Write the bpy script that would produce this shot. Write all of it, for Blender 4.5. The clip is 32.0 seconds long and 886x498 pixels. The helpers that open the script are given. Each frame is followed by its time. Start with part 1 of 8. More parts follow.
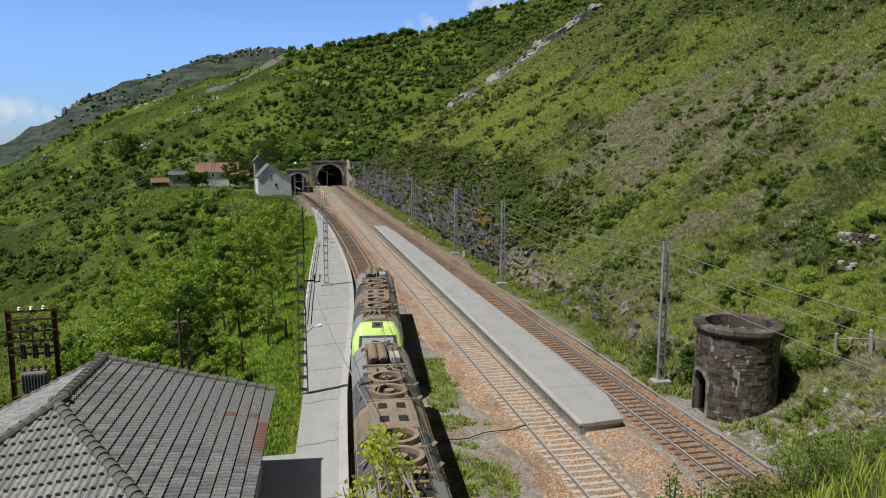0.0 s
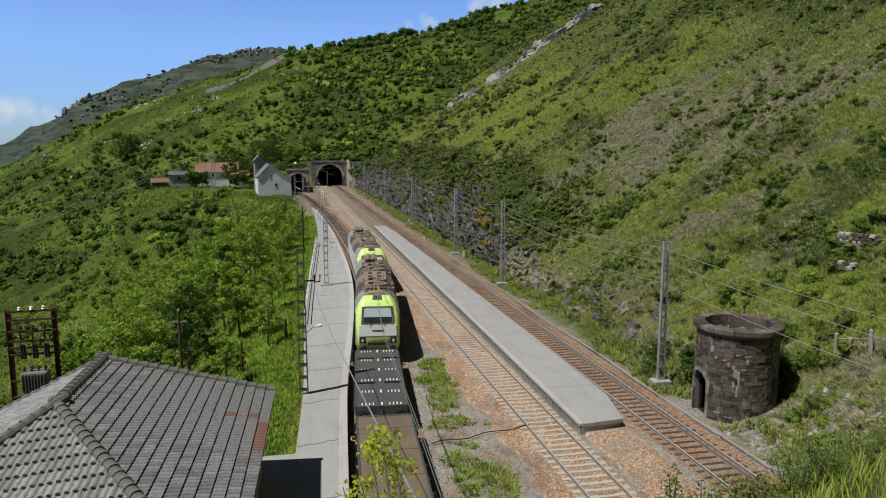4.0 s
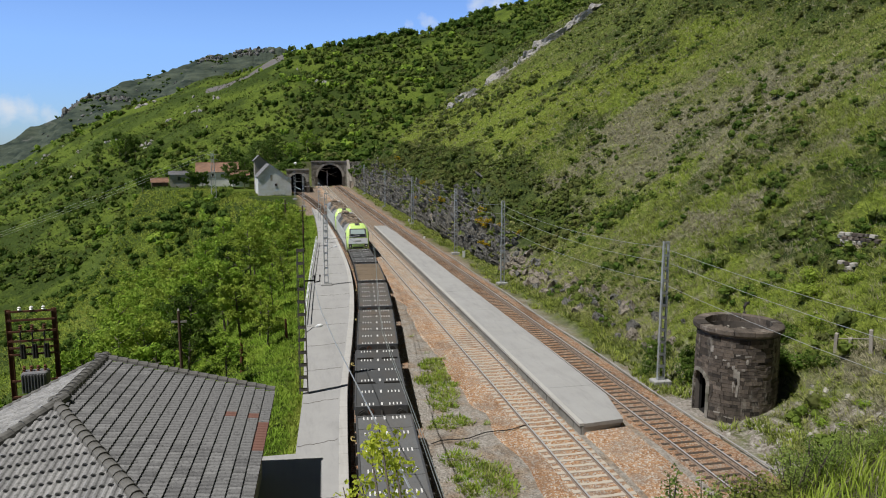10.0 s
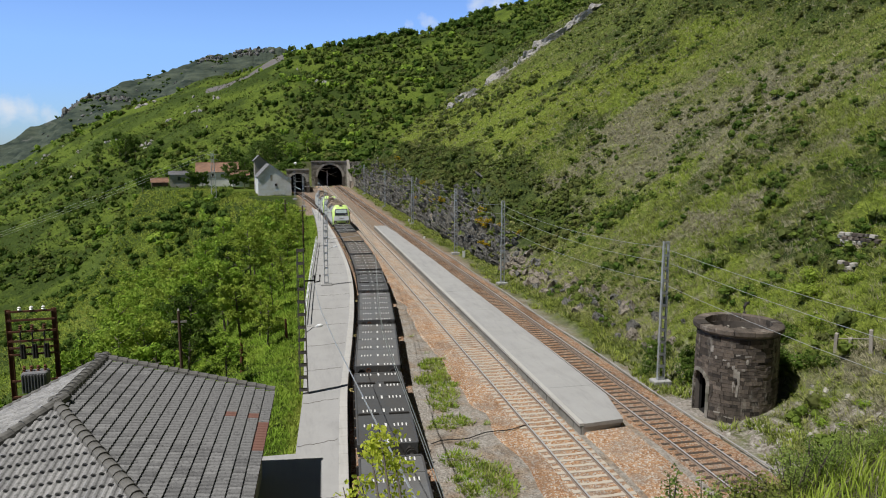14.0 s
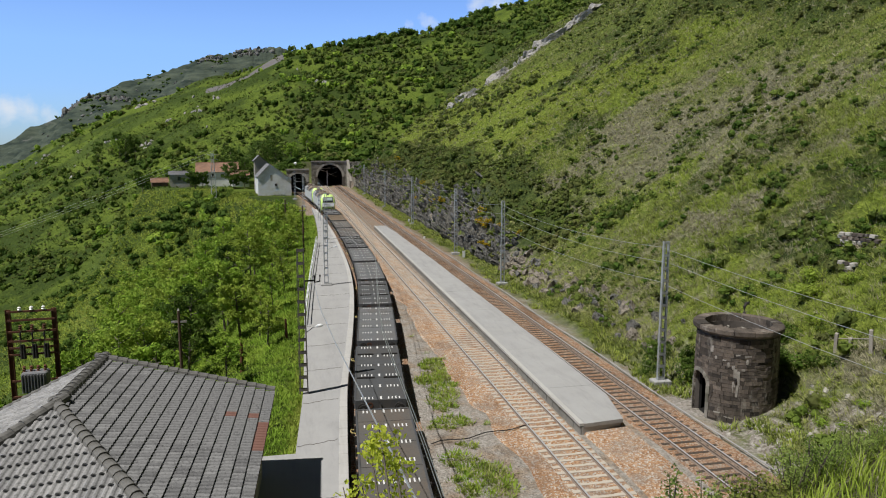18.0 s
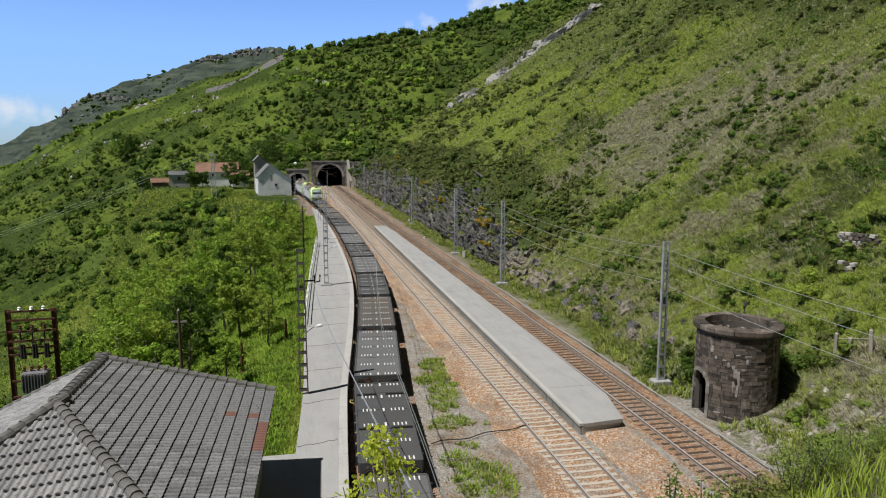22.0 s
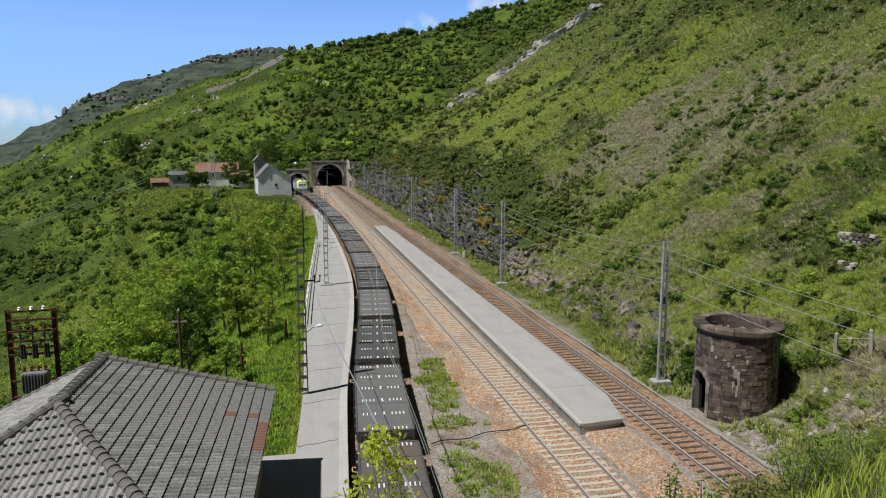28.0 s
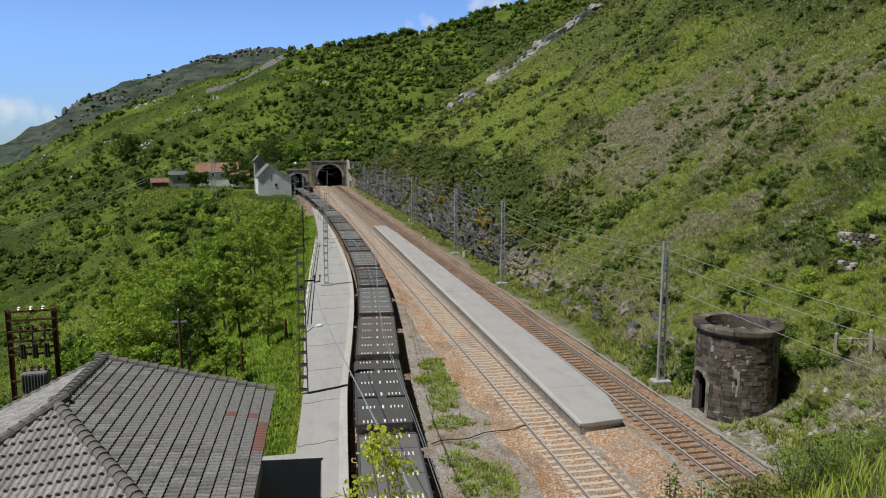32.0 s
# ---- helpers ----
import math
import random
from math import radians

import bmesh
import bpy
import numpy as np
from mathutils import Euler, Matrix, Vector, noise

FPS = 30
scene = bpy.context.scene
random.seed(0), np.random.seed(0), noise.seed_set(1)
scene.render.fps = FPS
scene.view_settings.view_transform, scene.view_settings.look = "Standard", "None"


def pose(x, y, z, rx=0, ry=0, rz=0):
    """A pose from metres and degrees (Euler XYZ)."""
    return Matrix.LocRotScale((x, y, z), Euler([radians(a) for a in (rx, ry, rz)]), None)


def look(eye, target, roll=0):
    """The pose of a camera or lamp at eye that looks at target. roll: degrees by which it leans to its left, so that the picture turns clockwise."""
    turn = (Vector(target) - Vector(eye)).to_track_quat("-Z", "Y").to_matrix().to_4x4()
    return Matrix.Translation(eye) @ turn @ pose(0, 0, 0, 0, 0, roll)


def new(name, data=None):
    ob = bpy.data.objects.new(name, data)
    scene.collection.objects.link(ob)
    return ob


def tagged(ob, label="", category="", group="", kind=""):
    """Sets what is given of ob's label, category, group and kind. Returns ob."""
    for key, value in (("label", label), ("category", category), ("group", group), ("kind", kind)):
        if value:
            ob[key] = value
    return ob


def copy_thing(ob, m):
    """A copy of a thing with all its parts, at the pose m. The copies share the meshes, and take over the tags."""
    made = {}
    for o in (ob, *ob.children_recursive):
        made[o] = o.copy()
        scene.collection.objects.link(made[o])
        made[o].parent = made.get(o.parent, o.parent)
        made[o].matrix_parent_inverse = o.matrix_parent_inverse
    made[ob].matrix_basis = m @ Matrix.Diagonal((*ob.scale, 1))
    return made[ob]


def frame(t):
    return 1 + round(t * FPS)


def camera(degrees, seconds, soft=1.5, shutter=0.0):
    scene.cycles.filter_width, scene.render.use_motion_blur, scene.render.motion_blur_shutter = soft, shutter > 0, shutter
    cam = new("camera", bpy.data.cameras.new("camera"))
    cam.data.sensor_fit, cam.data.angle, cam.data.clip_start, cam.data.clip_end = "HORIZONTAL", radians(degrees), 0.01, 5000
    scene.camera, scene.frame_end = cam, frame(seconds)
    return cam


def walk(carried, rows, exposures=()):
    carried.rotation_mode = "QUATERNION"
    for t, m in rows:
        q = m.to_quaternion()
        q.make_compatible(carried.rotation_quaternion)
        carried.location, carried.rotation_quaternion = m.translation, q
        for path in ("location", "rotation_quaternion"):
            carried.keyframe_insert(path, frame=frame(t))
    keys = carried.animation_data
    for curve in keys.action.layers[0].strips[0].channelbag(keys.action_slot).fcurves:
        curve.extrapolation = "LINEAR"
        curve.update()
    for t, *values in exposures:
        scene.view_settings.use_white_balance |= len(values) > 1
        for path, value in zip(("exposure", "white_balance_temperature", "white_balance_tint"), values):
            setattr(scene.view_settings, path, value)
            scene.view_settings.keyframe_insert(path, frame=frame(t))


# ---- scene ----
# The x axis runs across the tracks, the y axis along them towards the tunnels; rail heads lie at z = 0.
EYE = (0.0, 0.0, 14.4)
cam = camera(62.76, 32.0, soft=1.05)
HEAD, DIP = radians(12.06), math.atan(184 / 1285)
AIM = (math.sin(HEAD) * math.cos(DIP), math.cos(HEAD) * math.cos(DIP), 14.4 - math.sin(DIP))
walk(cam, [(0.0, look(EYE, AIM)), (32.0, look(EYE, AIM))],
     exposures=[(0.0, -0.10), (2.0, -0.22), (6.0, -0.12), (9.0, -0.08), (13.0, -0.03), (23.0, 0.01), (28.0, 0.0), (32.0, -0.10)])

# ---- light ----
SUN_FROM = Vector((-0.52, -0.20, 1.0)).normalized()
world = bpy.data.worlds.new("sky")
scene.world = world
world.use_nodes = True
wn, wl = world.node_tree.nodes, world.node_tree.links
sky = wn.new("ShaderNodeTexSky")
sky.sky_type, sky.sun_disc = "NISHITA", False
sky.sun_elevation = math.asin(SUN_FROM.z)
sky.sun_rotation = math.atan2(SUN_FROM.x, SUN_FROM.y)
sky.altitude, sky.air_density, sky.dust_density, sky.ozone_density = 900, 1.0, 0.1, 3.0

def world_math(op, p, q=0.0, r=0.0):
    n = wn.new("ShaderNodeMath")
    n.operation = op
    for i, val in enumerate((p, q, r)):
        if isinstance(val, bpy.types.NodeSocket):
            wl.new(val, n.inputs[i])
        else:
            n.inputs[i].default_value = val
    return n.outputs[0]


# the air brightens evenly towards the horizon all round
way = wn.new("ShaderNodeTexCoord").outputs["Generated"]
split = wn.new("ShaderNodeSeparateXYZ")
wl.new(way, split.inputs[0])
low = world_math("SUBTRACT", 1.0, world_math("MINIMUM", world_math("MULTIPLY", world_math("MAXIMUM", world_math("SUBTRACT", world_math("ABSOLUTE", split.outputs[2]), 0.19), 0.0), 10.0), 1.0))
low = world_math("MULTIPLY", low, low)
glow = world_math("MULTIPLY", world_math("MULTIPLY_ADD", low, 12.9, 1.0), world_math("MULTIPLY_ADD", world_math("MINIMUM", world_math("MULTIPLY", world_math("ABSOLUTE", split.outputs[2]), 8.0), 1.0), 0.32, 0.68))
tint = wn.new("ShaderNodeHueSaturation")
wl.new(world_math("MULTIPLY_ADD", low, 0.65, 0.42), tint.inputs["Saturation"])
wl.new(sky.outputs[0], tint.inputs["Color"])
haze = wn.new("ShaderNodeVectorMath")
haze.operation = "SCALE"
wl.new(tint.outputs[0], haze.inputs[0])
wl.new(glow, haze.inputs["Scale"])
blue = wn.new("ShaderNodeVectorMath")
blue.operation = "MULTIPLY"
wl.new(haze.outputs[0], blue.inputs[0])
blue.inputs[1].default_value = (0.85, 0.94, 1.24)
veil = wn.new("ShaderNodeMix")
veil.data_type = "RGBA"
wl.new(world_math("MINIMUM", world_math("MULTIPLY", world_math("ABSOLUTE", split.outputs[2]), 6.5), 1.0), veil.inputs[0])
veil.inputs[6].default_value, veil.inputs[7].default_value = (0.66, 0.84, 1.02, 1.0), (1.0, 1.0, 1.0, 1.0)
clear = wn.new("ShaderNodeVectorMath")
clear.operation = "MULTIPLY"
wl.new(blue.outputs[0], clear.inputs[0])
wl.new(veil.outputs[2], clear.inputs[1])
# a few small fair-weather clouds low over the ridges
puff = wn.new("ShaderNodeTexNoise")
puff.inputs["Scale"].default_value, puff.inputs["Detail"].default_value, puff.inputs["Roughness"].default_value = 26.0, 7.0, 0.62
wl.new(way, puff.inputs["Vector"])
cover = None
for spot, wide, thick in (((-0.3156, 0.9480, 0.0404), 0.026, 1.00),
                           ((-0.2961, 0.9541, 0.0425), 0.028, 1.00),
                           ((-0.2766, 0.9600, 0.0400), 0.022, 0.90),
                           ((-0.3029, 0.9526, 0.0280), 0.026, 0.60),
                           ((-0.2560, 0.9657, 0.0360), 0.014, 0.50),
                           ((-0.2282, 0.9716, 0.0620), 0.014, 0.70),
                           ((0.0792, 0.9843, 0.1576), 0.024, 0.42),
                           ((0.1596, 0.9748, 0.1559), 0.022, 0.65),
                           ((0.1851, 0.9691, 0.1630), 0.024, 0.85),
                           ((0.2458, 0.9527, 0.1789), 0.028, 1.00),
                           ((0.2739, 0.9441, 0.1834), 0.030, 1.00)):
    gap = wn.new("ShaderNodeVectorMath")
    gap.operation = "DISTANCE"
    wl.new(way, gap.inputs[0])
    gap.inputs[1].default_value = spot
    one = world_math("MULTIPLY", world_math("SUBTRACT", 1.0, world_math("DIVIDE", gap.outputs["Value"], wide)), thick)
    cover = one if cover is None else world_math("MAXIMUM", cover, one)
body = world_math("MULTIPLY_ADD", world_math("MAXIMUM", cover, 0.0), 1.1, world_math("MULTIPLY_ADD", puff.outputs["Fac"], 2.6, -1.7))
body = world_math("MULTIPLY", world_math("MINIMUM", world_math("MAXIMUM", body, 0.0), 1.0), world_math("MINIMUM", world_math("MULTIPLY", world_math("MAXIMUM", cover, 0.0), 5.0), 0.85))
blend = wn.new("ShaderNodeMix")
blend.data_type = "RGBA"
wl.new(body, blend.inputs[0])
wl.new(clear.outputs[0], blend.inputs[6])
blend.inputs[7].default_value = (72.0, 78.0, 86.0, 1.0)
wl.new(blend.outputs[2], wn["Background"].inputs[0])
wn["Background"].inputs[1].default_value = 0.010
sun = new("sun", bpy.data.lights.new("sun", "SUN"))
sun.data.energy, sun.data.angle, sun.data.color = 5.0, radians(0.53), (1.0, 0.97, 0.915)
sun.matrix_world = look((-60, 20, 120), Vector((-60, 20, 120)) - SUN_FROM)


# ---- materials ----
class Nodes:
    """A short hand for node materials."""

    def __init__(self, name, rough=0.8, metal=0.0, spec=0.3):
        self.m = bpy.data.materials.new(name)
        self.m.use_nodes = True
        self.t = self.m.node_tree
        self.b = self.t.nodes["Principled BSDF"]
        self.b.inputs["Roughness"].default_value = rough
        self.b.inputs["Metallic"].default_value = metal
        self.b.inputs["Specular IOR Level"].default_value = spec
        self.co = self.t.nodes.new("ShaderNodeTexCoord").outputs["Object"]

    def put(self, value, socket):
        if isinstance(value, bpy.types.NodeSocket):
            self.t.links.new(value, socket)
        else:
            socket.default_value = value

    def node(self, kind, **kw):
        n = self.t.nodes.new(kind)
        for k, v in kw.items():
            self.put(v, n.inputs[k.replace("_", " ")])
        return n

    def noise(self, scale, detail=4.0, rough=0.6, co=None, stretch=None):
        n = self.node("ShaderNodeTexNoise", Scale=scale, Detail=detail, Roughness=rough)
        c = co or self.co
        if stretch:
            mp = self.t.nodes.new("ShaderNodeMapping")
            mp.inputs["Scale"].default_value = stretch
            self.t.links.new(c, mp.inputs["Vector"])
            c = mp.outputs[0]
        self.t.links.new(c, n.inputs["Vector"])
        return n.outputs["Fac"]

    def cells(self, scale, out="Distance", co=None, feature="F1"):
        n = self.node("ShaderNodeTexVoronoi", Scale=scale)
        n.feature = feature
        self.t.links.new(co or self.co, n.inputs["Vector"])
        return n.outputs[out]

    def ramp(self, fac, *stops):
        n = self.t.nodes.new("ShaderNodeValToRGB")
        self.t.links.new(fac, n.inputs[0])
        els = n.color_ramp.elements
        while len(els) < len(stops):
            els.new(0.5)
        for e, (p, c) in zip(els, stops):
            e.position = p
            e.color = (*c, 1) if not isinstance(c, (int, float)) else (c, c, c, 1)
        return n.outputs[0]

    def mix(self, fac, a, b, how="MIX"):
        n = self.t.nodes.new("ShaderNodeMix")
        n.data_type, n.blend_type = "RGBA", how
        self.put(fac, n.inputs[0])
        self.put((*a, 1) if isinstance(a, tuple) else a, n.inputs[6])
        self.put((*b, 1) if isinstance(b, tuple) else b, n.inputs[7])
        return n.outputs[2]

    def math(self, op, a, b=0.0):
        n = self.t.nodes.new("ShaderNodeMath")
        n.operation = op
        self.put(a, n.inputs[0])
        self.put(b, n.inputs[1])
        return n.outputs[0]

    def axis(self, i, co=None):
        n = self.t.nodes.new("ShaderNodeSeparateXYZ")
        self.t.links.new(co or self.co, n.inputs[0])
        return n.outputs[i]

    def island(self):
        return self.t.nodes.new("ShaderNodeNewGeometry").outputs["Random Per Island"]

    def own(self):
        return self.t.nodes.new("ShaderNodeObjectInfo").outputs["Random"]

    def world(self):
        return self.t.nodes.new("ShaderNodeNewGeometry").outputs["Position"]

    def done(self, color, bump=None, strength=0.4, distance=0.02, rough=None):
        self.put((*color, 1) if isinstance(color, tuple) else color, self.b.inputs["Base Color"])
        if rough is not None:
            self.put(rough, self.b.inputs["Roughness"])
        if bump is not None:
            n = self.node("ShaderNodeBump", Strength=strength, Distance=distance, Height=bump)
            self.t.links.new(n.outputs[0], self.b.inputs["Normal"])
        return self.m


def plain(name, a, b, scale=6.0, rough=0.7, metal=0.0, bump=0.3, dist=0.01, spec=0.3, dirt=None):
    """A surface that wavers between two colours at two scales, with fine relief and blotches of dirt."""
    k = Nodes(name, rough, metal, spec)
    c = k.mix(k.noise(scale), a, b)
    c = k.mix(k.math("MULTIPLY", k.ramp(k.noise(scale * 9, 3), (0.35, 0.0), (0.75, 1.0)), 0.35), c, tuple(x * 0.6 for x in a))
    if dirt:
        c = k.mix(k.ramp(k.noise(scale * 0.45, 5, 0.7), (0.45, 0.0), (0.68, 0.8)), c, dirt)
    return k.done(c, k.noise(scale * 14, 3), bump, dist)


def leaf(name, dark, light, yellow, scale=0.25, clump=0.9, thru=0.32):
    """Leaves: each one a little different, in clumps and drifts of lighter and darker colour, letting some light through."""
    k = Nodes(name, 0.75, 0.0, 0.08)
    tuft = k.ramp(k.noise(clump, 3, 0.6, co=k.world()), (0.36, 0.0), (0.62, 1.0))
    c = k.mix(k.math("ADD", k.math("MULTIPLY", k.island(), 0.45), k.math("MULTIPLY", tuft, 0.6)), dark, light)
    c = k.mix(k.ramp(k.noise(scale, 3, co=k.world()), (0.4, 0.0), (0.7, 0.7)), c, yellow)
    k.done(c)
    out = k.t.nodes["Material Output"]
    tr = k.t.nodes.new("ShaderNodeBsdfTranslucent")
    k.t.links.new(c, tr.inputs[0])
    ad = k.t.nodes.new("ShaderNodeMixShader")
    ad.inputs[0].default_value = thru
    k.t.links.new(k.b.outputs[0], ad.inputs[1])
    k.t.links.new(tr.outputs[0], ad.inputs[2])
    k.t.links.new(ad.outputs[0], out.inputs["Surface"])
    return k.m


def ground_material():
    k = Nodes("hillside_turf", 0.95, 0.0, 0.1)
    w = k.world()
    mid, fine = k.noise(0.16, 6, 0.7, co=w), k.ramp(k.noise(1.3, 5, 0.75, co=w), (0.34, 0.0), (0.66, 1.0))
    turf = k.mix(fine, (0.042, 0.060, 0.012), (0.165, 0.205, 0.043))
    lea = k.mix(k.ramp(k.noise(0.028, 5, 0.65, co=w), (0.44, 0.0), (0.57, 1.0)), k.mix(fine, (0.018, 0.034, 0.007), (0.068, 0.10, 0.020)), k.mix(fine, (0.055, 0.090, 0.013), (0.165, 0.22, 0.034)))
    scree = k.mix(k.noise(0.8, 6, 0.8, co=w), (0.09, 0.085, 0.085), (0.21, 0.20, 0.20))
    straw = k.mix(fine, (0.068, 0.066, 0.038), (0.245, 0.235, 0.150))
    heath = k.mix(fine, (0.024, 0.038, 0.011), (0.090, 0.118, 0.032))
    speck = k.ramp(k.noise(6.5, 4, 0.75, co=w), (0.40, 0.0), (0.56, 1.0))
    # drifts of dry grass and heath on the near slope, pasture and scree further off
    x, y = k.axis(0, w), k.axis(1, w)
    cover = {}
    for name in ("dry", "heath", "lush", "scree"):
        n = k.t.nodes.new("ShaderNodeAttribute")
        n.attribute_name = name
        cover[name] = n.outputs["Fac"]
    near = k.math("MULTIPLY", k.ramp(k.math("MULTIPLY", k.math("ADD", x, -18.0), 0.04), (0.0, 0.0), (0.14, 1.0)),
                  k.ramp(k.math("MULTIPLY", y, 0.0035), (0.85, 1.0), (0.98, 0.0)))
    wisp = k.noise(2.6, 5, 0.7, co=w, stretch=(1.0, 1.0, 0.5))
    frayed = lambda name, lo, hi: k.ramp(k.math("ADD", cover[name], k.math("MULTIPLY", k.math("SUBTRACT", wisp, 0.5), 1.1)), (lo, 0.0), (hi, 1.0))
    rich = k.mix(near, k.mix(fine, (0.036, 0.060, 0.012), (0.098, 0.140, 0.030)), k.mix(fine, (0.075, 0.105, 0.016), (0.225, 0.275, 0.050)))
    c = k.mix(frayed("lush", 0.3, 0.75), k.mix(near, lea, turf), rich)
    c = k.mix(frayed("dry", 0.25, 0.75), c, straw)
    c = k.mix(frayed("heath", 0.3, 0.7), c, heath)
    c = k.mix(speck, k.mix(0.35, c, (0.016, 0.026, 0.006)), c)
    c = k.mix(k.ramp(k.math("ADD", cover["scree"], k.math("MULTIPLY", k.math("SUBTRACT", mid, 0.5), 0.5)), (0.35, 0.0), (0.55, 1.0)), c, scree)
    # the distant mountain: dry pasture between bands of limestone, blue-grey tint painted for haze
    alp = k.mix(k.ramp(k.noise(0.02, 7, 0.7, co=w, stretch=(1, 1, 4)), (0.38, 0.0), (0.62, 1.0)), (0.026, 0.038, 0.032), (0.078, 0.096, 0.072))
    alp = k.mix(k.ramp(k.noise(0.012, 7, 0.75, co=w, stretch=(0.6, 0.6, 5)), (0.60, 0.0), (0.72, 0.7)), alp, (0.24, 0.235, 0.22))
    c = k.mix(k.ramp(k.math("MULTIPLY", y, 0.001), (0.80, 0.0), (0.9, 1.0)), c, alp)
    # bare rock where the ground is steep
    n = k.t.nodes.new("ShaderNodeNewGeometry")
    up = k.axis(2, n.outputs["True Normal"])
    rock = k.mix(k.ramp(k.noise(1.3, 7, 0.8, co=w, stretch=(1, 1, 0.45)), (0.38, 0.0), (0.64, 1.0)), (0.012, 0.012, 0.010), (0.19, 0.18, 0.155))
    steep = k.math("MULTIPLY", k.ramp(k.math("MULTIPLY", x, 0.01), (0.14, 0.0), (0.2, 1.0)), k.ramp(k.math("ADD", up, k.math("MULTIPLY", k.math("SUBTRACT", mid, 0.5), 0.35)), (0.60, 1.0), (0.70, 0.0)))
    steep = k.math("MULTIPLY", steep, k.ramp(k.math("ADD", k.math("MULTIPLY", x, 0.01), k.math("MULTIPLY", mid, 0.05)), (0.285, 1.0), (0.315, 0.0)))
    c = k.mix(steep, c, rock)
    # broken tan rock at the foot of the near slope
    ledge = k.math("MULTIPLY", k.math("MULTIPLY", k.ramp(k.math("MULTIPLY", x, 0.01), (0.233, 0.0), (0.238, 1.0)), k.ramp(k.math("MULTIPLY", x, 0.01), (0.262, 1.0), (0.28, 0.0))),
                   k.math("MULTIPLY", k.ramp(k.math("MULTIPLY", y, 0.01), (0.44, 0.0), (0.50, 1.0)), k.ramp(k.math("MULTIPLY", y, 0.01), (0.82, 1.0), (0.90, 0.0))))
    ledge = k.math("MULTIPLY", ledge, k.ramp(k.noise(0.5, 5, 0.7, co=w), (0.44, 0.0), (0.54, 1.0)))
    c = k.mix(ledge, c, k.mix(k.noise(2.0, 6, 0.8, co=w), (0.07, 0.06, 0.048), (0.36, 0.32, 0.265)))
    # gravel and rubble round the tower
    yard = k.math("MULTIPLY", k.ramp(k.math("MULTIPLY", k.math("ADD", x, k.math("MULTIPLY", mid, 6.0)), 0.01), (0.285, 1.0), (0.31, 0.0)), k.math("MULTIPLY", k.ramp(k.math("MULTIPLY", x, 0.01), (0.195, 0.0), (0.20, 1.0)), k.ramp(k.math("MULTIPLY", y, 0.01), (0.40, 1.0), (0.46, 0.0))))
    yard = k.math("MULTIPLY", yard, k.ramp(k.noise(0.7, 5, 0.7, co=w), (0.40, 0.0), (0.52, 1.0)))
    pebble = k.cells(8.0, "Color", co=w)
    c = k.mix(yard, c, k.mix(k.axis(0, pebble), (0.15, 0.13, 0.105), (0.40, 0.375, 0.34)))
    # trodden earth and cinders along the line
    grit = k.cells(11.0, "Color", co=w)
    earth = k.mix(k.axis(0, grit), (0.17, 0.125, 0.09), (0.38, 0.30, 0.225))
    earth = k.mix(k.ramp(k.noise(0.55, 5, 0.7, co=w), (0.36, 0.0), (0.52, 0.85)), earth, k.mix(k.axis(1, grit), (0.24, 0.225, 0.205), (0.44, 0.42, 0.39)))
    earth = k.mix(k.ramp(k.noise(0.9, 5, 0.7, co=w, stretch=(1, 0.4, 1)), (0.55, 0.0), (0.7, 0.6)), earth, (0.11, 0.08, 0.058))
    earth = k.mix(k.ramp(k.math("MULTIPLY", y, 0.0035), (0.18, 0.0), (0.34, 0.6)), earth, k.mix(k.axis(0, grit), (0.14, 0.092, 0.06), (0.29, 0.205, 0.138)))
    edge = k.math("ADD", x, k.math("MULTIPLY", mid, 5.0))
    band = k.math("MULTIPLY", k.ramp(k.math("MULTIPLY", edge, 0.02), (0.08, 0.0), (0.13, 1.0)),
                  k.ramp(k.math("MULTIPLY", edge, 0.02), (0.462, 1.0), (0.500, 0.0)))
    band = k.math("MULTIPLY", band, k.ramp(k.math("MULTIPLY", y, 0.0035), (0.90, 1.0), (0.93, 0.0)))
    c = k.mix(band, c, earth)
    return k.done(c, k.math("ADD", fine, k.noise(9.0, 3, co=w)), 0.8, 0.15)


def ballast_material(name, a, b, c, grey=0.3):
    k = Nodes(name, 0.95, 0.0, 0.15)
    w = k.world()
    stone = k.cells(13.0, "Color", co=w)
    tint = k.mix(k.axis(0, stone), a, b)
    tint = k.mix(k.ramp(k.axis(1, stone), (0.70, 0.0), (0.8, 1.0)), tint, c)
    tint = k.mix(k.math("MULTIPLY", k.ramp(k.noise(0.35, 5, 0.7, co=w), (0.45, 0.0), (0.62, 1.0)), grey), tint, (0.25, 0.235, 0.215))
    tint = k.mix(k.ramp(k.noise(0.22, 6, 0.75, co=w, stretch=(1.6, 0.5, 1)), (0.5, 0.0), (0.66, 0.55)), tint, tuple(v * 0.55 for v in a))
    return k.done(tint, k.cells(13.0, co=w), 1.0, 0.07)


def concrete_material(name, a, b, stain):
    k = Nodes(name, 0.88, 0.0, 0.2)
    w = k.world()
    c = k.mix(k.noise(0.5, 6, 0.65, co=w), a, b)
    c = k.mix(k.ramp(k.noise(0.9, 7, 0.7, co=w, stretch=(2.2, 0.35, 1)), (0.48, 0.0), (0.76, 0.38)), c, stain)
    c = k.mix(k.ramp(k.noise(28, 3, co=w), (0.55, 0.0), (0.8, 0.35)), c, stain)
    return k.done(c, k.noise(40, 4, co=w), 0.25, 0.01)


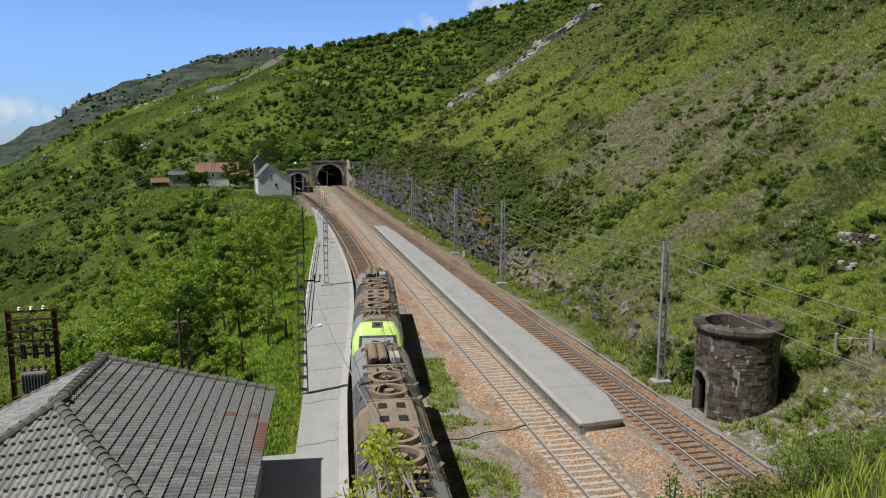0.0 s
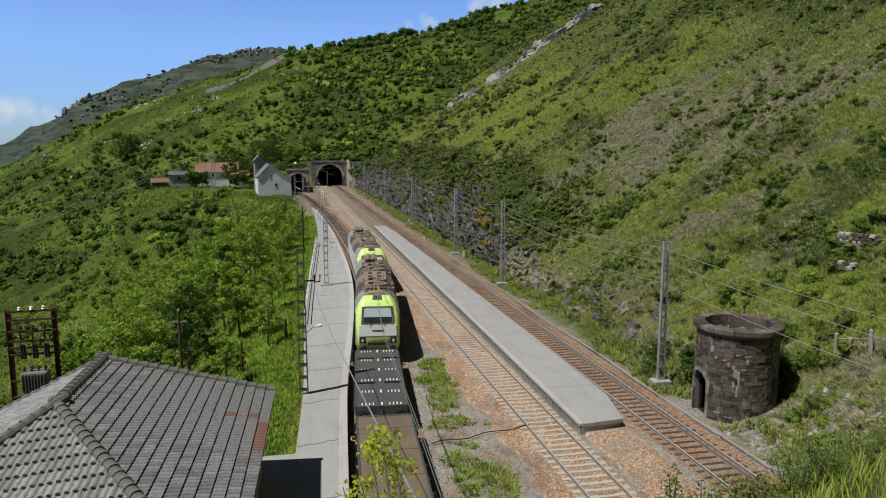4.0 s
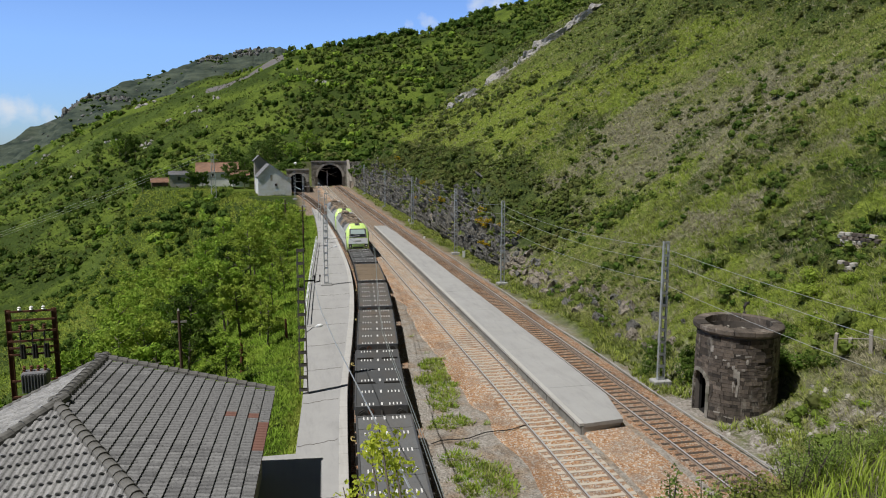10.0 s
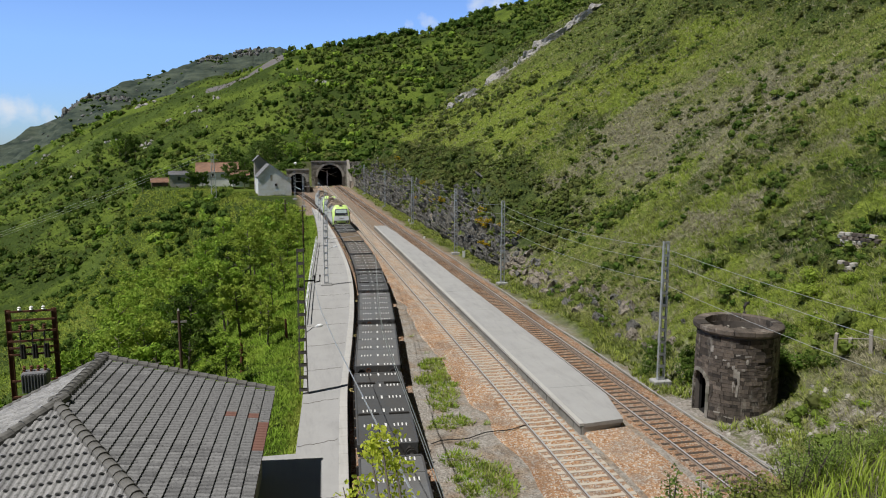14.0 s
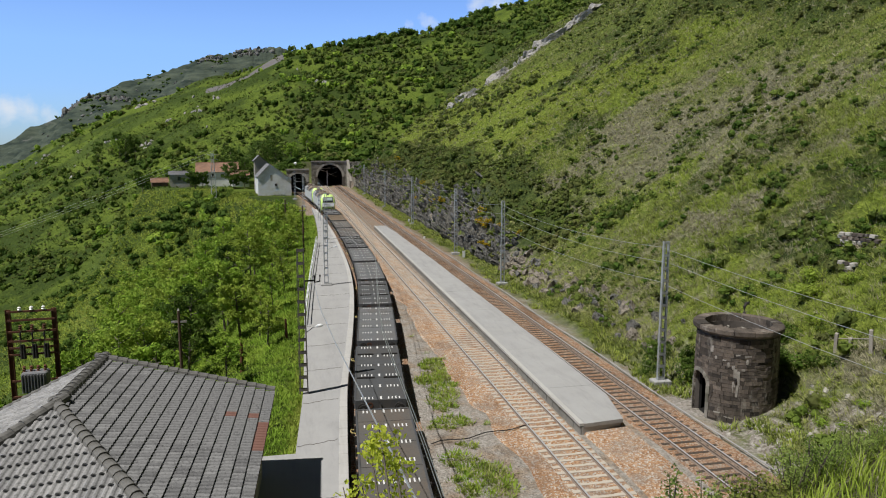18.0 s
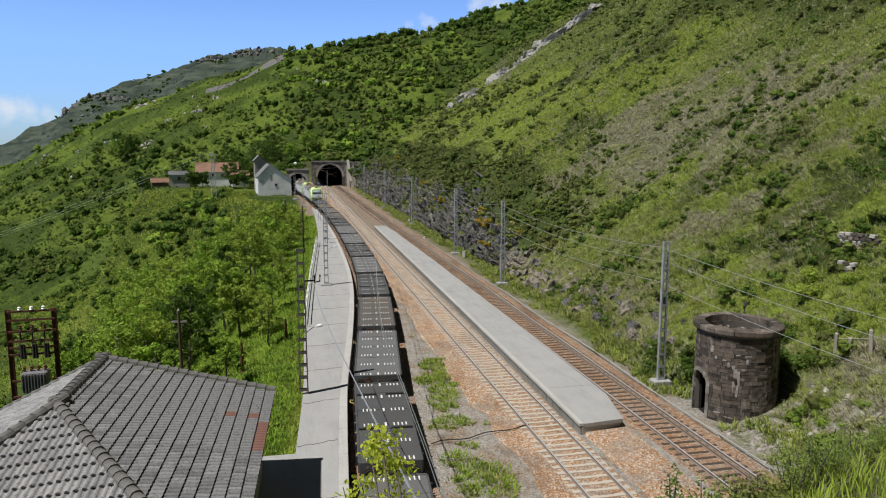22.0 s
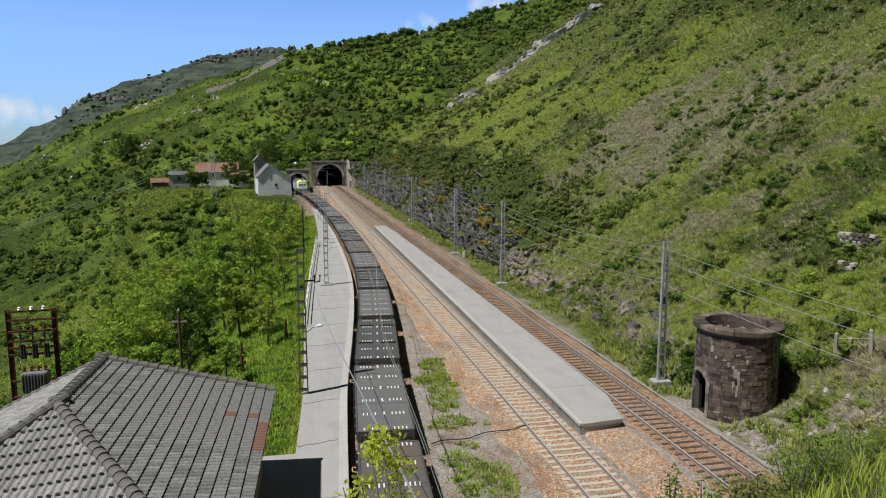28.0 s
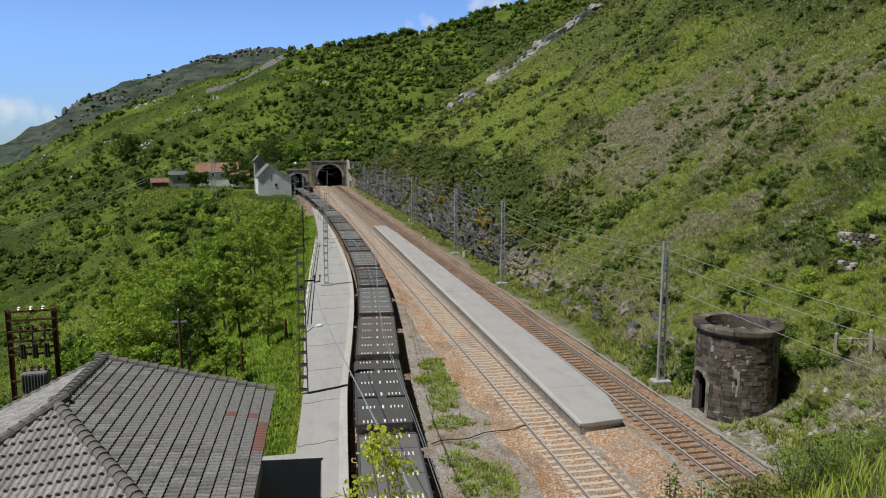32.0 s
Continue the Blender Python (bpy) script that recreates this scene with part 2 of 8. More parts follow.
def stone_material(name, a, b, moss, lime=0.0):
    k = Nodes(name, 0.92, 0.0, 0.2)
    w = k.world()
    c = k.mix(k.own(), a, b)
    c = k.mix(k.ramp(k.noise(2.2, 6, 0.7, co=w), (0.42, 0.0), (0.7, 0.7)), c, moss)
    c = k.mix(k.ramp(k.noise(14, 4, 0.7, co=w), (0.5, 0.0), (0.75, 0.5)), c, tuple(v * 0.45 for v in a))
    if lime:
        c = k.mix(k.math("MULTIPLY", k.ramp(k.noise(1.6, 6, 0.75, co=w, stretch=(1, 1, 0.3)), (0.56, 0.0), (0.68, 1.0)), lime), c, (0.40, 0.38, 0.34))
    return k.done(c, k.noise(18, 5, 0.7, co=w), 0.8, 0.03)


def rock_material(name, a, b, crack):
    k = Nodes(name, 0.95, 0.0, 0.15)
    w = k.world()
    c = k.mix(k.noise(0.7, 7, 0.75, co=w), a, b)
    c = k.mix(k.math("MULTIPLY", k.island(), 0.32), c, b)
    c = k.mix(k.ramp(k.noise(2.6, 6, 0.8, co=w), (0.48, 0.0), (0.6, 0.85)), c, crack)
    return k.done(c, k.noise(5, 7, 0.8, co=w), 1.0, 0.2)


GRASS = ground_material()
BALLAST = ballast_material("rusty_ballast", (0.28, 0.143, 0.074), (0.54, 0.345, 0.205), (0.56, 0.52, 0.46), 0.55)
BALLAST_OLD = ballast_material("old_brown_ballast", (0.17, 0.088, 0.048), (0.43, 0.255, 0.15), (0.42, 0.35, 0.28), 0.35)
CONCRETE = concrete_material("platform_concrete", (0.285, 0.285, 0.283), (0.40, 0.40, 0.397), (0.17, 0.168, 0.163))
FACE = concrete_material("stained_facing", (0.15, 0.15, 0.14), (0.27, 0.265, 0.25), (0.07, 0.07, 0.062))
CONCRETE_OLD = concrete_material("weathered_concrete", (0.285, 0.284, 0.282), (0.40, 0.398, 0.395), (0.19, 0.187, 0.182))
COPING = concrete_material("coping_stone", (0.36, 0.355, 0.34), (0.49, 0.482, 0.465), (0.24, 0.235, 0.22))
SLEEPER = plain("concrete_sleeper", (0.42, 0.37, 0.31), (0.55, 0.50, 0.43), 3, 0.9)
SLEEPER_WOOD = plain("tarred_wooden_sleeper", (0.045, 0.035, 0.028), (0.10, 0.075, 0.058), 5, 0.9)
RAIL = plain("rusty_rail", (0.20, 0.15, 0.12), (0.30, 0.25, 0.21), 7, 0.6, 0.2)
RAIL_TOP = plain("polished_rail_head", (0.46, 0.47, 0.49), (0.60, 0.61, 0.63), 3, 0.42, 0.35, 0.05)
ROCK = rock_material("limestone", (0.16, 0.155, 0.145), (0.50, 0.48, 0.45), (0.07, 0.066, 0.06))
ROCK_FAR = rock_material("far_limestone", (0.07, 0.07, 0.072), (0.25, 0.247, 0.24), (0.035, 0.035, 0.036))
ROCK_DARK = rock_material("dark_cutting_rock", (0.024, 0.024, 0.022), (0.30, 0.292, 0.27), (0.008, 0.008, 0.008))
ROCK_TAN = rock_material("tan_rubble_rock", (0.14, 0.12, 0.095), (0.40, 0.355, 0.295), (0.06, 0.052, 0.043))
STONE = stone_material("cut_stone", (0.32, 0.30, 0.27), (0.48, 0.455, 0.415), (0.20, 0.195, 0.155))
STONE_OLD = stone_material("weathered_portal_stone", (0.14, 0.13, 0.115), (0.32, 0.30, 0.27), (0.10, 0.105, 0.065))
STONE_DARK = stone_material("sooty_stone", (0.045, 0.039, 0.035), (0.20, 0.165, 0.138), (0.040, 0.037, 0.034), 0.6)
MORTAR = plain("mortar", (0.20, 0.18, 0.155), (0.32, 0.30, 0.265), 5, 0.95)
LIMEWASH = plain("old_lime", (0.26, 0.24, 0.215), (0.44, 0.42, 0.385), 4, 0.95, dirt=(0.15, 0.13, 0.115))
MORTAR_DARK = plain("sooty_mortar", (0.06, 0.052, 0.047), (0.15, 0.135, 0.12), 3, 0.95)
# near-black for vaults and linings: interior shade put into the colour
VOID = plain("sooted_vault", (0.008, 0.008, 0.008), (0.02, 0.019, 0.018), 1, 0.98)
GALV = plain("galvanised_steel", (0.42, 0.44, 0.46), (0.56, 0.58, 0.60), 4, 0.5, 0.6)
RUST = plain("rust_brown_steel", (0.10, 0.045, 0.028), (0.19, 0.085, 0.05), 5, 0.85, 0.2)
IRON = plain("dark_iron", (0.03, 0.028, 0.027), (0.07, 0.062, 0.058), 6, 0.7, 0.4)
MAST_DARK = plain("weathered_mast_steel", (0.11, 0.10, 0.095), (0.20, 0.18, 0.165), 6, 0.7, 0.4)
WIRE = plain("copper_wire", (0.22, 0.25, 0.24), (0.34, 0.36, 0.35), 2, 0.5, 0.5, 0.0)
WHITEWASH = plain("whitewash", (0.66, 0.66, 0.65), (0.80, 0.80, 0.79), 0.6, 0.9, dirt=(0.46, 0.44, 0.41))
CLAY = plain("clay_tile", (0.22, 0.125, 0.085), (0.35, 0.21, 0.145), 0.9, 0.9, dirt=(0.13, 0.09, 0.07))
SLATE = plain("grey_slate", (0.13, 0.13, 0.14), (0.24, 0.24, 0.25), 1.5, 0.85)
GLASS_DARK = plain("window_glass", (0.02, 0.024, 0.028), (0.035, 0.04, 0.045), 2, 0.12, 0.0, 0.0, 0.001, 0.6)
WOOD_GREY = plain("weathered_wood", (0.22, 0.20, 0.175), (0.38, 0.355, 0.32), 9, 0.9)
WOOD_POLE = plain("creosoted_pole", (0.07, 0.045, 0.032), (0.13, 0.085, 0.06), 6, 0.9)
BARK = plain("bark", (0.085, 0.07, 0.055), (0.19, 0.165, 0.135), 6, 0.95, bump=0.8, dist=0.03)
PAINT_WHITE = plain("white_paint", (0.72, 0.74, 0.76), (0.82, 0.83, 0.84), 4, 0.5)
CERAMIC = plain("white_porcelain", (0.70, 0.69, 0.66), (0.84, 0.83, 0.80), 4, 0.25, spec=0.5)
LEAF = leaf("ash_leaves", (0.060, 0.125, 0.016), (0.30, 0.46, 0.058), (0.38, 0.48, 0.08), 0.25, 0.8, 0.34)
LEAF_DARK = leaf("dark_leaves", (0.013, 0.032, 0.006), (0.105, 0.18, 0.029), (0.12, 0.18, 0.036), 0.25, 0.35)
LEAF_NEW = leaf("young_leaves", (0.12, 0.19, 0.024), (0.35, 0.46, 0.070), (0.40, 0.47, 0.09), 1.5, thru=0.4)
LEAF_MID = leaf("bramble_leaves", (0.028, 0.056, 0.010), (0.165, 0.24, 0.042), (0.21, 0.24, 0.06), 0.3, 0.8)
SWARD = leaf("mixed_sward", (0.085, 0.12, 0.020), (0.41, 0.47, 0.12), (0.46, 0.44, 0.23), 0.22, 1.6)
HEATH_DARK = leaf("dense_heath", (0.032, 0.054, 0.013), (0.155, 0.205, 0.050), (0.19, 0.18, 0.07), 0.2, 0.7)
LEAF_SHOOT = leaf("young_shoot_leaves", (0.34, 0.42, 0.03), (0.58, 0.66, 0.09), (0.62, 0.64, 0.10), 1.5, thru=0.5)
BROOM = leaf("broom_leaves", (0.075, 0.125, 0.028), (0.27, 0.38, 0.085), (0.33, 0.39, 0.12), 1.5, 4.0, 0.4)
EARTH = plain("dark_earth", (0.045, 0.038, 0.028), (0.10, 0.085, 0.06), 5, 0.95, bump=0.8, dist=0.03)
BRAMBLE = leaf("small_bramble_leaves", (0.07, 0.10, 0.02), (0.26, 0.32, 0.07), (0.30, 0.26, 0.10), 1.5, 4.0, 0.4)
GORSE = leaf("gorse_flowers", (0.42, 0.26, 0.01), (0.66, 0.44, 0.02), (0.60, 0.42, 0.03))
BLADE = leaf("grass_blades", (0.070, 0.11, 0.016), (0.37, 0.47, 0.072), (0.38, 0.40, 0.10), 0.10, 1.1)
MEADOW = leaf("meadow_blades", (0.022, 0.045, 0.008), (0.12, 0.19, 0.035), (0.17, 0.22, 0.05), 0.05, 0.4)
STRAW = leaf("dry_grass", (0.11, 0.105, 0.06), (0.57, 0.53, 0.385), (0.28, 0.29, 0.13), 0.12, 1.5)
HEATH = leaf("heath_shrubs", (0.034, 0.055, 0.014), (0.145, 0.19, 0.048), (0.19, 0.185, 0.07), 0.2, 0.7)


# ---- mesh tools ----
class Mesh:
    """Collects points and faces for one mesh."""

    def __init__(self):
        self.v, self.f, self.smooth = [], [], False

    def add(self, pts, faces, m=None):
        o = len(self.v)
        self.v += [tuple(m @ Vector(p)) if m else tuple(p) for p in pts]
        self.f += [tuple(i + o for i in f) for f in faces]
        return self

    def box(self, x0, x1, y0, y1, z0, z1, m=None, c=0.0):
        """A block, with its upright and upper edges cut off by c."""
        if c <= 0:
            p = [(x, y, z) for z in (z0, z1) for x, y in ((x0, y0), (x1, y0), (x1, y1), (x0, y1))]
            return self.add(p, [(3, 2, 1, 0), (4, 5, 6, 7), (0, 1, 5, 4), (1, 2, 6, 5), (2, 3, 7, 6), (3, 0, 4, 7)], m)

        def ring(d, z, e):
            a0, a1, b0, b1 = x0 + d, x1 - d, y0 + d, y1 - d
            return [(a0 + e, b0, z), (a1 - e, b0, z), (a1, b0 + e, z), (a1, b1 - e, z), (a1 - e, b1, z), (a0 + e, b1, z), (a0, b1 - e, z), (a0, b0 + e, z)]
        return self.loft([ring(0, z0, c), ring(0, z1 - c, c), ring(c, z1, c * 0.6)], m=m)

    def loft(self, rings, caps=True, closed=True, m=None):
        n = len(rings[0])
        p = [q for r in rings for q in r]
        f = []
        for i in range(len(rings) - 1):
            for j in range(n if closed else n - 1):
                a, b = i * n + j, i * n + (j + 1) % n
                f.append((a, b, b + n, a + n))
        if caps and closed:
            f.append(tuple(reversed(range(n))))
            f.append(tuple(range((len(rings) - 1) * n, len(rings) * n)))
        return self.add(p, f, m)

    def tube(self, path, r, n=6, caps=True):
        """A round bar along a path; r is one radius or one for each point."""
        path = [Vector(p) for p in path]
        rr = [float(q) for q in r] if isinstance(r, (list, tuple)) else [float(r)] * len(path)
        rings = []
        for i, p in enumerate(path):
            d = (path[min(i + 1, len(path) - 1)] - path[max(i - 1, 0)]).normalized()
            a = d.cross(Vector((0, 0, 1)) if abs(d.z) < 0.9 else Vector((1, 0, 0))).normalized()
            b = d.cross(a)
            rings.append([tuple(p + rr[i] * (math.cos(t) * a + math.sin(t) * b)) for t in [2 * math.pi * j / n for j in range(n)]])
        return self.loft(rings, caps)

    def disc(self, c, r0, r1, z0, z1, n=20, m=None):
        """A turned ring between two radii (r0 may be 0)."""
        ang = [2 * math.pi * j / n for j in range(n)]
        circ = lambda r, z: [(c[0] + r * math.cos(a), c[1] + r * math.sin(a), z) for a in ang]
        if r0 <= 0:
            return self.loft([circ(r1, z0), circ(r1, z1)], True, True, m)
        return self.loft([circ(r0, z0), circ(r1, z0), circ(r1, z1), circ(r0, z1), circ(r0, z0)], False, True, m)

    def mesh(self, name, mat, mat2=None, pick=None):
        me = bpy.data.meshes.new(name)
        me.from_pydata(self.v, [], self.f)
        me.materials.append(mat)
        if mat2:
            me.materials.append(mat2)
            for p in me.polygons:
                p.material_index = 1 if pick(p) else 0
        if self.smooth:
            me.polygons.foreach_set("use_smooth", [True] * len(me.polygons))
        me.update()
        return me


def part(name, mesh, mat, parent=None, label="", at=None, smooth=False):
    """Links a Mesh (or ready mesh data) as one object, under parent where there is one."""
    if isinstance(mesh, Mesh):
        mesh.smooth = smooth
        mesh = mesh.mesh(name, mat)
    ob = new(name, mesh)
    if parent:
        ob.parent = parent
    if at is not None:
        ob.matrix_basis = at
    if label:
        ob["label"] = label
    return ob


def thing(name, label, category, at=None, group="", kind=""):
    ob = new(name)
    ob.empty_display_size = 0.2
    if at is not None:
        ob.matrix_basis = at
    return tagged(ob, label, category, group, kind)


def quads(name, groups, mat):
    """One mesh out of arrays of loose faces, each n x k x 3."""
    if not isinstance(groups, (list, tuple)):
        groups = [groups]
    co = np.concatenate([g.reshape(-1, 3) for g in groups])
    total = np.concatenate([np.full(g.shape[0], g.shape[1], dtype=np.int32) for g in groups])
    me = bpy.data.meshes.new(name)
    me.vertices.add(len(co))
    me.vertices.foreach_set("co", co.reshape(-1).astype(np.float32))
    me.loops.add(len(co))
    me.loops.foreach_set("vertex_index", np.arange(len(co), dtype=np.int32))
    me.polygons.add(len(total))
    me.polygons.foreach_set("loop_start", np.concatenate([[0], np.cumsum(total)[:-1]]).astype(np.int32))
    me.polygons.foreach_set("loop_total", total)
    me.materials.append(mat)
    me.update(calc_edges=True)
    return me


def hash2(i, j):
    h = np.sin(i * 127.1 + j * 311.7) * 43758.5453
    return h - np.floor(h)


def field(x, y, scale):
    """Smooth noise of about -1 to 1 with features of that many metres."""
    x, y = np.asarray(x, float) / scale, np.asarray(y, float) / scale
    i, j = np.floor(x), np.floor(y)
    a, b = x - i, y - j
    a, b = a * a * (3 - 2 * a), b * b * (3 - 2 * b)
    top = hash2(i, j) * (1 - a) + hash2(i + 1, j) * a
    low = hash2(i, j + 1) * (1 - a) + hash2(i + 1, j + 1) * a
    return 2 * (top * (1 - b) + low * b) - 1


def fbm(x, y, scale, octaves=4):
    s, amp = 0, 1.0
    for k in range(octaves):
        s = s + amp * field(np.asarray(x) + 17.3 * k, np.asarray(y) - 9.1 * k, scale / 2 ** k)
        amp *= 0.5
    return s


def spline(xs, ys):
    """A smooth curve through a few points."""
    xs, ys = np.array(xs, float), np.array(ys, float)
    d = np.gradient(ys, xs)

    def at(x):
        x = np.asarray(x, float)
        i = np.clip(np.searchsorted(xs, x) - 1, 0, len(xs) - 2)
        h = xs[i + 1] - xs[i]
        t = np.clip((x - xs[i]) / h, 0, 1)
        r = (2 * t**3 - 3 * t**2 + 1) * ys[i] + (t**3 - 2 * t**2 + t) * h * d[i] + (3 * t**2 - 2 * t**3) * ys[i + 1] + (t**3 - t**2) * h * d[i + 1]
        return np.where(x < xs[0], ys[0] + (x - xs[0]) * d[0], np.where(x > xs[-1], ys[-1] + (x - xs[-1]) * d[-1], r))
    return at


# ---- the plan ----
T1 = spline([-260, 0, 26, 34, 40, 50, 60, 70, 80, 90, 105, 120, 140, 160, 180, 200, 230, 260, 330],
            [-21.5, 1.45, 3.72, 4.3, 4.78, 5.9, 6.95, 7.8, 8.35, 8.62, 8.76, 8.74, 8.45, 7.8, 6.85, 5.6, 3.2, 0.6, -5.5])
T2 = lambda y: 12.72 + 0 * np.asarray(y, float)
T3 = spline([-40, 30, 60, 120, 180, 262, 330], [18.95, 18.9, 18.75, 18.3, 17.8, 17.35, 17.2])
EDGE1 = lambda y: T1(y) - 1.78                       # platform edge at the left track
BACK1 = spline([20, 32, 40, 50, 72, 97, 112, 140, 170], [-0.6, 0.0, 0.5, 0.8, 1.9, 3.4, 4.3, 5.0, 5.2])
LEFT = spline([-50, 0, 30, 60, 97, 140, 180, 205, 232, 260], [-9, -6, -1.6, 0.4, 2.6, 3.6, 2.6, -9.0, -12.0, -12.0])
RIGHT = spline([-50, 0, 24, 34, 50, 90, 150, 262, 300], [20.6, 20.6, 21.0, 23.2, 22.6, 22.6, 22.8, 21.5, 21.5])
PORTAL1, PORTAL2, NEAR_WALL = 230.0, 264.0, 1.5


def smoothstep(a, b, x):
    t = np.clip((x - a) / (b - a), 0, 1)
    return t * t * (3 - 2 * t)


CREST = spline([-900, -500, -300, -184, -167, -135, -117, -100, -76, -52, -33, -23, 1, 21, 45, 72, 98, 122, 150, 300, 700],
               [-190, -130, -50, 1, 9, 25, 32, 40, 47, 57, 61, 64, 73, 77, 80, 84, 90, 97, 107, 158, 250])
PEAK = spline([-1500, -900, -534, -493, -446, -410, -378, -329, -284, -235, -188, -154, -112, -68, -24, 60, 400, 1200],
              [-140, -70, 25, 45, 65, 90, 110, 131, 148, 163, 183, 201, 205, 212, 209, 200, 150, 60])


def height(x, y):
    """The lie of the land."""
    x, y = np.asarray(x, float), np.asarray(y, float)
    n1, n2, n3 = fbm(x, y, 26, 4), fbm(x + 50, y, 7, 3), fbm(x, y + 31, 90, 4)
    # near slope above the line, with the steep rock cutting in its lower part
    d = x - RIGHT(y)
    cut = smoothstep(75, 105, y) * (1 - smoothstep(262, 300, y) * 0.6)
    foot = np.where(d < 0, 0, 0.25 * np.minimum(d, 3) + 0.72 * np.maximum(d - 3, 0))
    rocky = np.where(d < 0, 0, 0.2 * np.minimum(d, 1.2) + 1.55 * np.clip(d - 1.2, 0, 5.5 + 1.5 * n1) + 0.69 * np.maximum(d - 7.5, 0))
    slope = foot * (1 - cut) + rocky * cut
    slope = slope + np.clip(d - 2, 0, 12) / 12 * (1.1 * n1 + 0.35 * n2 + 2.2 * n3)
    slope = slope + np.clip(d - 1.5, 0, 3) / 3 * 0.24 * fbm(x + 5, y, 2.7, 2)
    slope = slope + cut * np.clip(d - 1, 0, 2) * (1 - smoothstep(8, 16, d)) * (0.8 * n2 + 0.55 * fbm(x, y, 2.2, 2))
    spur = slope - 0.75 * np.maximum(y - 258 - 0.10 * np.maximum(d, 0), 0)
    # the mountain flank behind the tunnels and down to the valley
    c = 500 + 0.27 * np.maximum(-x, 0)
    flank = CREST(x) - 0.30 * np.maximum(c - y, 0) - 0.5 * np.maximum(y - c, 0) + 2.0 * n3 + 1.3 * n1 + 0.4 * n2
    # the bank below the line
    e = LEFT(y) - x
    bank = -0.10 - np.where(e < 0, 0, 0.22 * np.minimum(e, 5) + 0.60 * np.maximum(e - 5, 0)) + np.clip(e / 8, 0, 1) * (0.9 * n1 + 0.25 * n2)
    far = PEAK(x) - 0.42 * np.abs(y - 1550) - 6 + 7 * n3 + 4.5 * n1 + 2.2 * n2 - 9 * np.abs(fbm(x, y * 0.3, 70, 3)) * smoothstep(1560, 1500, y)
    hollow = -190 + 6 * n3
    bench = -0.24 + 0.03 * n2 + 0.10 * np.exp(-((x - 16.0) / 2.0) ** 2 - ((y - 30.4) / 2.6) ** 2)
    # which side of the line
    inside = (d <= 0) & (e <= 0)
    left_far = np.maximum(bank, flank - 6 * smoothstep(120, 20, y))
    z = np.where(inside, bench, np.where(d > 0, np.where(y < 250, np.maximum(slope, bench), np.maximum(spur, flank)), left_far))
    # ground over the two tunnels
    over2 = (y > PORTAL2) & (x > 5.0) & (x < 60)
    z = np.where(over2, np.maximum(np.maximum(spur, flank), 8.5), z)
    over1 = (y > PORTAL1) & (x <= 5.0)
    z = np.where(over1, np.maximum(np.maximum(z, flank), 6.7 - 1.1 * np.maximum(-3.0 - x, 0) + 0.4 * n2), z)
    # level ground for the white house and the farm
    farm = smoothstep(26, 14, np.abs(x + 30)) * np.where(y > 262, smoothstep(22, 10, y - 262), smoothstep(72, 10, 262 - y))
    z = z * (1 - farm) + farm * (0.3 + 0.2 * n2)
    z = np.maximum(z, np.maximum(far, hollow))
    # the head of the tunnel from which the train comes, on which the camera stands
    head = (y < NEAR_WALL) & (x > -40)
    z = np.where(head, np.maximum(12.6 + 0.15 * n2 - 0.08 * np.maximum(-x - 6, 0), np.where(d > 0, slope, -60)), z)
    return z


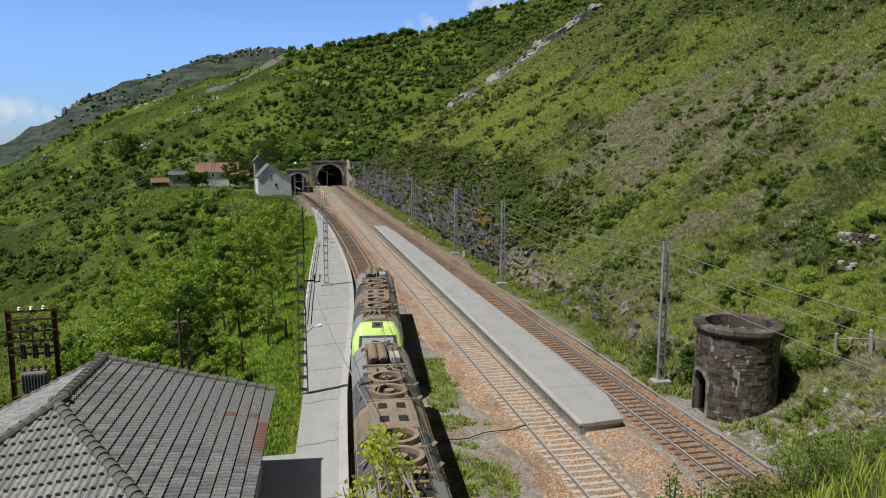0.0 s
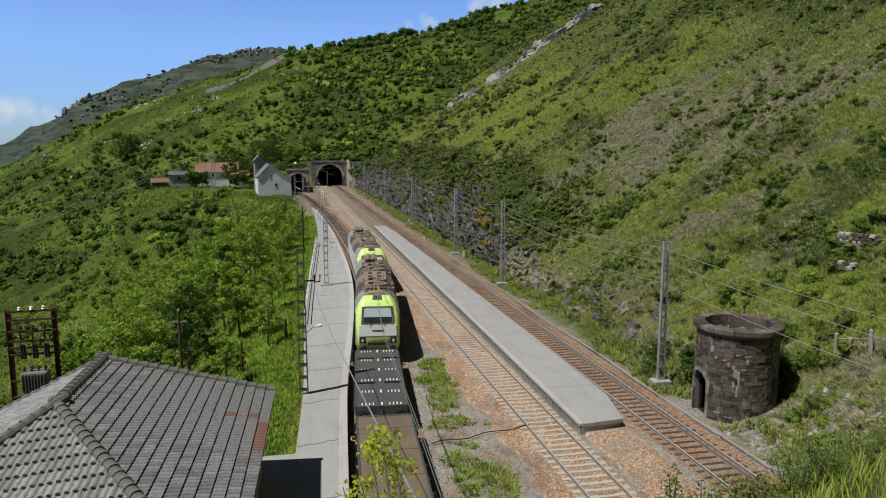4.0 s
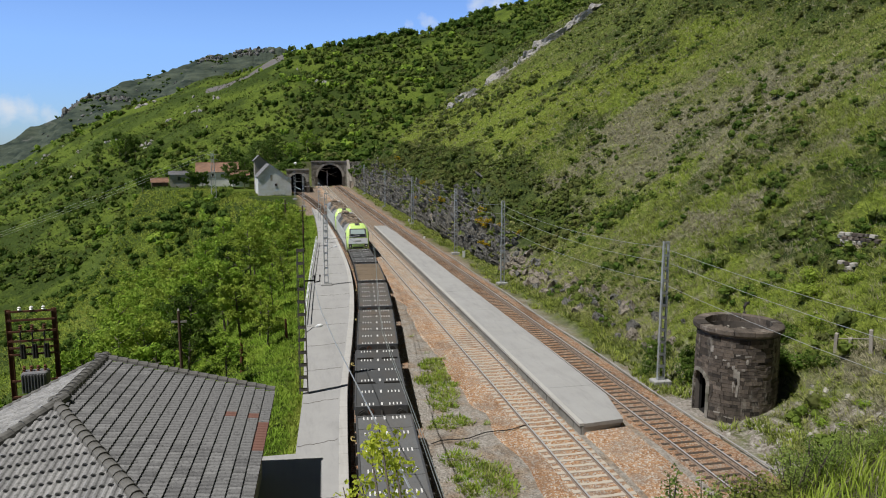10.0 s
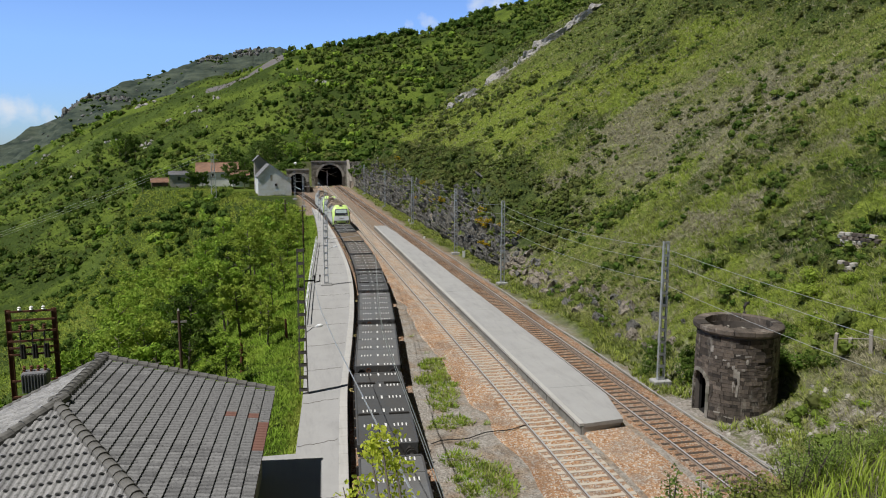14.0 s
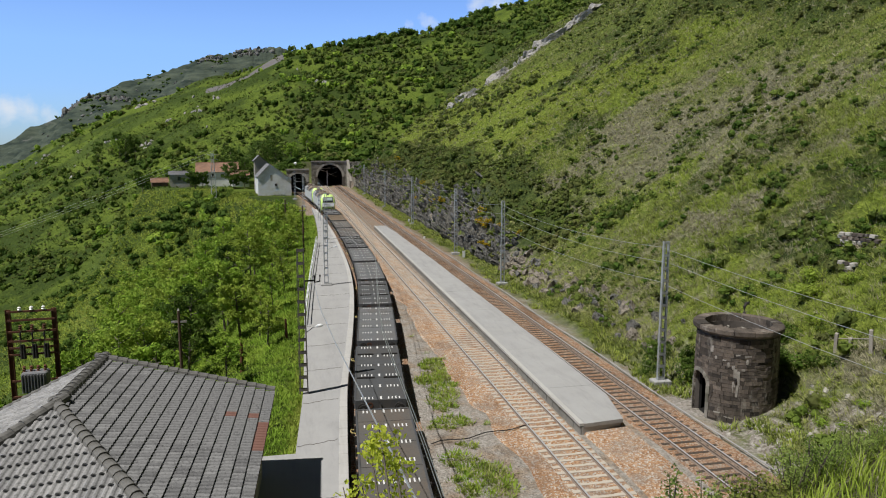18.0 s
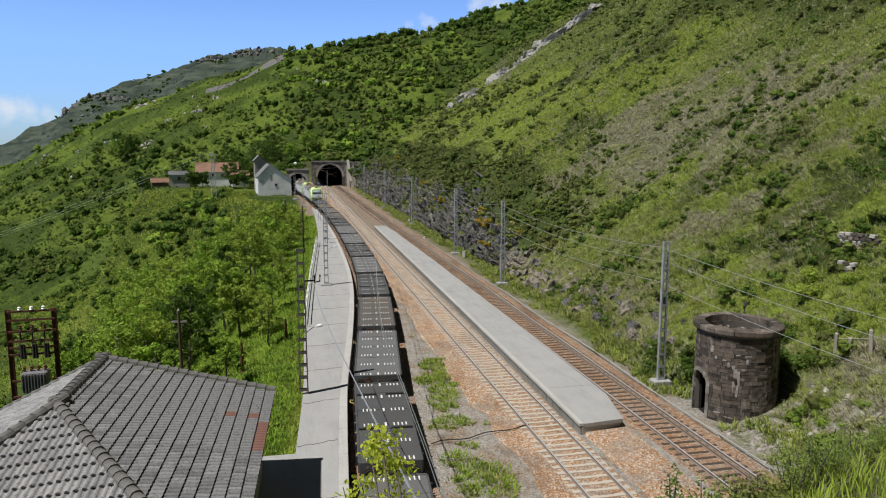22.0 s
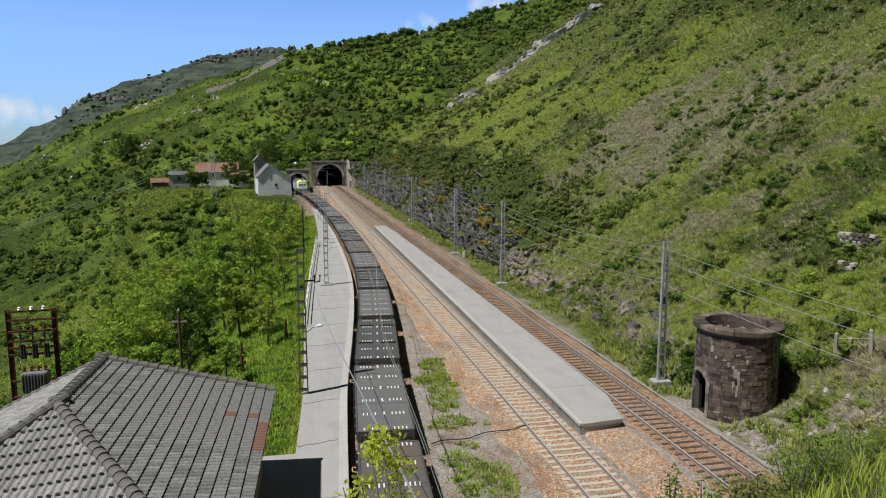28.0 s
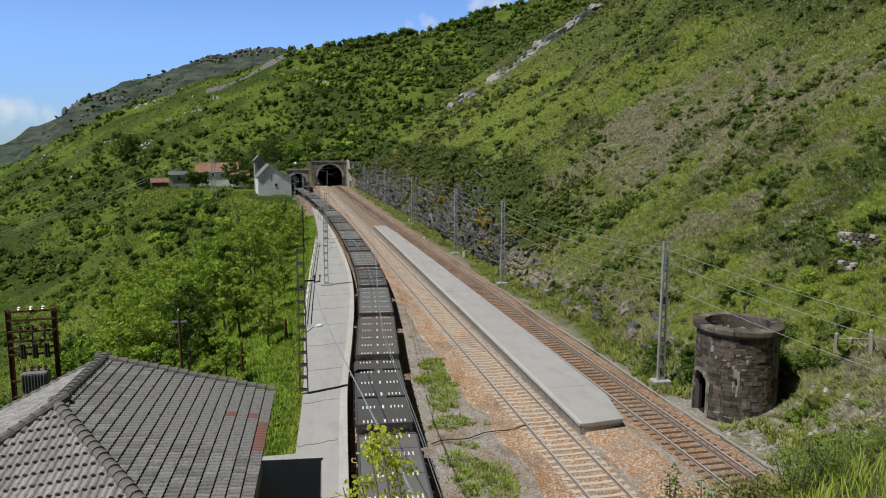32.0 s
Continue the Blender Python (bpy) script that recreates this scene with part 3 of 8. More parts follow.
def cover_of(x, y):
    """What grows where: shares of dry grass, dark heath and lush pasture, and of bare scree."""
    x, y = np.asarray(x, float), np.asarray(y, float)
    d = x - RIGHT(y)
    n, m, f = fbm(x, y, 11, 3), fbm(x + 40, y, 34, 3), field(x, y + 7, 3.2)
    slope = smoothstep(1.0, 4.0, d) * (1 - smoothstep(262, 275, y))
    dry = 0.80 * np.exp(-((d - 23.0) / 13.0) ** 2) * smoothstep(40, 54, y) * (1 - smoothstep(90, 112, y)) + 0.28 * np.exp(-((d - 6.0) / 5.0) ** 2) + 0.30 * np.exp(-((d - 10.0) / 7.0) ** 2) * (1 - smoothstep(58, 70, y)) + 0.22 * np.exp(-((d - 50.0) / 9.0) ** 2)
    dry = smoothstep(0.22, 1.05, dry + 0.50 * n + 0.36 * f + 0.25 * field(x + 3, y, 1.4)) * slope
    low = (1 - smoothstep(9.0, 12.5, d + 2.5 * n + 1.5 * f - 2.5 * smoothstep(110, 170, y))) * smoothstep(72, 84, y)
    high = smoothstep(36, 48, d - 0.05 * (y - 90) + 7 * n) * smoothstep(58, 85, y) * (1 - 0.35 * smoothstep(125, 170, y)) * (0.75 + 0.45 * np.clip(1.2 * m + 0.5, 0, 1))
    patch = smoothstep(0.35, 0.8, fbm(x + 9, y + 70, 9, 3)) * 0.8
    heath = np.clip(np.maximum(np.maximum(low, 0.75 * high), patch), 0, 1) * slope
    lush = smoothstep(-0.1, 0.6, 0.9 * np.exp(-((d - 30) / 16) ** 2) * smoothstep(92, 112, y) + 0.55 * np.exp(-((d - 13) / 4.0) ** 2) * (1 - smoothstep(58, 66, y)) + 0.35 * m) * slope
    # pasture on the mountain flank
    band = np.exp(-((y - 466 - 0.30 * (x + 70)) / 14) ** 2) * smoothstep(-125, -105, x) * (1 - smoothstep(-42, -32, x)) + 0.9 * np.exp(-((x + 56) / 15) ** 2 - ((y - 392) / 9) ** 2)
    flank = smoothstep(268, 290, y) * (1 - smoothstep(560, 600, y))
    green = smoothstep(0.15, 0.9, band + 0.5 * fbm(x, y, 60, 3) + 0.3 * n - 0.25 * smoothstep(-60, 0, x) - 0.6 * np.exp(-((x + 32) / 30) ** 2 - ((y - 345) / 50) ** 2))
    # valley pasture, its colour dulled at the far left to stand for shade
    valley = (1 - smoothstep(-30, -12, x - LEFT(y))) * (1 - flank)
    lush = np.maximum(lush, np.maximum(flank * green, valley * (0.45 + 0.55 * smoothstep(-75, -40, x)) * smoothstep(-0.7, 0.5, fbm(x, y, 45, 3))) * (d < 0) + (d >= 0) * flank * green)
    t = np.clip((x + 46.0) / 44.0, 0, 1)
    scree = (1 - smoothstep(0.6, 1.0, np.abs(y - 472 - 18 * t - 3 * f) / (5.0 + 9.0 * t))) * smoothstep(-49, -45, x) * (1 - smoothstep(-2, 2, x))
    return dry, heath, lush, scree


def make_ground():
    xs = np.concatenate([-np.geomspace(3600, 566, 22), np.arange(-560, -61, 8.0), np.arange(-60, -14, 1.2), np.arange(-14, 60, 0.6), np.arange(60, 130, 1.6), np.geomspace(131, 3600, 40)])
    ys = np.concatenate([-np.geomspace(2500, 12, 26), np.arange(-10, NEAR_WALL - 0.5, 1.0), [NEAR_WALL - 0.02, NEAR_WALL + 0.02],
                         np.arange(2.2, 110, 0.75), np.arange(110, PORTAL1 - 0.5, 1.25), [PORTAL1 - 0.02, PORTAL1 + 0.02], np.arange(PORTAL1 + 1, PORTAL2 - 0.5, 1.0),
                         [PORTAL2 - 0.02, PORTAL2 + 0.02], np.arange(PORTAL2 + 1, 420, 2.2), np.arange(420, 620, 4.0), np.geomspace(622, 1150, 26), np.arange(1160, 1570, 8.0), np.geomspace(1575, 4600, 34)])
    gx, gy = np.meshgrid(xs, ys)
    gz = height(gx, gy)
    nx, ny = len(xs), len(ys)
    i, j = np.meshgrid(np.arange(nx - 1), np.arange(ny - 1))
    a = j * nx + i
    f = np.stack([a, a + 1, a + 1 + nx, a + nx], -1)
    # the mouths of the tunnels stay open
    cx, cy = 0.5 * (xs[:-1] + xs[1:])[None, :], 0.5 * (ys[:-1] + ys[1:])[:, None]
    shut = (np.abs(cy - PORTAL2) < 0.1) & (cx > 9.3) & (cx < 20.7) | (np.abs(cy - PORTAL1) < 0.1) & (cx > 0.1) & (cx < 6.3) | (np.abs(cy - NEAR_WALL) < 0.1) & (cx > -6) & (cx < 24)
    f = f[~shut].reshape(-1, 4)
    me = bpy.data.meshes.new("ground")
    me.from_pydata(np.stack([gx, gy, gz], -1).reshape(-1, 3).tolist(), [], f.tolist())
    me.polygons.foreach_set("use_smooth", [True] * len(me.polygons))
    me.materials.append(GRASS)
    for cover, share in zip(("dry", "heath", "lush", "scree"), cover_of(gx, gy)):
        me.attributes.new(cover, "FLOAT", "POINT").data.foreach_set("value", share.reshape(-1).astype(np.float32))
    tagged(new("ground", me), "steep green mountain slopes with rough grass and rock", "ground", kind="structure")


make_ground()


def strip(name, lo, hi, y0, y1, z_top, z_low, step, mat, label, category, crown=0.0, kind="structure"):
    """A long bed or slab between two edges that are functions of y."""
    m = Mesh()
    ys = np.arange(y0, y1 + step * 0.5, step)
    rings = []
    for y in ys:
        a, b = float(lo(y)), float(hi(y))
        rings.append([(a, y, z_low), (b, y, z_low), (b - crown, y, z_top), (a + crown, y, z_top)])
    m.loft(rings)
    return tagged(part(name, m, mat), label, category, kind=kind)


# beds of the three tracks
strip("ballast_bed", lambda y: T1(y) - 1.9, lambda y: T1(y) + 2.3, -30, 300, -0.16, -0.75, 4, BALLAST_OLD, "dark brown ballast bed under the platform track", "ballast", 0.25)
strip("ballast_bed", lambda y: T2(y) - 3.7 + 0.55 * float(fbm(3.0, y, 5.0, 3)), lambda y: T2(y) + 2.4, -30, 330, -0.165, -0.75, 1, BALLAST, "orange-brown stone ballast bed with rust stains", "ballast", 1.1)
strip("ballast_bed", lambda y: T3(y) - 1.9, lambda y: T3(y) + 2.4, -30, 330, -0.146, -0.75, 6, BALLAST_OLD, "brown stone ballast bed by the slope", "ballast", 0.5)


strip("ballast_bed", lambda y: 14.0 + 0 * y, lambda y: 17.4 + 0 * y, -20, 33.4, -0.10, -0.75, 6, BALLAST, "spread of orange-brown stones before the narrow platform", "ballast", 0.5)


def make_track(at, y0, y1, near, wood, label, spare=None):
    """Rails and sleepers; the nearest sleepers are single pieces, those far off are joined."""
    t = thing("railway_track", label, "railway track", kind="structure")
    ys = np.arange(y0, y1, 3.0)
    for off in (-0.87, 0.87) + ((spare,) if spare else ()):
        body, head = Mesh(), Mesh()
        prof = [(-0.07, -0.15), (0.07, -0.15), (0.07, -0.135), (0.015, -0.11), (0.015, -0.04), (0.036, -0.03), (0.036, -0.010), (-0.036, -0.010), (-0.036, -0.03), (-0.015, -0.04), (-0.015, -0.11), (-0.07, -0.135)]
        body.loft([[(float(at(y)) + off + p, y, z) for p, z in prof] for y in ys])
        r = part("rail", body, RAIL, t, "old rust-brown rail lying between the rails" if off == spare else "")
        if off != spare:
            head.loft([[(float(at(y)) + off + p, y, z) for p, z in ((-0.038, -0.012), (0.038, -0.012), (0.036, 0.002), (-0.036, 0.002))] for y in ys])
            part("running_surface", head, RAIL_TOP, r, "polished steel rail head")
    one = Mesh()
    if wood:
        one.box(-1.3, 1.3, -0.105, 0.105, -0.3, -0.128, c=0.015)
    else:
        for s in (-1, 1):
            one.loft([[(s * 0.35, -0.11, z), (s * 1.30, -0.13, z), (s * 1.30, 0.13, z), (s * 0.35, 0.11, z)][::s] for z in (-0.3, -0.135 - 0.0)])
        one.box(-0.36, 0.36, -0.09, 0.09, -0.3, -0.15)
    me = one.mesh("sleeper", SLEEPER_WOOD if wood else SLEEPER)
    rest = Mesh()
    y, i = max(y0, 8.0), 0
    while y < y1:
        turn = math.atan(float(at(y + 1) - at(y - 1)) / 2)
        m = Matrix.Translation((float(at(y)), y, random.uniform(-0.012, 0.008))) @ pose(0, 0, 0, 0, random.uniform(-0.4, 0.4), -math.degrees(turn) + random.uniform(-0.8, 0.8))
        if 24 < y and i < near:
            part("sleeper", me, None, t, at=m)
            i += 1
        else:
            rest.add(one.v, one.f, m)
        y += 0.6 if not wood else 0.62
    tagged(part("sleeper_row", rest, SLEEPER_WOOD if wood else SLEEPER, t), kind="stuff")


make_track(T1, -30, 300, 60, True, "platform track with wooden sleepers and rusty rails")
make_track(T2, -30, 330, 260, False, "main track with concrete sleepers and worn rails")
make_track(T3, -30, 330, 200, True, "weathered track with dark wooden sleepers by the slope", 0.55)


# ---- platforms ----
def make_platforms():
    p1 = strip("platform_1", lambda y: BACK1(y), lambda y: EDGE1(y) - 0.42, 14, 166, 0.56, -0.6, 2, CONCRETE_OLD, "long grey concrete platform with stained slabs", "platform")
    block = Mesh().box(-0.21, 0.21, -0.49, 0.49, -0.5, 0.0, c=0.02).mesh("coping_block", COPING)
    y = 24.0
    while y < 160:
        turn = math.atan(float(EDGE1(y + 0.5) - EDGE1(y - 0.5)))
        part("coping_block", block, None, p1, at=Matrix.Translation((float(EDGE1(y)) - 0.21, y, 0.575 + random.uniform(-0.008, 0.008))) @ pose(0, 0, 0, 0, 0, -math.degrees(turn)))
        y += 1.0
    strip("platform_wall", lambda y: EDGE1(y) - 0.4, lambda y: EDGE1(y) - 0.05, 14, 24, 0.55, -0.6, 2, COPING, "stone edge of the platform", "platform wall")
    strip("paving", lambda y: -2.2 + 0 * y, lambda y: BACK1(y) + 0.05, 14, 32.4, 0.545, -0.3, 2, CONCRETE_OLD, "old concrete paving before the station building", "paving")
    for k in range(24):
        y = 27.0 + 5.7 * k
        a, b = float(BACK1(y)) + 0.05, float(EDGE1(y)) - 0.45
        j = Mesh()
        pts = [(a + (b - a) * q, y + 0.5 * q + random.uniform(-0.09, 0.09)) for q in np.linspace(0, 1, 14)]
        j.loft([[(px, py - 0.03, 0.555), (px, py + 0.03, 0.555), (px, py + 0.03, 0.5645), (px, py - 0.03, 0.5645)] for px, py in pts])
        part("joint", j, MORTAR_DARK, p1)
    # narrow platform between the two other tracks, cut off slantwise at its near end
    m = Mesh()
    out = [(14.3, 33.0), (16.62, 33.42), (17.36, 37.0), (17.4, 60), (17.3, 90), (16.95, 115), (16.55, 128), (14.75, 126.5), (14.65, 90), (14.55, 60)]
    m.loft([[(x, y, -0.6) for x, y in out], [(x, y, 0.20) for x, y in out]])
    p2 = tagged(part("platform_2", m, CONCRETE_OLD), "narrow grey concrete platform between two tracks", "platform", kind="structure")
    lo = lambda y: np.interp(y, [33.0, 60, 90, 126.5], [14.3, 14.5, 14.65, 14.75])
    hi = lambda y: np.interp(y, [33.4, 37.0, 60, 90, 115, 128], [16.62, 17.38, 17.4, 17.3, 16.95, 16.55])
    ys = [33.0] + list(np.arange(38.6, 126, 4.1)) + [126.5]
    for a, b in zip(ys[:-1], ys[1:]):
        s = Mesh()
        mid = [q for q in (37.0,) if a < q < b]
        cut = [a + 0.008] + mid + [b - 0.008]
        low = [(float(lo(q)) + 0.10, q) for q in cut]
        high = [(float(hi(q)) + 0.03, q + (0.25 if q == cut[0] and a < 34 else 0)) for q in reversed(cut)]
        ring = low + high
        dz = random.uniform(-0.006, 0.006)
        s.loft([[(x, y, 0.17) for x, y in ring], [(x, y, 0.37 + dz) for x, y in ring]])
        part("slab", s, CONCRETE, p2)
        e = Mesh()
        e.loft([[(float(lo(q)) - 0.16, q, 0.25), (float(lo(q)) + 0.092, q, 0.25), (float(lo(q)) + 0.092, q, 0.395), (float(lo(q)) - 0.16, q, 0.395)] for q in (a + 0.01, b - 0.01)])
        part("edge_stone", e, COPING, p2)
        for q in np.arange(a, b - 0.3, 1.03):
            c = Mesh().loft([[(float(lo(v)) - 0.10, v, -0.3), (float(lo(v)) + 0.05, v, -0.3), (float(lo(v)) + 0.05, v, 0.245), (float(lo(v)) - 0.06, v, 0.245)] for v in (q + 0.03, min(q + 1.0, b) - 0.01)])
            part("face_block", c, FACE, p2, "stained concrete facing block")


make_platforms()


# ---- tunnel mouths ----
def arch(r, spring, n=18):
    """The outline of an arched opening, from one foot over the crown to the other."""
    return [(-r, 0.0)] + [(-r * math.cos(math.pi * i / n), spring + r * math.sin(math.pi * i / n)) for i in range(n + 1)] + [(r, 0.0)]


def make_portal(name, x, y, r, spring, half, top, depth, label, near=False, stones=True, bend=0.0):
    """A headwall with an arched opening, its ring of cut stones, a cornice and the dark vault behind."""
    t = thing(name, label, "tunnel portal", kind="structure")
    a = arch(r, spring)
    w = Mesh()
    z0 = -0.8
    thick = 1.2
    ring = [(p, max(z, z0) if 0 < i < len(a) - 1 else z0) for i, (p, z) in enumerate(a)]
    n = len(ring)
    outer = []
    for i, (p, z) in enumerate(ring):
        k = i / (n - 1)
        if k < 0.25:
            outer.append((-half, z0 + (top - z0) * k / 0.25))
        elif k > 0.75:
            outer.append((half, z0 + (top - z0) * (1 - k) / 0.25))
        else:
            outer.append((-half + 2 * half * (k - 0.25) / 0.5, top))
    for yy0, yy1 in ((y, y + thick),):
        pts = [(x + p, yy0, z) for p, z in ring] + [(x + p, yy0, z) for p, z in outer] + [(x + p, yy1, z) for p, z in ring] + [(x + p, yy1, z) for p, z in outer]
        f = []
        for i in range(n - 1):
            f += [(i, i + 1, n + i + 1, n + i), (2 * n + i + 1, 2 * n + i, 3 * n + i, 3 * n + i + 1), (i + 1, i, 2 * n + i, 2 * n + i + 1), (n + i, n + i + 1, 3 * n + i + 1, 3 * n + i)]
        w.add(pts, f)
    part("headwall", w, MORTAR_DARK if stones else MORTAR, t)
    v = Mesh()
    v.loft([[(x + p * 1.0 + bend * q * q, y + thick + q * depth, z) for p, z in ring] for q in (0.0, 0.15, 0.3, 0.45, 0.6, 0.8, 1.0)], False, False)
    v.add([(x + p * 1.0 + bend, y + thick + depth, z) for p, z in ring], [tuple(range(n))])
    part("vault", v, VOID, t)
    c = Mesh().box(x - half - 0.15, x + half + 0.15, y - 0.3, y + thick, top - 0.45, top - 0.003, c=0.06)
    part("cornice", c, STONE_OLD, t)
    if not stones:
        return t
    m = 25
    for i in range(m):
        t0, t1 = math.pi * i / m, math.pi * (i + 1) / m
        s = Mesh()
        g = 0.006
        q = [(-(rr) * math.cos(tt), spring + rr * math.sin(tt)) for rr, tt in ((r - 0.02, t0 + g), (r + 0.75, t0 + g), (r + 0.75, t1 - g), (r - 0.02, t1 - g))]
        s.loft([[(x + p, y - 0.12, z) for p, z in q], [(x + p, y + 0.5, z) for p, z in q]])
        part("voussoir", s, STONE, t)
    # courses of ashlar on both sides of the opening
    z, k = -0.4, 0
    while z < top - 0.5:
        h = 0.55
        for side in (-1, 1):
            reach = r + 0.8 if z < spring else (r + 0.8) * math.cos(min(1.5, math.asin(min(1, (z + h - spring) / (r + 0.8))))) if z + h - spring < r + 0.8 else 0.0
            p = reach + 0.05
            end = half
            p0 = p + (0.35 if k % 2 else 0.0)
            cuts = [p] + [q for q in np.arange(p0 + 0.5, end - 0.3, 0.95)] + [end]
            for a0, a1 in zip(cuts[:-1], cuts[1:]):
                s = Mesh()
                lo_, hi_ = (side * a0, side * a1) if side > 0 else (side * a1, side * a0)
                s.box(x + lo_ + 0.012, x + hi_ - 0.012, y - 0.05 - random.uniform(0, 0.05), y + 0.2, z + 0.012, min(z + h, top - 0.46) - 0.012)
                part("stone", s, STONE_OLD, t)
        z += h
        k += 1
    return t


make_portal("tunnel_portal", 15.0, PORTAL2, 4.35, 3.15, 6.5, 8.8, 60, "arched double-track tunnel mouth of weathered cut stone")
make_portal("tunnel_portal", float(T1(PORTAL1)), PORTAL1, 2.6, 3.1, 3.4, 7.1, 60, "narrow single-track tunnel mouth of dark stone", bend=-6.0)
make_portal("tunnel_portal", 9.0, NEAR_WALL - 1.15, 11.5, 0.4, 14.9, 12.62, 0.5, "plain headwall over the near tunnel", stones=False)


# wing wall beside the wide tunnel mouth, and rubble wall between the two mouths
w = tagged(thing("wing_wall", "sloping wing wall of pale cut stone", "retaining wall", kind="structure"))
part("wall_core", Mesh().loft([[(21.0, 252.0, -0.6), (21.9, 252.0, -0.6), (21.9, 252.0, 2.2), (21.0, 252.0, 2.2)], [(21.0, 264.2, -0.6), (21.9, 264.2, -0.6), (21.9, 264.2, 9.2), (21.0, 264.2, 9.2)]]), MORTAR, w)
for k in range(14):
    for j in range(12):
        top = 2.2 + 7.0 * (j + 0.5) / 12
        if 0.55 * (k + 1) - 0.6 < top:
            part("stone", Mesh().box(20.92 - random.uniform(0, 0.05), 21.1, 252.03 + 1.02 * j + 0.5 * (k % 2), 253.0 + 1.02 * j + 0.5 * (k % 2), 0.55 * k - 0.59, 0.55 * k - 0.07, c=0.02), STONE, w)


# ---- stone water tower ----
def make_tower():
    cx, cy, r = 23.95, 34.6, 2.14
    t = thing("water_tower", "round sooty stone base of an old water tower, open on top", "water tower", pose(cx, cy, -0.3))
    # core shell with a doorway
    door = math.radians(176)
    half = 0.32
    n = 44
    m = Mesh()
    ang = [door + half + (2 * math.pi - 2 * half) * i / n for i in range(n + 1)]
    sec = lambda a, z0, z1, r0, r1: [((r0) * math.cos(a), (r0) * math.sin(a), z0), (r1 * math.cos(a), r1 * math.sin(a), z0), (r1 * math.cos(a), r1 * math.sin(a), z1), (r0 * math.cos(a), r0 * math.sin(a), z1)]
    m.loft([sec(a, 0, 2.55, r - 0.28, r - 0.06) for a in ang])
    ang2 = [2 * math.pi * i / 48 for i in range(49)]
    m.loft([sec(a, 2.5, 4.75, r - 0.45, r - 0.06) for a in ang2], False)
    part("masonry_core", m, MORTAR_DARK, t)
    # courses of squared stones
    z, k = 0.0, 0
    while z < 4.6:
        h = random.choice((0.15, 0.19, 0.22))
        cuts, q = [random.uniform(0, 0.2)], 0
        while cuts[-1] < cuts[0] + 2 * math.pi - 0.16:
            cuts.append(cuts[-1] + random.uniform(0.11, 0.30))
        cuts[-1] = cuts[0] + 2 * math.pi
        for a0, a1 in zip(cuts[:-1], cuts[1:]):
            mid = (0.5 * (a0 + a1) - door + math.pi) % (2 * math.pi) - math.pi
            gate = half if z + h < 1.9 else half * math.sqrt(max(0, 1 - ((z + h - 1.9) / 0.62) ** 2)) if z + h < 2.5 else 0
            if gate:
                wide = 0.5 * (a1 - a0)
                lo_, hi_ = mid - wide, mid + wide
                if lo_ < gate and hi_ > -gate:
                    if mid > 0:
                        a0 += max(0.0, gate - lo_)
                    else:
                        a1 -= max(0.0, hi_ + gate)
                    if a1 - a0 < 0.05:
                        continue
            rr = r + random.uniform(-0.014, 0.012) + 0.06 * (1 - z / 4.6)
            g = 0.005
            s = Mesh()
            s.loft([[((r - 0.1) * math.cos(a), (r - 0.1) * math.sin(a), zz), (rr * math.cos(a), rr * math.sin(a), zz), (rr * math.cos(b), rr * math.sin(b), zz), ((r - 0.1) * math.cos(b), (r - 0.1) * math.sin(b), zz)]
                    for zz, a, b in ((z + 0.007, a0 + g, a1 - g), (z + h - 0.007, a0 + g, a1 - g))])
            part("stone", s, STONE_DARK, t)
        z += h
        k += 1
    # the jutting rim in segments
    for i in range(14):
        a0, a1 = 2 * math.pi * i / 14 + 0.006, 2 * math.pi * (i + 1) / 14 - 0.006
        s = Mesh()
        dz = random.uniform(-0.02, 0.02)
        arc = [a0 + (a1 - a0) * j / 4 for j in range(5)]
        s.loft([[((r - 0.42) * math.cos(a), (r - 0.42) * math.sin(a), 5.12 + dz), ((r - 0.42) * math.cos(a), (r - 0.42) * math.sin(a), 4.72),
                 ((r + 0.06) * math.cos(a), (r + 0.06) * math.sin(a), 4.72), ((r + 0.20) * math.cos(a), (r + 0.20) * math.sin(a), 4.86),
                 ((r + 0.20) * math.cos(a), (r + 0.20) * math.sin(a), 5.06 + dz), ((r + 0.14) * math.cos(a), (r + 0.14) * math.sin(a), 5.12 + dz)] for a in arc])
        part("rim_stone", s, STONE_DARK, t, "dark rim stone")
    # rubble inside, an old pipe and a spout
    for i in range(90):
        a, q = random.uniform(0, 6.28), 1.5 * math.sqrt(random.random())
        w = random.uniform(0.06, 0.17)
        b = Mesh().box(-w * 1.3, w * 1.3, -w, w, -0.07, 0.07, pose(q * math.cos(a), q * math.sin(a), 4.34 + 0.2 * random.random(), random.uniform(-30, 30), random.uniform(-30, 30), random.uniform(0, 360)), c=0.05)
        part("rubble", b, STONE if i % 4 == 0 else STONE_DARK, t)
    part("fill", Mesh().disc((0, 0), 0, r - 0.43, 4.0, 4.3, 24), MORTAR_DARK, t, "earth and rubble inside the rim")
    part("pipe", Mesh().tube([(1.55, 1.75, 3.6), (1.57, 1.77, 5.1), (1.65, 1.9, 5.45), (1.85, 2.05, 5.6), (2.1, 2.2, 5.6)], 0.09, 8), IRON, t, "rusty bent iron pipe")
    part("spout_bracket", Mesh().box(-0.07, 0.07, -0.10, 0.1, 2.42, 2.54, pose(-1.25, -1.80, 0, 0, 0, -35), c=0.02), IRON, t, "rusty stub of the old spout")
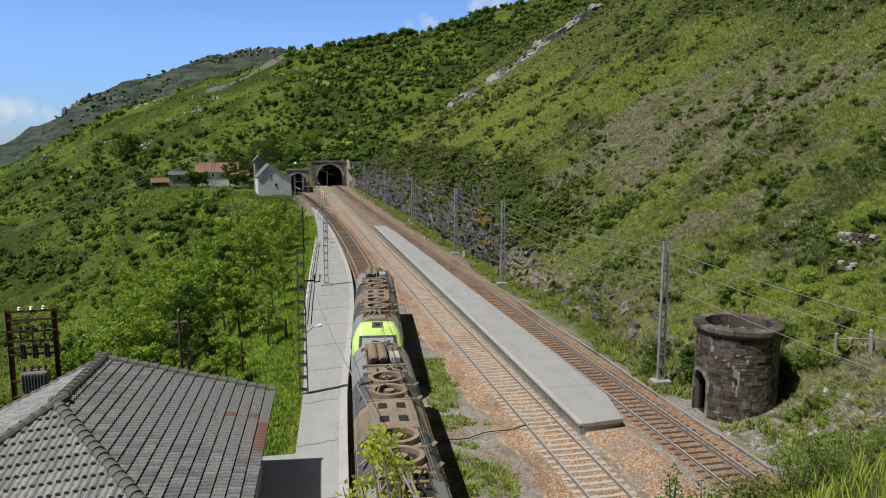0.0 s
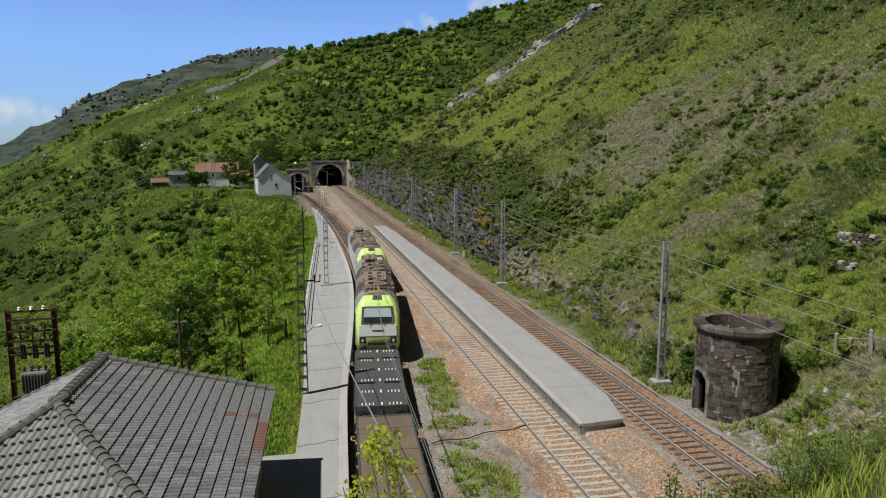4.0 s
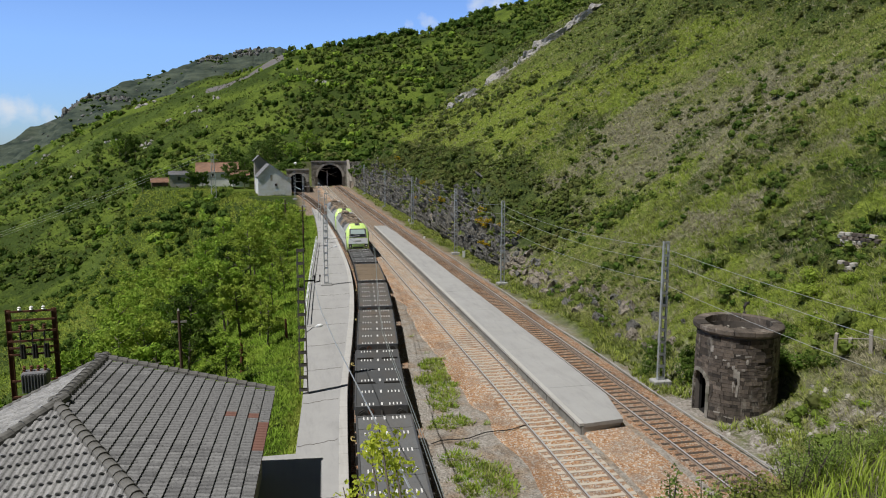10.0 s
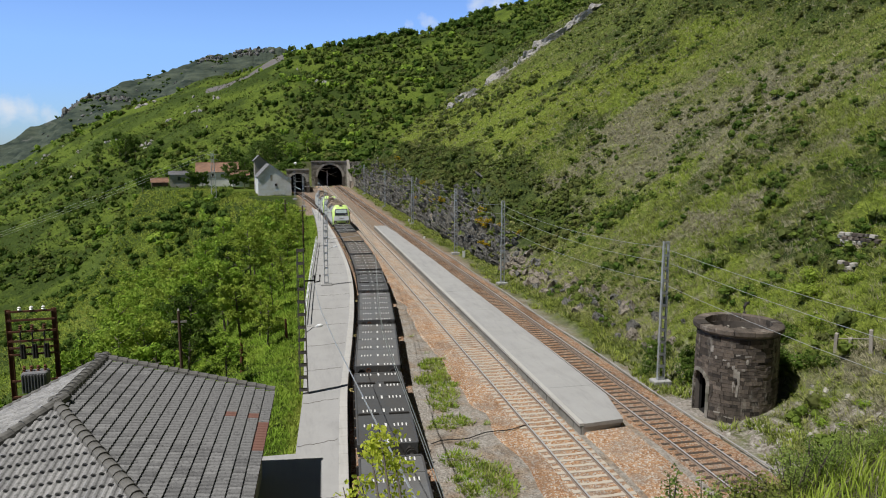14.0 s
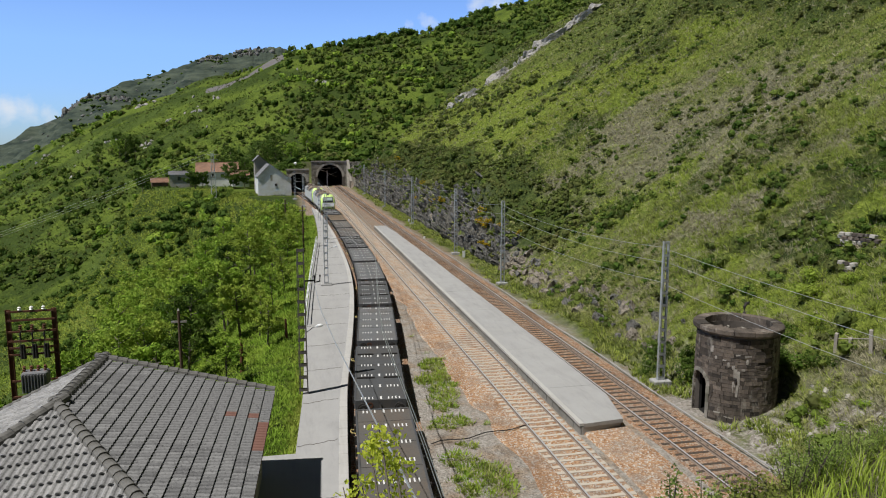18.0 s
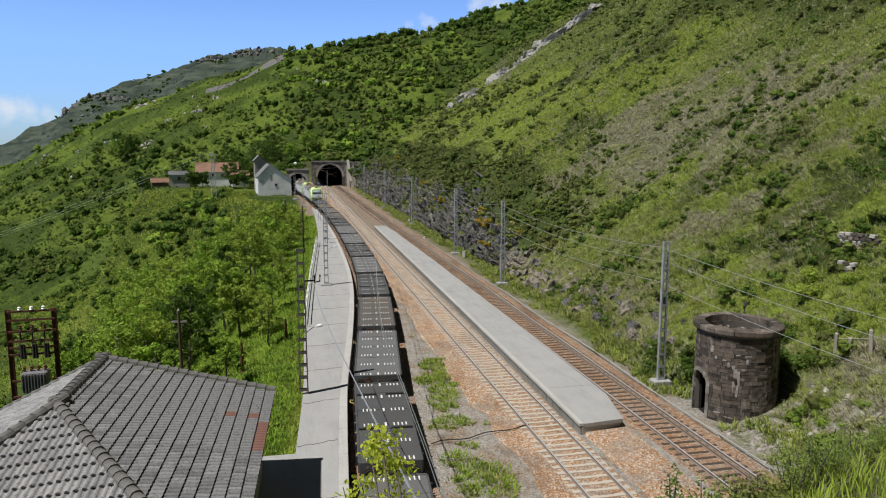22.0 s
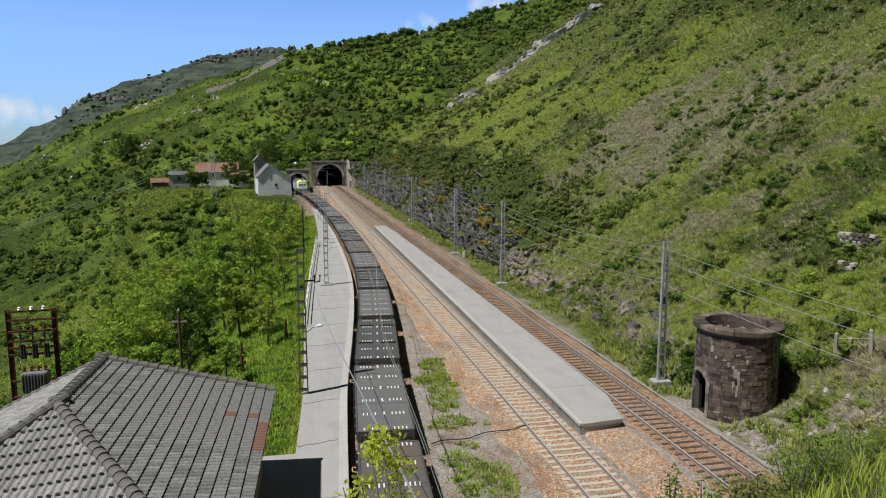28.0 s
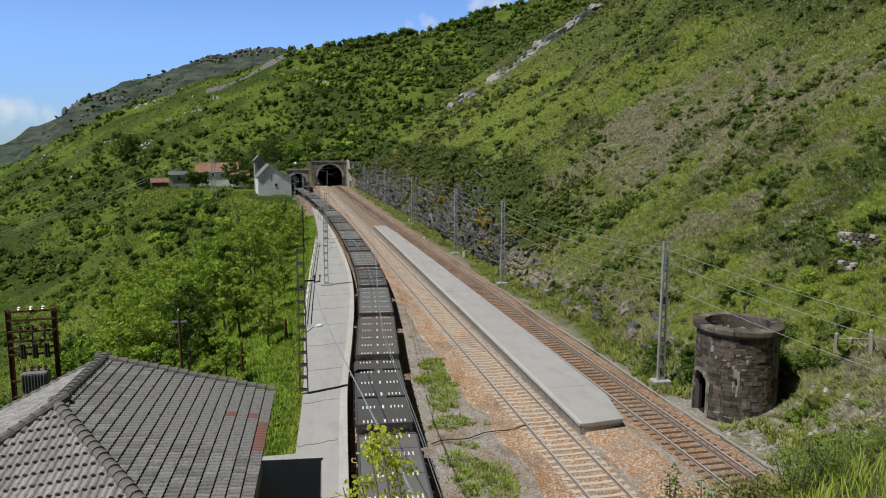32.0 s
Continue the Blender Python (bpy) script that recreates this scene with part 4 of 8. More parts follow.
    # the cut stones round the doorway
    for i in range(9):
        t0, t1 = math.pi * i / 9, math.pi * (i + 1) / 9
        s = Mesh()
        ring = []
        for rad in (r - 0.05, r + 0.05):
            ring.append([((rad) * math.cos(door - w * math.cos(tt)), rad * math.sin(door - w * math.cos(tt)), 1.85 + q * math.sin(tt)) for w, q, tt in ((half, 0.6, t0 + 0.02), (half + 0.1, 0.82, t0 + 0.02), (half + 0.1, 0.82, t1 - 0.02), (half, 0.6, t1 - 0.02))])
        part("arch_stone", s.loft(ring), STONE_OLD, t)
    # tall jamb stones of the doorway
    for side in (-1, 1):
        for k in range(4):
            a0 = door + side * (half + 0.005)
            a1 = a0 + side * (0.085 + 0.02 * (k % 2))
            ring = [[(rad * math.cos(a), rad * math.sin(a), zz) for rad, a in ((r - 0.2, a0), (r + 0.085, a0), (r + 0.085, a1), (r - 0.2, a1))] for zz in (0.47 * k + 0.006, 0.47 * k + 0.464)]
            part("jamb_stone", Mesh().loft(ring), STONE_OLD, t)
    # remains of pale lime plaster below the old spout
    for a0, a1, z0, z1 in ((-0.075, -0.012, 3.0, 3.2), (-0.03, 0.04, 2.55, 3.05), (0.05, 0.11, 2.2, 2.95), (-0.05, -0.02, 1.75, 2.35), (0.04, 0.08, 1.55, 2.2), (-0.02, 0.03, 2.05, 2.4), (0.14, 0.22, 2.95, 3.05), (-0.3, -0.22, 3.4, 3.48), (0.2, 0.36, 3.72, 3.80), (0.0, 0.1, 3.75, 3.83), (-0.18, -0.13, 3.1, 3.35), (0.25, 0.3, 3.35, 3.6), (-0.62, -0.56, 3.75, 4.1), (-0.5, -0.44, 3.45, 3.6), (-0.45, -0.3, 0.5, 0.56), (-0.2, 0.0, 0.35, 0.4)):
        b0, b1 = math.radians(235) + a0, math.radians(235) + a1
        rr_ = r + 0.02 + 0.06 * (1 - 0.5 * (z0 + z1) / 4.6)
        j = lambda: random.uniform(-0.03, 0.03)
        ring = [[(rad * math.cos(a), rad * math.sin(a), zz) for a, zz in ((b0 + j() * 0.5, z0 + j()), (b1 + j() * 0.5, z0 + j()), (b1 + j() * 0.4, 0.5 * (z0 + z1)), (b1 + j() * 0.5, z1 + j()), (b0 + j() * 0.5, z1 + j()), (b0 + j() * 0.4, 0.5 * (z0 + z1)))] for rad in (rr_ - 0.06, rr_)]
        part("lime_patch", Mesh().loft(ring), LIMEWASH, t, "pale patch of old lime")
    # floor and lining of the doorway, near-black to carry the shade inside
    part("lining", Mesh().disc((0, 0), r - 0.62, r - 0.47, 2.52, 4.0, 32), VOID, t, "inner face of the wall, blackened for the shade inside")
    part("lining", Mesh().loft([sec(a, 0, 2.52, r - 0.42, r - 0.285) for a in ang]), VOID, t, "inner face of the wall, blackened for the shade inside")
    part("inner_floor", Mesh().disc((0, 0), 0, r - 0.29, 0.0, 0.06, 24), VOID, t)


make_tower()


def make_tunnel_frame():
    """The steel brackets of the overhead line in the mouth of the wide tunnel."""
    t = thing("tunnel_bracket", "pale steel post with slanting brackets in the tunnel mouth", "bracket")
    y = PORTAL2 + 2.0
    part("post", Mesh().box(14.0, 14.25, y - 0.1, y + 0.1, -0.3, 5.2), GALV, t)
    for p, q in (((14.1, y, 3.4), (17.6, y, 4.8)), ((14.1, y, 4.6), (17.4, y, 3.0)), ((14.1, y, 4.9), (11.4, y, 5.6)), ((11.2, y, 6.0), (17.8, y, 6.3))):
        part("brace", Mesh().tube([p, q], 0.07, 6), GALV, t)


make_tunnel_frame()


# ---- the train ----
ROOF_DIRT = plain("sooty_roof", (0.25, 0.19, 0.135), (0.38, 0.305, 0.23), 1.2, 0.75, dirt=(0.13, 0.10, 0.075))
SILVER = plain("silver_grey_paint", (0.58, 0.60, 0.62), (0.70, 0.72, 0.735), 1.5, 0.4, 0.1, 0.05, dirt=(0.42, 0.41, 0.39))
SHADOW_GREY = plain("dark_grey_panel", (0.06, 0.063, 0.068), (0.10, 0.103, 0.108), 2, 0.55, 0.1, 0.1, dirt=(0.11, 0.10, 0.09))
GRILLE = plain("slanting_grille_grey", (0.15, 0.155, 0.16), (0.21, 0.215, 0.22), 2, 0.5, 0.2, 0.1, dirt=(0.17, 0.15, 0.125))
SHOULDER = plain("grey_shoulder_panel", (0.27, 0.272, 0.275), (0.36, 0.362, 0.365), 2, 0.45, 0.1, 0.05, dirt=(0.30, 0.27, 0.23))
LIME = plain("lime_green_paint", (0.63, 0.86, 0.24), (0.70, 0.91, 0.31), 1.3, 0.28, 0.0, 0.03, spec=0.45)
SCREEN = plain("pale_windscreen_blind", (0.36, 0.45, 0.44), (0.46, 0.55, 0.54), 2, 0.15, spec=0.6)
LAMP_GLASS = plain("lamp_glass", (0.55, 0.55, 0.52), (0.7, 0.7, 0.68), 4, 0.1, spec=0.6)
UNDER = plain("underframe_black", (0.018, 0.017, 0.016), (0.045, 0.041, 0.037), 4, 0.85)
DECK_WHITE = plain("white_marking", (0.60, 0.60, 0.59), (0.78, 0.78, 0.77), 9, 0.7)


def deck_material(name, a, b, rust):
    k = Nodes(name, 0.8, 0.1, 0.25)
    c = k.mix(k.noise(0.8, 5), a, b)
    c = k.mix(k.ramp(k.noise(0.5, 6, 0.7, stretch=(1, 0.4, 1)), (0.45, 0.0), (0.7, 0.7)), c, rust)
    c = k.mix(k.ramp(k.noise(9, 4, 0.7), (0.5, 0.0), (0.75, 0.4)), c, tuple(v * 0.6 for v in a))
    return k.done(c, k.noise(12, 4), 0.3, 0.02)


DECK_GREY = deck_material("steel_deck", (0.11, 0.115, 0.12), (0.17, 0.175, 0.18), (0.13, 0.115, 0.10))
DECK_DARK = deck_material("dark_steel_deck", (0.06, 0.063, 0.067), (0.10, 0.103, 0.107), (0.085, 0.075, 0.065))
DECK_BROWN = deck_material("rust_brown_deck", (0.15, 0.115, 0.08), (0.22, 0.17, 0.12), (0.11, 0.085, 0.062))
DECK_MIX = deck_material("worn_steel_deck", (0.085, 0.083, 0.08), (0.135, 0.128, 0.12), (0.15, 0.108, 0.075))


def bogie(parent, y, wheels, base, r):
    part("bogie_frame", Mesh().box(-1.05, -0.9, y - base * 0.5 - 0.55, y + base * 0.5 + 0.55, 0.42, 0.85, c=0.05).box(0.9, 1.05, y - base * 0.5 - 0.55, y + base * 0.5 + 0.55, 0.42, 0.85, c=0.05).box(-0.9, 0.9, y - 0.2, y + 0.2, 0.45, 0.8), UNDER, parent)
    for i in range(wheels):
        yy = y - base * 0.5 + base * i / (wheels - 1) if wheels > 1 else y
        m = Mesh()
        for s in (-1, 1):
            m.disc((0, 0), 0, r, -0.07, 0.07, 18, pose(s * 0.84, yy, r, 0, 90, 0))
        m.tube([(-0.8, yy, r), (0.8, yy, r)], 0.09, 8)
        part("wheelset", m, UNDER, parent)


def buffers(parent, y, s):
    for x in (-0.95, 0.95):
        m = Mesh().tube([(x, y, 1.05), (x, y + s * 0.5, 1.05)], 0.1, 8).tube([(x, y + s * 0.5, 1.05), (x, y + s * 0.58, 1.05)], 0.24, 12)
        part("buffer", m, UNDER, parent)
    part("coupling", Mesh().tube([(0, y, 1.0), (0, y + s * 0.3, 0.98), (0, y + s * 0.58, 0.96)], 0.06, 6), UNDER, parent)


def section(w, z0, zs, zt, c):
    """The cross-section of the body: upright sides, sloping shoulders, flat roof."""
    return [(-w, z0), (w, z0), (w, zs), (w - c * 0.35, zs + (zt - zs) * 0.45), (w - c, zt - 0.05), (w - c - 0.25, zt), (-w + c + 0.25, zt), (-w + c, zt - 0.05), (-w + c * 0.35, zs + (zt - zs) * 0.45), (-w, zs)]


def make_loco(label):
    """A six-axle diesel locomotive, 22.9 m over its buffers; its middle stands at the origin."""
    t = thing("diesel_locomotive", label, "locomotive", group="locomotives of the train")
    L = 10.75
    mid = Mesh()
    mid.loft([[(x, y, z) for x, z in section(1.42, 1.0, 3.0, 3.72, 0.62)] for y in (-L + 1.8, L - 0.45)])
    mid.loft([[(x * k, y, z) for x, z in section(1.42, 1.0, 3.0 - 0.4 * (1 - k) * 5, 3.72 - (1 - k) * 5, 0.62)] for y, k in ((L - 0.45, 1.0), (L - 0.1, 0.95), (L, 0.86))])
    part("body", mid, SILVER, t, "silver-grey engine room with sooty roof")
    part("snow_plough", Mesh().box(-1.2, 1.2, L - 0.3, L - 0.1, 0.25, 0.98, c=0.05), UNDER, t)
    buffers(t, L - 0.02, 1)
    for s in (-1,):
        cab = Mesh()
        yy = [L - 1.78, L - 1.55, L - 1.12, L - 0.80, L - 0.5, L - 0.10, L]
        prof = [(1.43, 3.05, 3.95, 0.55), (1.43, 3.05, 4.02, 0.52), (1.42, 3.0, 3.98, 0.50), (1.40, 2.95, 3.80, 0.36), (1.36, 2.75, 3.15, 0.24), (1.30, 2.10, 2.40, 0.16), (1.26, 1.45, 1.70, 0.12)]
        cab.loft([[(x, s * y, z) for x, z in section(w, 0.95, zs, zt, c)] for y, (w, zs, zt, c) in zip(yy, prof)])
        if s < 0:
            cab.f = [tuple(reversed(f)) for f in cab.f]
        c = part("cab", cab, LIME, t, "lime-green driver's cab", smooth=True)
        # windscreen, lower white panel, lamps and roof hatch lie on the slanting nose
        nose = lambda w0, y0, z0, w1, y1, z1, h: [[(-w0, s * (L - y0), z0), (w0, s * (L - y0), z0), (w1, s * (L - y1), z1), (-w1, s * (L - y1), z1)], [(-w0, s * (L - y0 + 0.88 * h), z0 + 0.47 * h), (w0, s * (L - y0 + 0.88 * h), z0 + 0.47 * h), (w1, s * (L - y1 + 0.88 * h), z1 + 0.47 * h), (-w1, s * (L - y1 + 0.88 * h), z1 + 0.47 * h)]]
        part("windscreen_frame", Mesh().loft(nose(0.99, 0.66, 3.45, 1.06, 0.13, 2.455, 0.05)), SHADOW_GREY, c, "black windscreen frame")
        part("windscreen", Mesh().loft(nose(0.84, 0.60, 3.33, 0.88, 0.33, 2.84, 0.075)), SCREEN, c, "pale windscreen with its blind down")
        part("windscreen_sill", Mesh().loft(nose(0.88, 0.315, 2.81, 0.90, 0.17, 2.54, 0.07)), GLASS_DARK, c, "dark lower part of the windscreen")
        part("nose_panel", Mesh().loft(nose(1.16, 0.10, 2.38, 1.20, 0.015, 1.72, 0.05)), PAINT_WHITE, c, "white panel below the windscreen")
        part("lettering_bar", Mesh().box(-0.36, 0.36, s * (L + 0.0) - 0.02, s * (L + 0.0) + 0.05, 2.05, 2.11), SHADOW_GREY, c, "dark bar of unreadable lettering")
        part("bumper_recess", Mesh().box(-0.66, 0.66, s * (L - 0.02) - 0.04, s * (L - 0.02) + 0.05, 1.16, 1.34, c=0.02), UNDER, c, "black recess below the nose")
        for x in (-0.98, 0.98):
            part("headlight", Mesh().box(x - 0.2, x + 0.2, s * (L - 0.02) - 0.04, s * (L - 0.02) + 0.06, 1.30, 1.68, c=0.02), UNDER, c, "black headlight block")
            part("headlight_lens", Mesh().disc((0, 0), 0, 0.09, 0, 0.1, 12, pose(x, s * (L + 0.02), 1.47, -90 * s, 0, 0)), LAMP_GLASS, c, "clear headlight lens")
        for x in (-0.5, 0.42):
            part("wiper", Mesh().tube([(x, s * (L - 0.02), 2.36), (x + 0.12, s * (L - 0.08), 2.62)], 0.02, 5), UNDER, c)
        part("roof_hatch", Mesh().loft([[(-0.30, s * (L - 1.30), 3.98), (0.30, s * (L - 1.30), 3.98), (0.33, s * (L - 0.84), 3.78), (-0.33, s * (L - 0.84), 3.78)], [(-0.28, s * (L - 1.28), 4.05), (0.28, s * (L - 1.28), 4.05), (0.31, s * (L - 0.86), 3.87), (-0.31, s * (L - 0.86), 3.87)]]), SHADOW_GREY, c, "dark roof hatch with lamps")
        part("hatch_lamp", Mesh().box(-0.12, 0.12, s * (L - 1.06) - 0.09, s * (L - 1.06) + 0.09, 3.93, 3.99), GLASS_DARK, c)
        for x in (-1, 1):
            part("cab_side", Mesh().box(x * 1.44 - 0.012, x * 1.44 + 0.012, min(s * (L - 1.76), s * (L - 0.95)), max(s * (L - 1.76), s * (L - 0.95)), 1.0, 2.7), SILVER, c, "silver-grey cab side panel")
            part("side_window", Mesh().box(x * 1.42 - 0.04, x * 1.42 + 0.04, s * (L - 1.3) - 0.34, s * (L - 1.3) + 0.34, 2.25, 2.95, c=0.01), GLASS_DARK, c)
        part("snow_plough", Mesh().loft([[(-1.2, s * (L - 0.3), 0.25), (1.2, s * (L - 0.3), 0.25), (1.2, s * (L - 0.1), 0.95), (-1.2, s * (L - 0.1), 0.95)], [(-1.1, s * (L - 0.05), 0.22), (1.1, s * (L - 0.05), 0.22), (1.2, s * (L + 0.02), 0.95), (-1.2, s * (L + 0.02), 0.95)]]), UNDER, t)
        buffers(t, s * (L - 0.02), s)
    # slanting shoulder panels: dark grilles between pale ones
    for y0, y1, mat, lab in ((-8.9, -5.5, SHOULDER, ""), (-5.4, -3.7, GRILLE, "grey slanting grille"), (-3.6, -1.95, GRILLE, "grey slanting grille"), (-1.85, 1.15, ROOF_DIRT, ""), (1.25, 3.1, GRILLE, "grey slanting grille"), (3.2, 5.0, GRILLE, "grey slanting grille"), (5.1, 8.0, SHOULDER, ""), (8.1, 9.9, SHOULDER, "")):
        for s in (-1, 1):
            q = [(s * 1.44, 2.96), (s * 1.24, 3.34), (s * 0.84, 3.70), (s * 0.80, 3.74), (s * 1.24, 3.42), (s * 1.47, 3.02)]
            m = Mesh().loft([[(x, y, z) for x, z in q] for y in (y0, y1)])
            g = part("shoulder_panel", m, mat, t, lab)
            if lab:
                for k in range(6):
                    yy = y0 + (y1 - y0) * (k + 0.5) / 6
                    part("grille_rib", Mesh().loft([[(x * 1.004, yv, z + 0.012) for x, z in q] for yv in (yy - 0.02, yy + 0.02)]), SHADOW_GREY, g)
    # roof gear: fans, silencers, intakes and cables
    roof = Mesh().box(-0.78, 0.78, -L + 1.8, L - 0.6, 3.68, 3.76, c=0.02)
    part("roof_walk", roof, ROOF_DIRT, t, "brown sooty roof")
    for y in (-4.5, -2.75, 2.1, 3.85):
        fan = part("roof_fan", Mesh().disc((0, 0), 0.58, 0.76, 3.72, 3.95, 24, pose(0, y, 0)), ROOF_DIRT, t, "round cooling fan")
        part("fan_well", Mesh().disc((0, 0), 0, 0.6, 3.74, 3.78, 20, pose(0, y, 0)), UNDER, fan)
        part("fan_hub", Mesh().disc((0, 0), 0, 0.2, 3.76, 3.93, 12, pose(0, y, 0)), ROOF_DIRT, fan)
        for k in range(6):
            part("fan_blade", Mesh().box(0.16, 0.58, -0.07, 0.07, 3.82, 3.85, pose(0, y, 0, 0, 0, 60 * k) @ pose(0, 0, 0, 18, 0, 0)), ROOF_DIRT, fan)
    for x in (-0.46, -0.02):
        for y0 in (6.3,):
            part("silencer", Mesh().tube([(x, y0, 3.95), (x, y0 + 0.1, 4.0), (x, y0 + 2.3, 4.0), (x, y0 + 2.4, 3.95)], [0.16, 0.225, 0.225, 0.16], 12), ROOF_DIRT, t, "brown exhaust silencer")
            for k in range(3):
                part("silencer_strap", Mesh().disc((0, 0), 0.21, 0.24, -0.025, 0.025, 14, pose(x, y0 + 0.5 + 0.7 * k, 4.0, 90, 0, 0)), ROOF_DIRT, t)
    part("roof_panel", Mesh().loft([[(x, y, z) for x, z in ((-0.92, 3.70), (0.92, 3.70), (0.86, 3.80), (0, 3.85), (-0.86, 3.80))] for y in (-1.8, 1.1)]), ROOF_DIRT, t, "broad brown roof panel")
    for y in (-0.95, 0.45):
        for x in (-0.34, 0.34):
            part("roof_vent", Mesh().box(x - 0.2, x + 0.19, y - 0.3, y + 0.3, 3.75, 3.865, c=0.05), UNDER, t, "black square roof vent")
    for y in (-5.7, -3.62, 1.2, 2.98, 4.9, 6.0, 9.0):
        part("roof_rib", Mesh().box(-0.98, 0.98, y - 0.06, y + 0.06, 3.66, 3.84, c=0.02), ROOF_DIRT, t)
    # an open frame of pipes behind the fans, and the hump before the cab
    for y in (-7.9, -6.8, -5.85):
        part("frame_bar", Mesh().tube([(-0.8, y, 3.78), (-0.62, y, 4.05), (0.62, y, 4.05), (0.8, y, 3.78)], 0.05, 6), ROOF_DIRT, t)
    for x in (-0.6, -0.2, 0.25, 0.6):
        part("frame_bar", Mesh().tube([(x, -8.0, 4.02), (x * 0.5, -6.8, 4.08), (x, -5.75, 4.02)], 0.045, 6), ROOF_DIRT if x < 0.5 else UNDER, t)
    part("well", Mesh().box(-0.74, 0.74, -8.1, -5.8, 3.74, 3.785), UNDER, t, "dark well under the roof frame")
    part("well", Mesh().box(-0.74, 0.74, 6.1, 8.95, 3.74, 3.775), UNDER, t, "dark well under the silencers")
    part("hump", Mesh().loft([[(x, y, z) for x, z in ((-0.85, 3.7), (0.85, 3.7), (0.8, 3.98), (0.4, 4.12), (-0.4, 4.12), (-0.8, 3.98))] for y in (-8.98, -8.2)]), ROOF_DIRT, t, "brown roof hump behind the cab")
    for i in range(20):
        y, x = random.choice((random.uniform(-7.9, -5.8), random.uniform(1.3, 4.8), random.uniform(4.9, 6.0), random.uniform(9.0, 10.0))), random.uniform(-0.6, 0.6)
        a = random.uniform(0, 3.14)
        ln = random.uniform(0.2, 0.7)
        part("roof_pipe", Mesh().tube([(x - ln * math.cos(a), y - ln * math.sin(a), 3.78), (x, y, random.uniform(3.85, 3.98)), (x + ln * math.cos(a), y + ln * math.sin(a), 3.78)], 0.045, 6), ROOF_DIRT if i % 3 else UNDER, t)
    part("intake_box", Mesh().box(0.3, 0.78, 6.5, 7.6, 3.74, 4.02, c=0.04), COPING, t, "pale intake box")
    part("intake_box", Mesh().box(0.28, 0.76, 7.8, 8.6, 3.74, 3.96, c=0.04), ROOF_DIRT, t)
    for s in (-1, 1):
        part("roof_rail", Mesh().tube([(s * 1.38, -L + 2.4, 3.14), (s * 1.38, L - 0.6, 3.14)], 0.03, 5), GALV, t)
        part("side_skirt", Mesh().box(s * 1.40 - 0.03, s * 1.40 + 0.03, -L + 2.4, L - 0.6, 0.92, 1.25), SHADOW_GREY, t)
        for k in range(8):
            yy = -6.8 + 2.2 * k
            part("side_door", Mesh().box(s * 1.425 - 0.012, s * 1.425 + 0.012, yy - 0.95, yy + 0.95, 1.35, 2.85), SILVER, t)
    part("fuel_tank", Mesh().box(-1.2, 1.2, -2.6, 2.6, 0.3, 1.0, c=0.1), UNDER, t)
    for y in (-6.6, 6.6):
        bogie(t, y, 3, 3.7, 0.53)
    # the body stands 4.3 m high over the rails
    swell = Matrix.Translation((0, 0, 1.0)) @ Matrix.Diagonal((1.045, 1.0, 1.085, 1.0)) @ Matrix.Translation((0, 0, -1.0))
    for ob in t.children_recursive:
        if ob.name.split(".")[0] not in ("bogie_frame", "wheelset", "buffer", "coupling", "snow_plough", "fuel_tank"):
            ob.data.transform(swell)
    return t


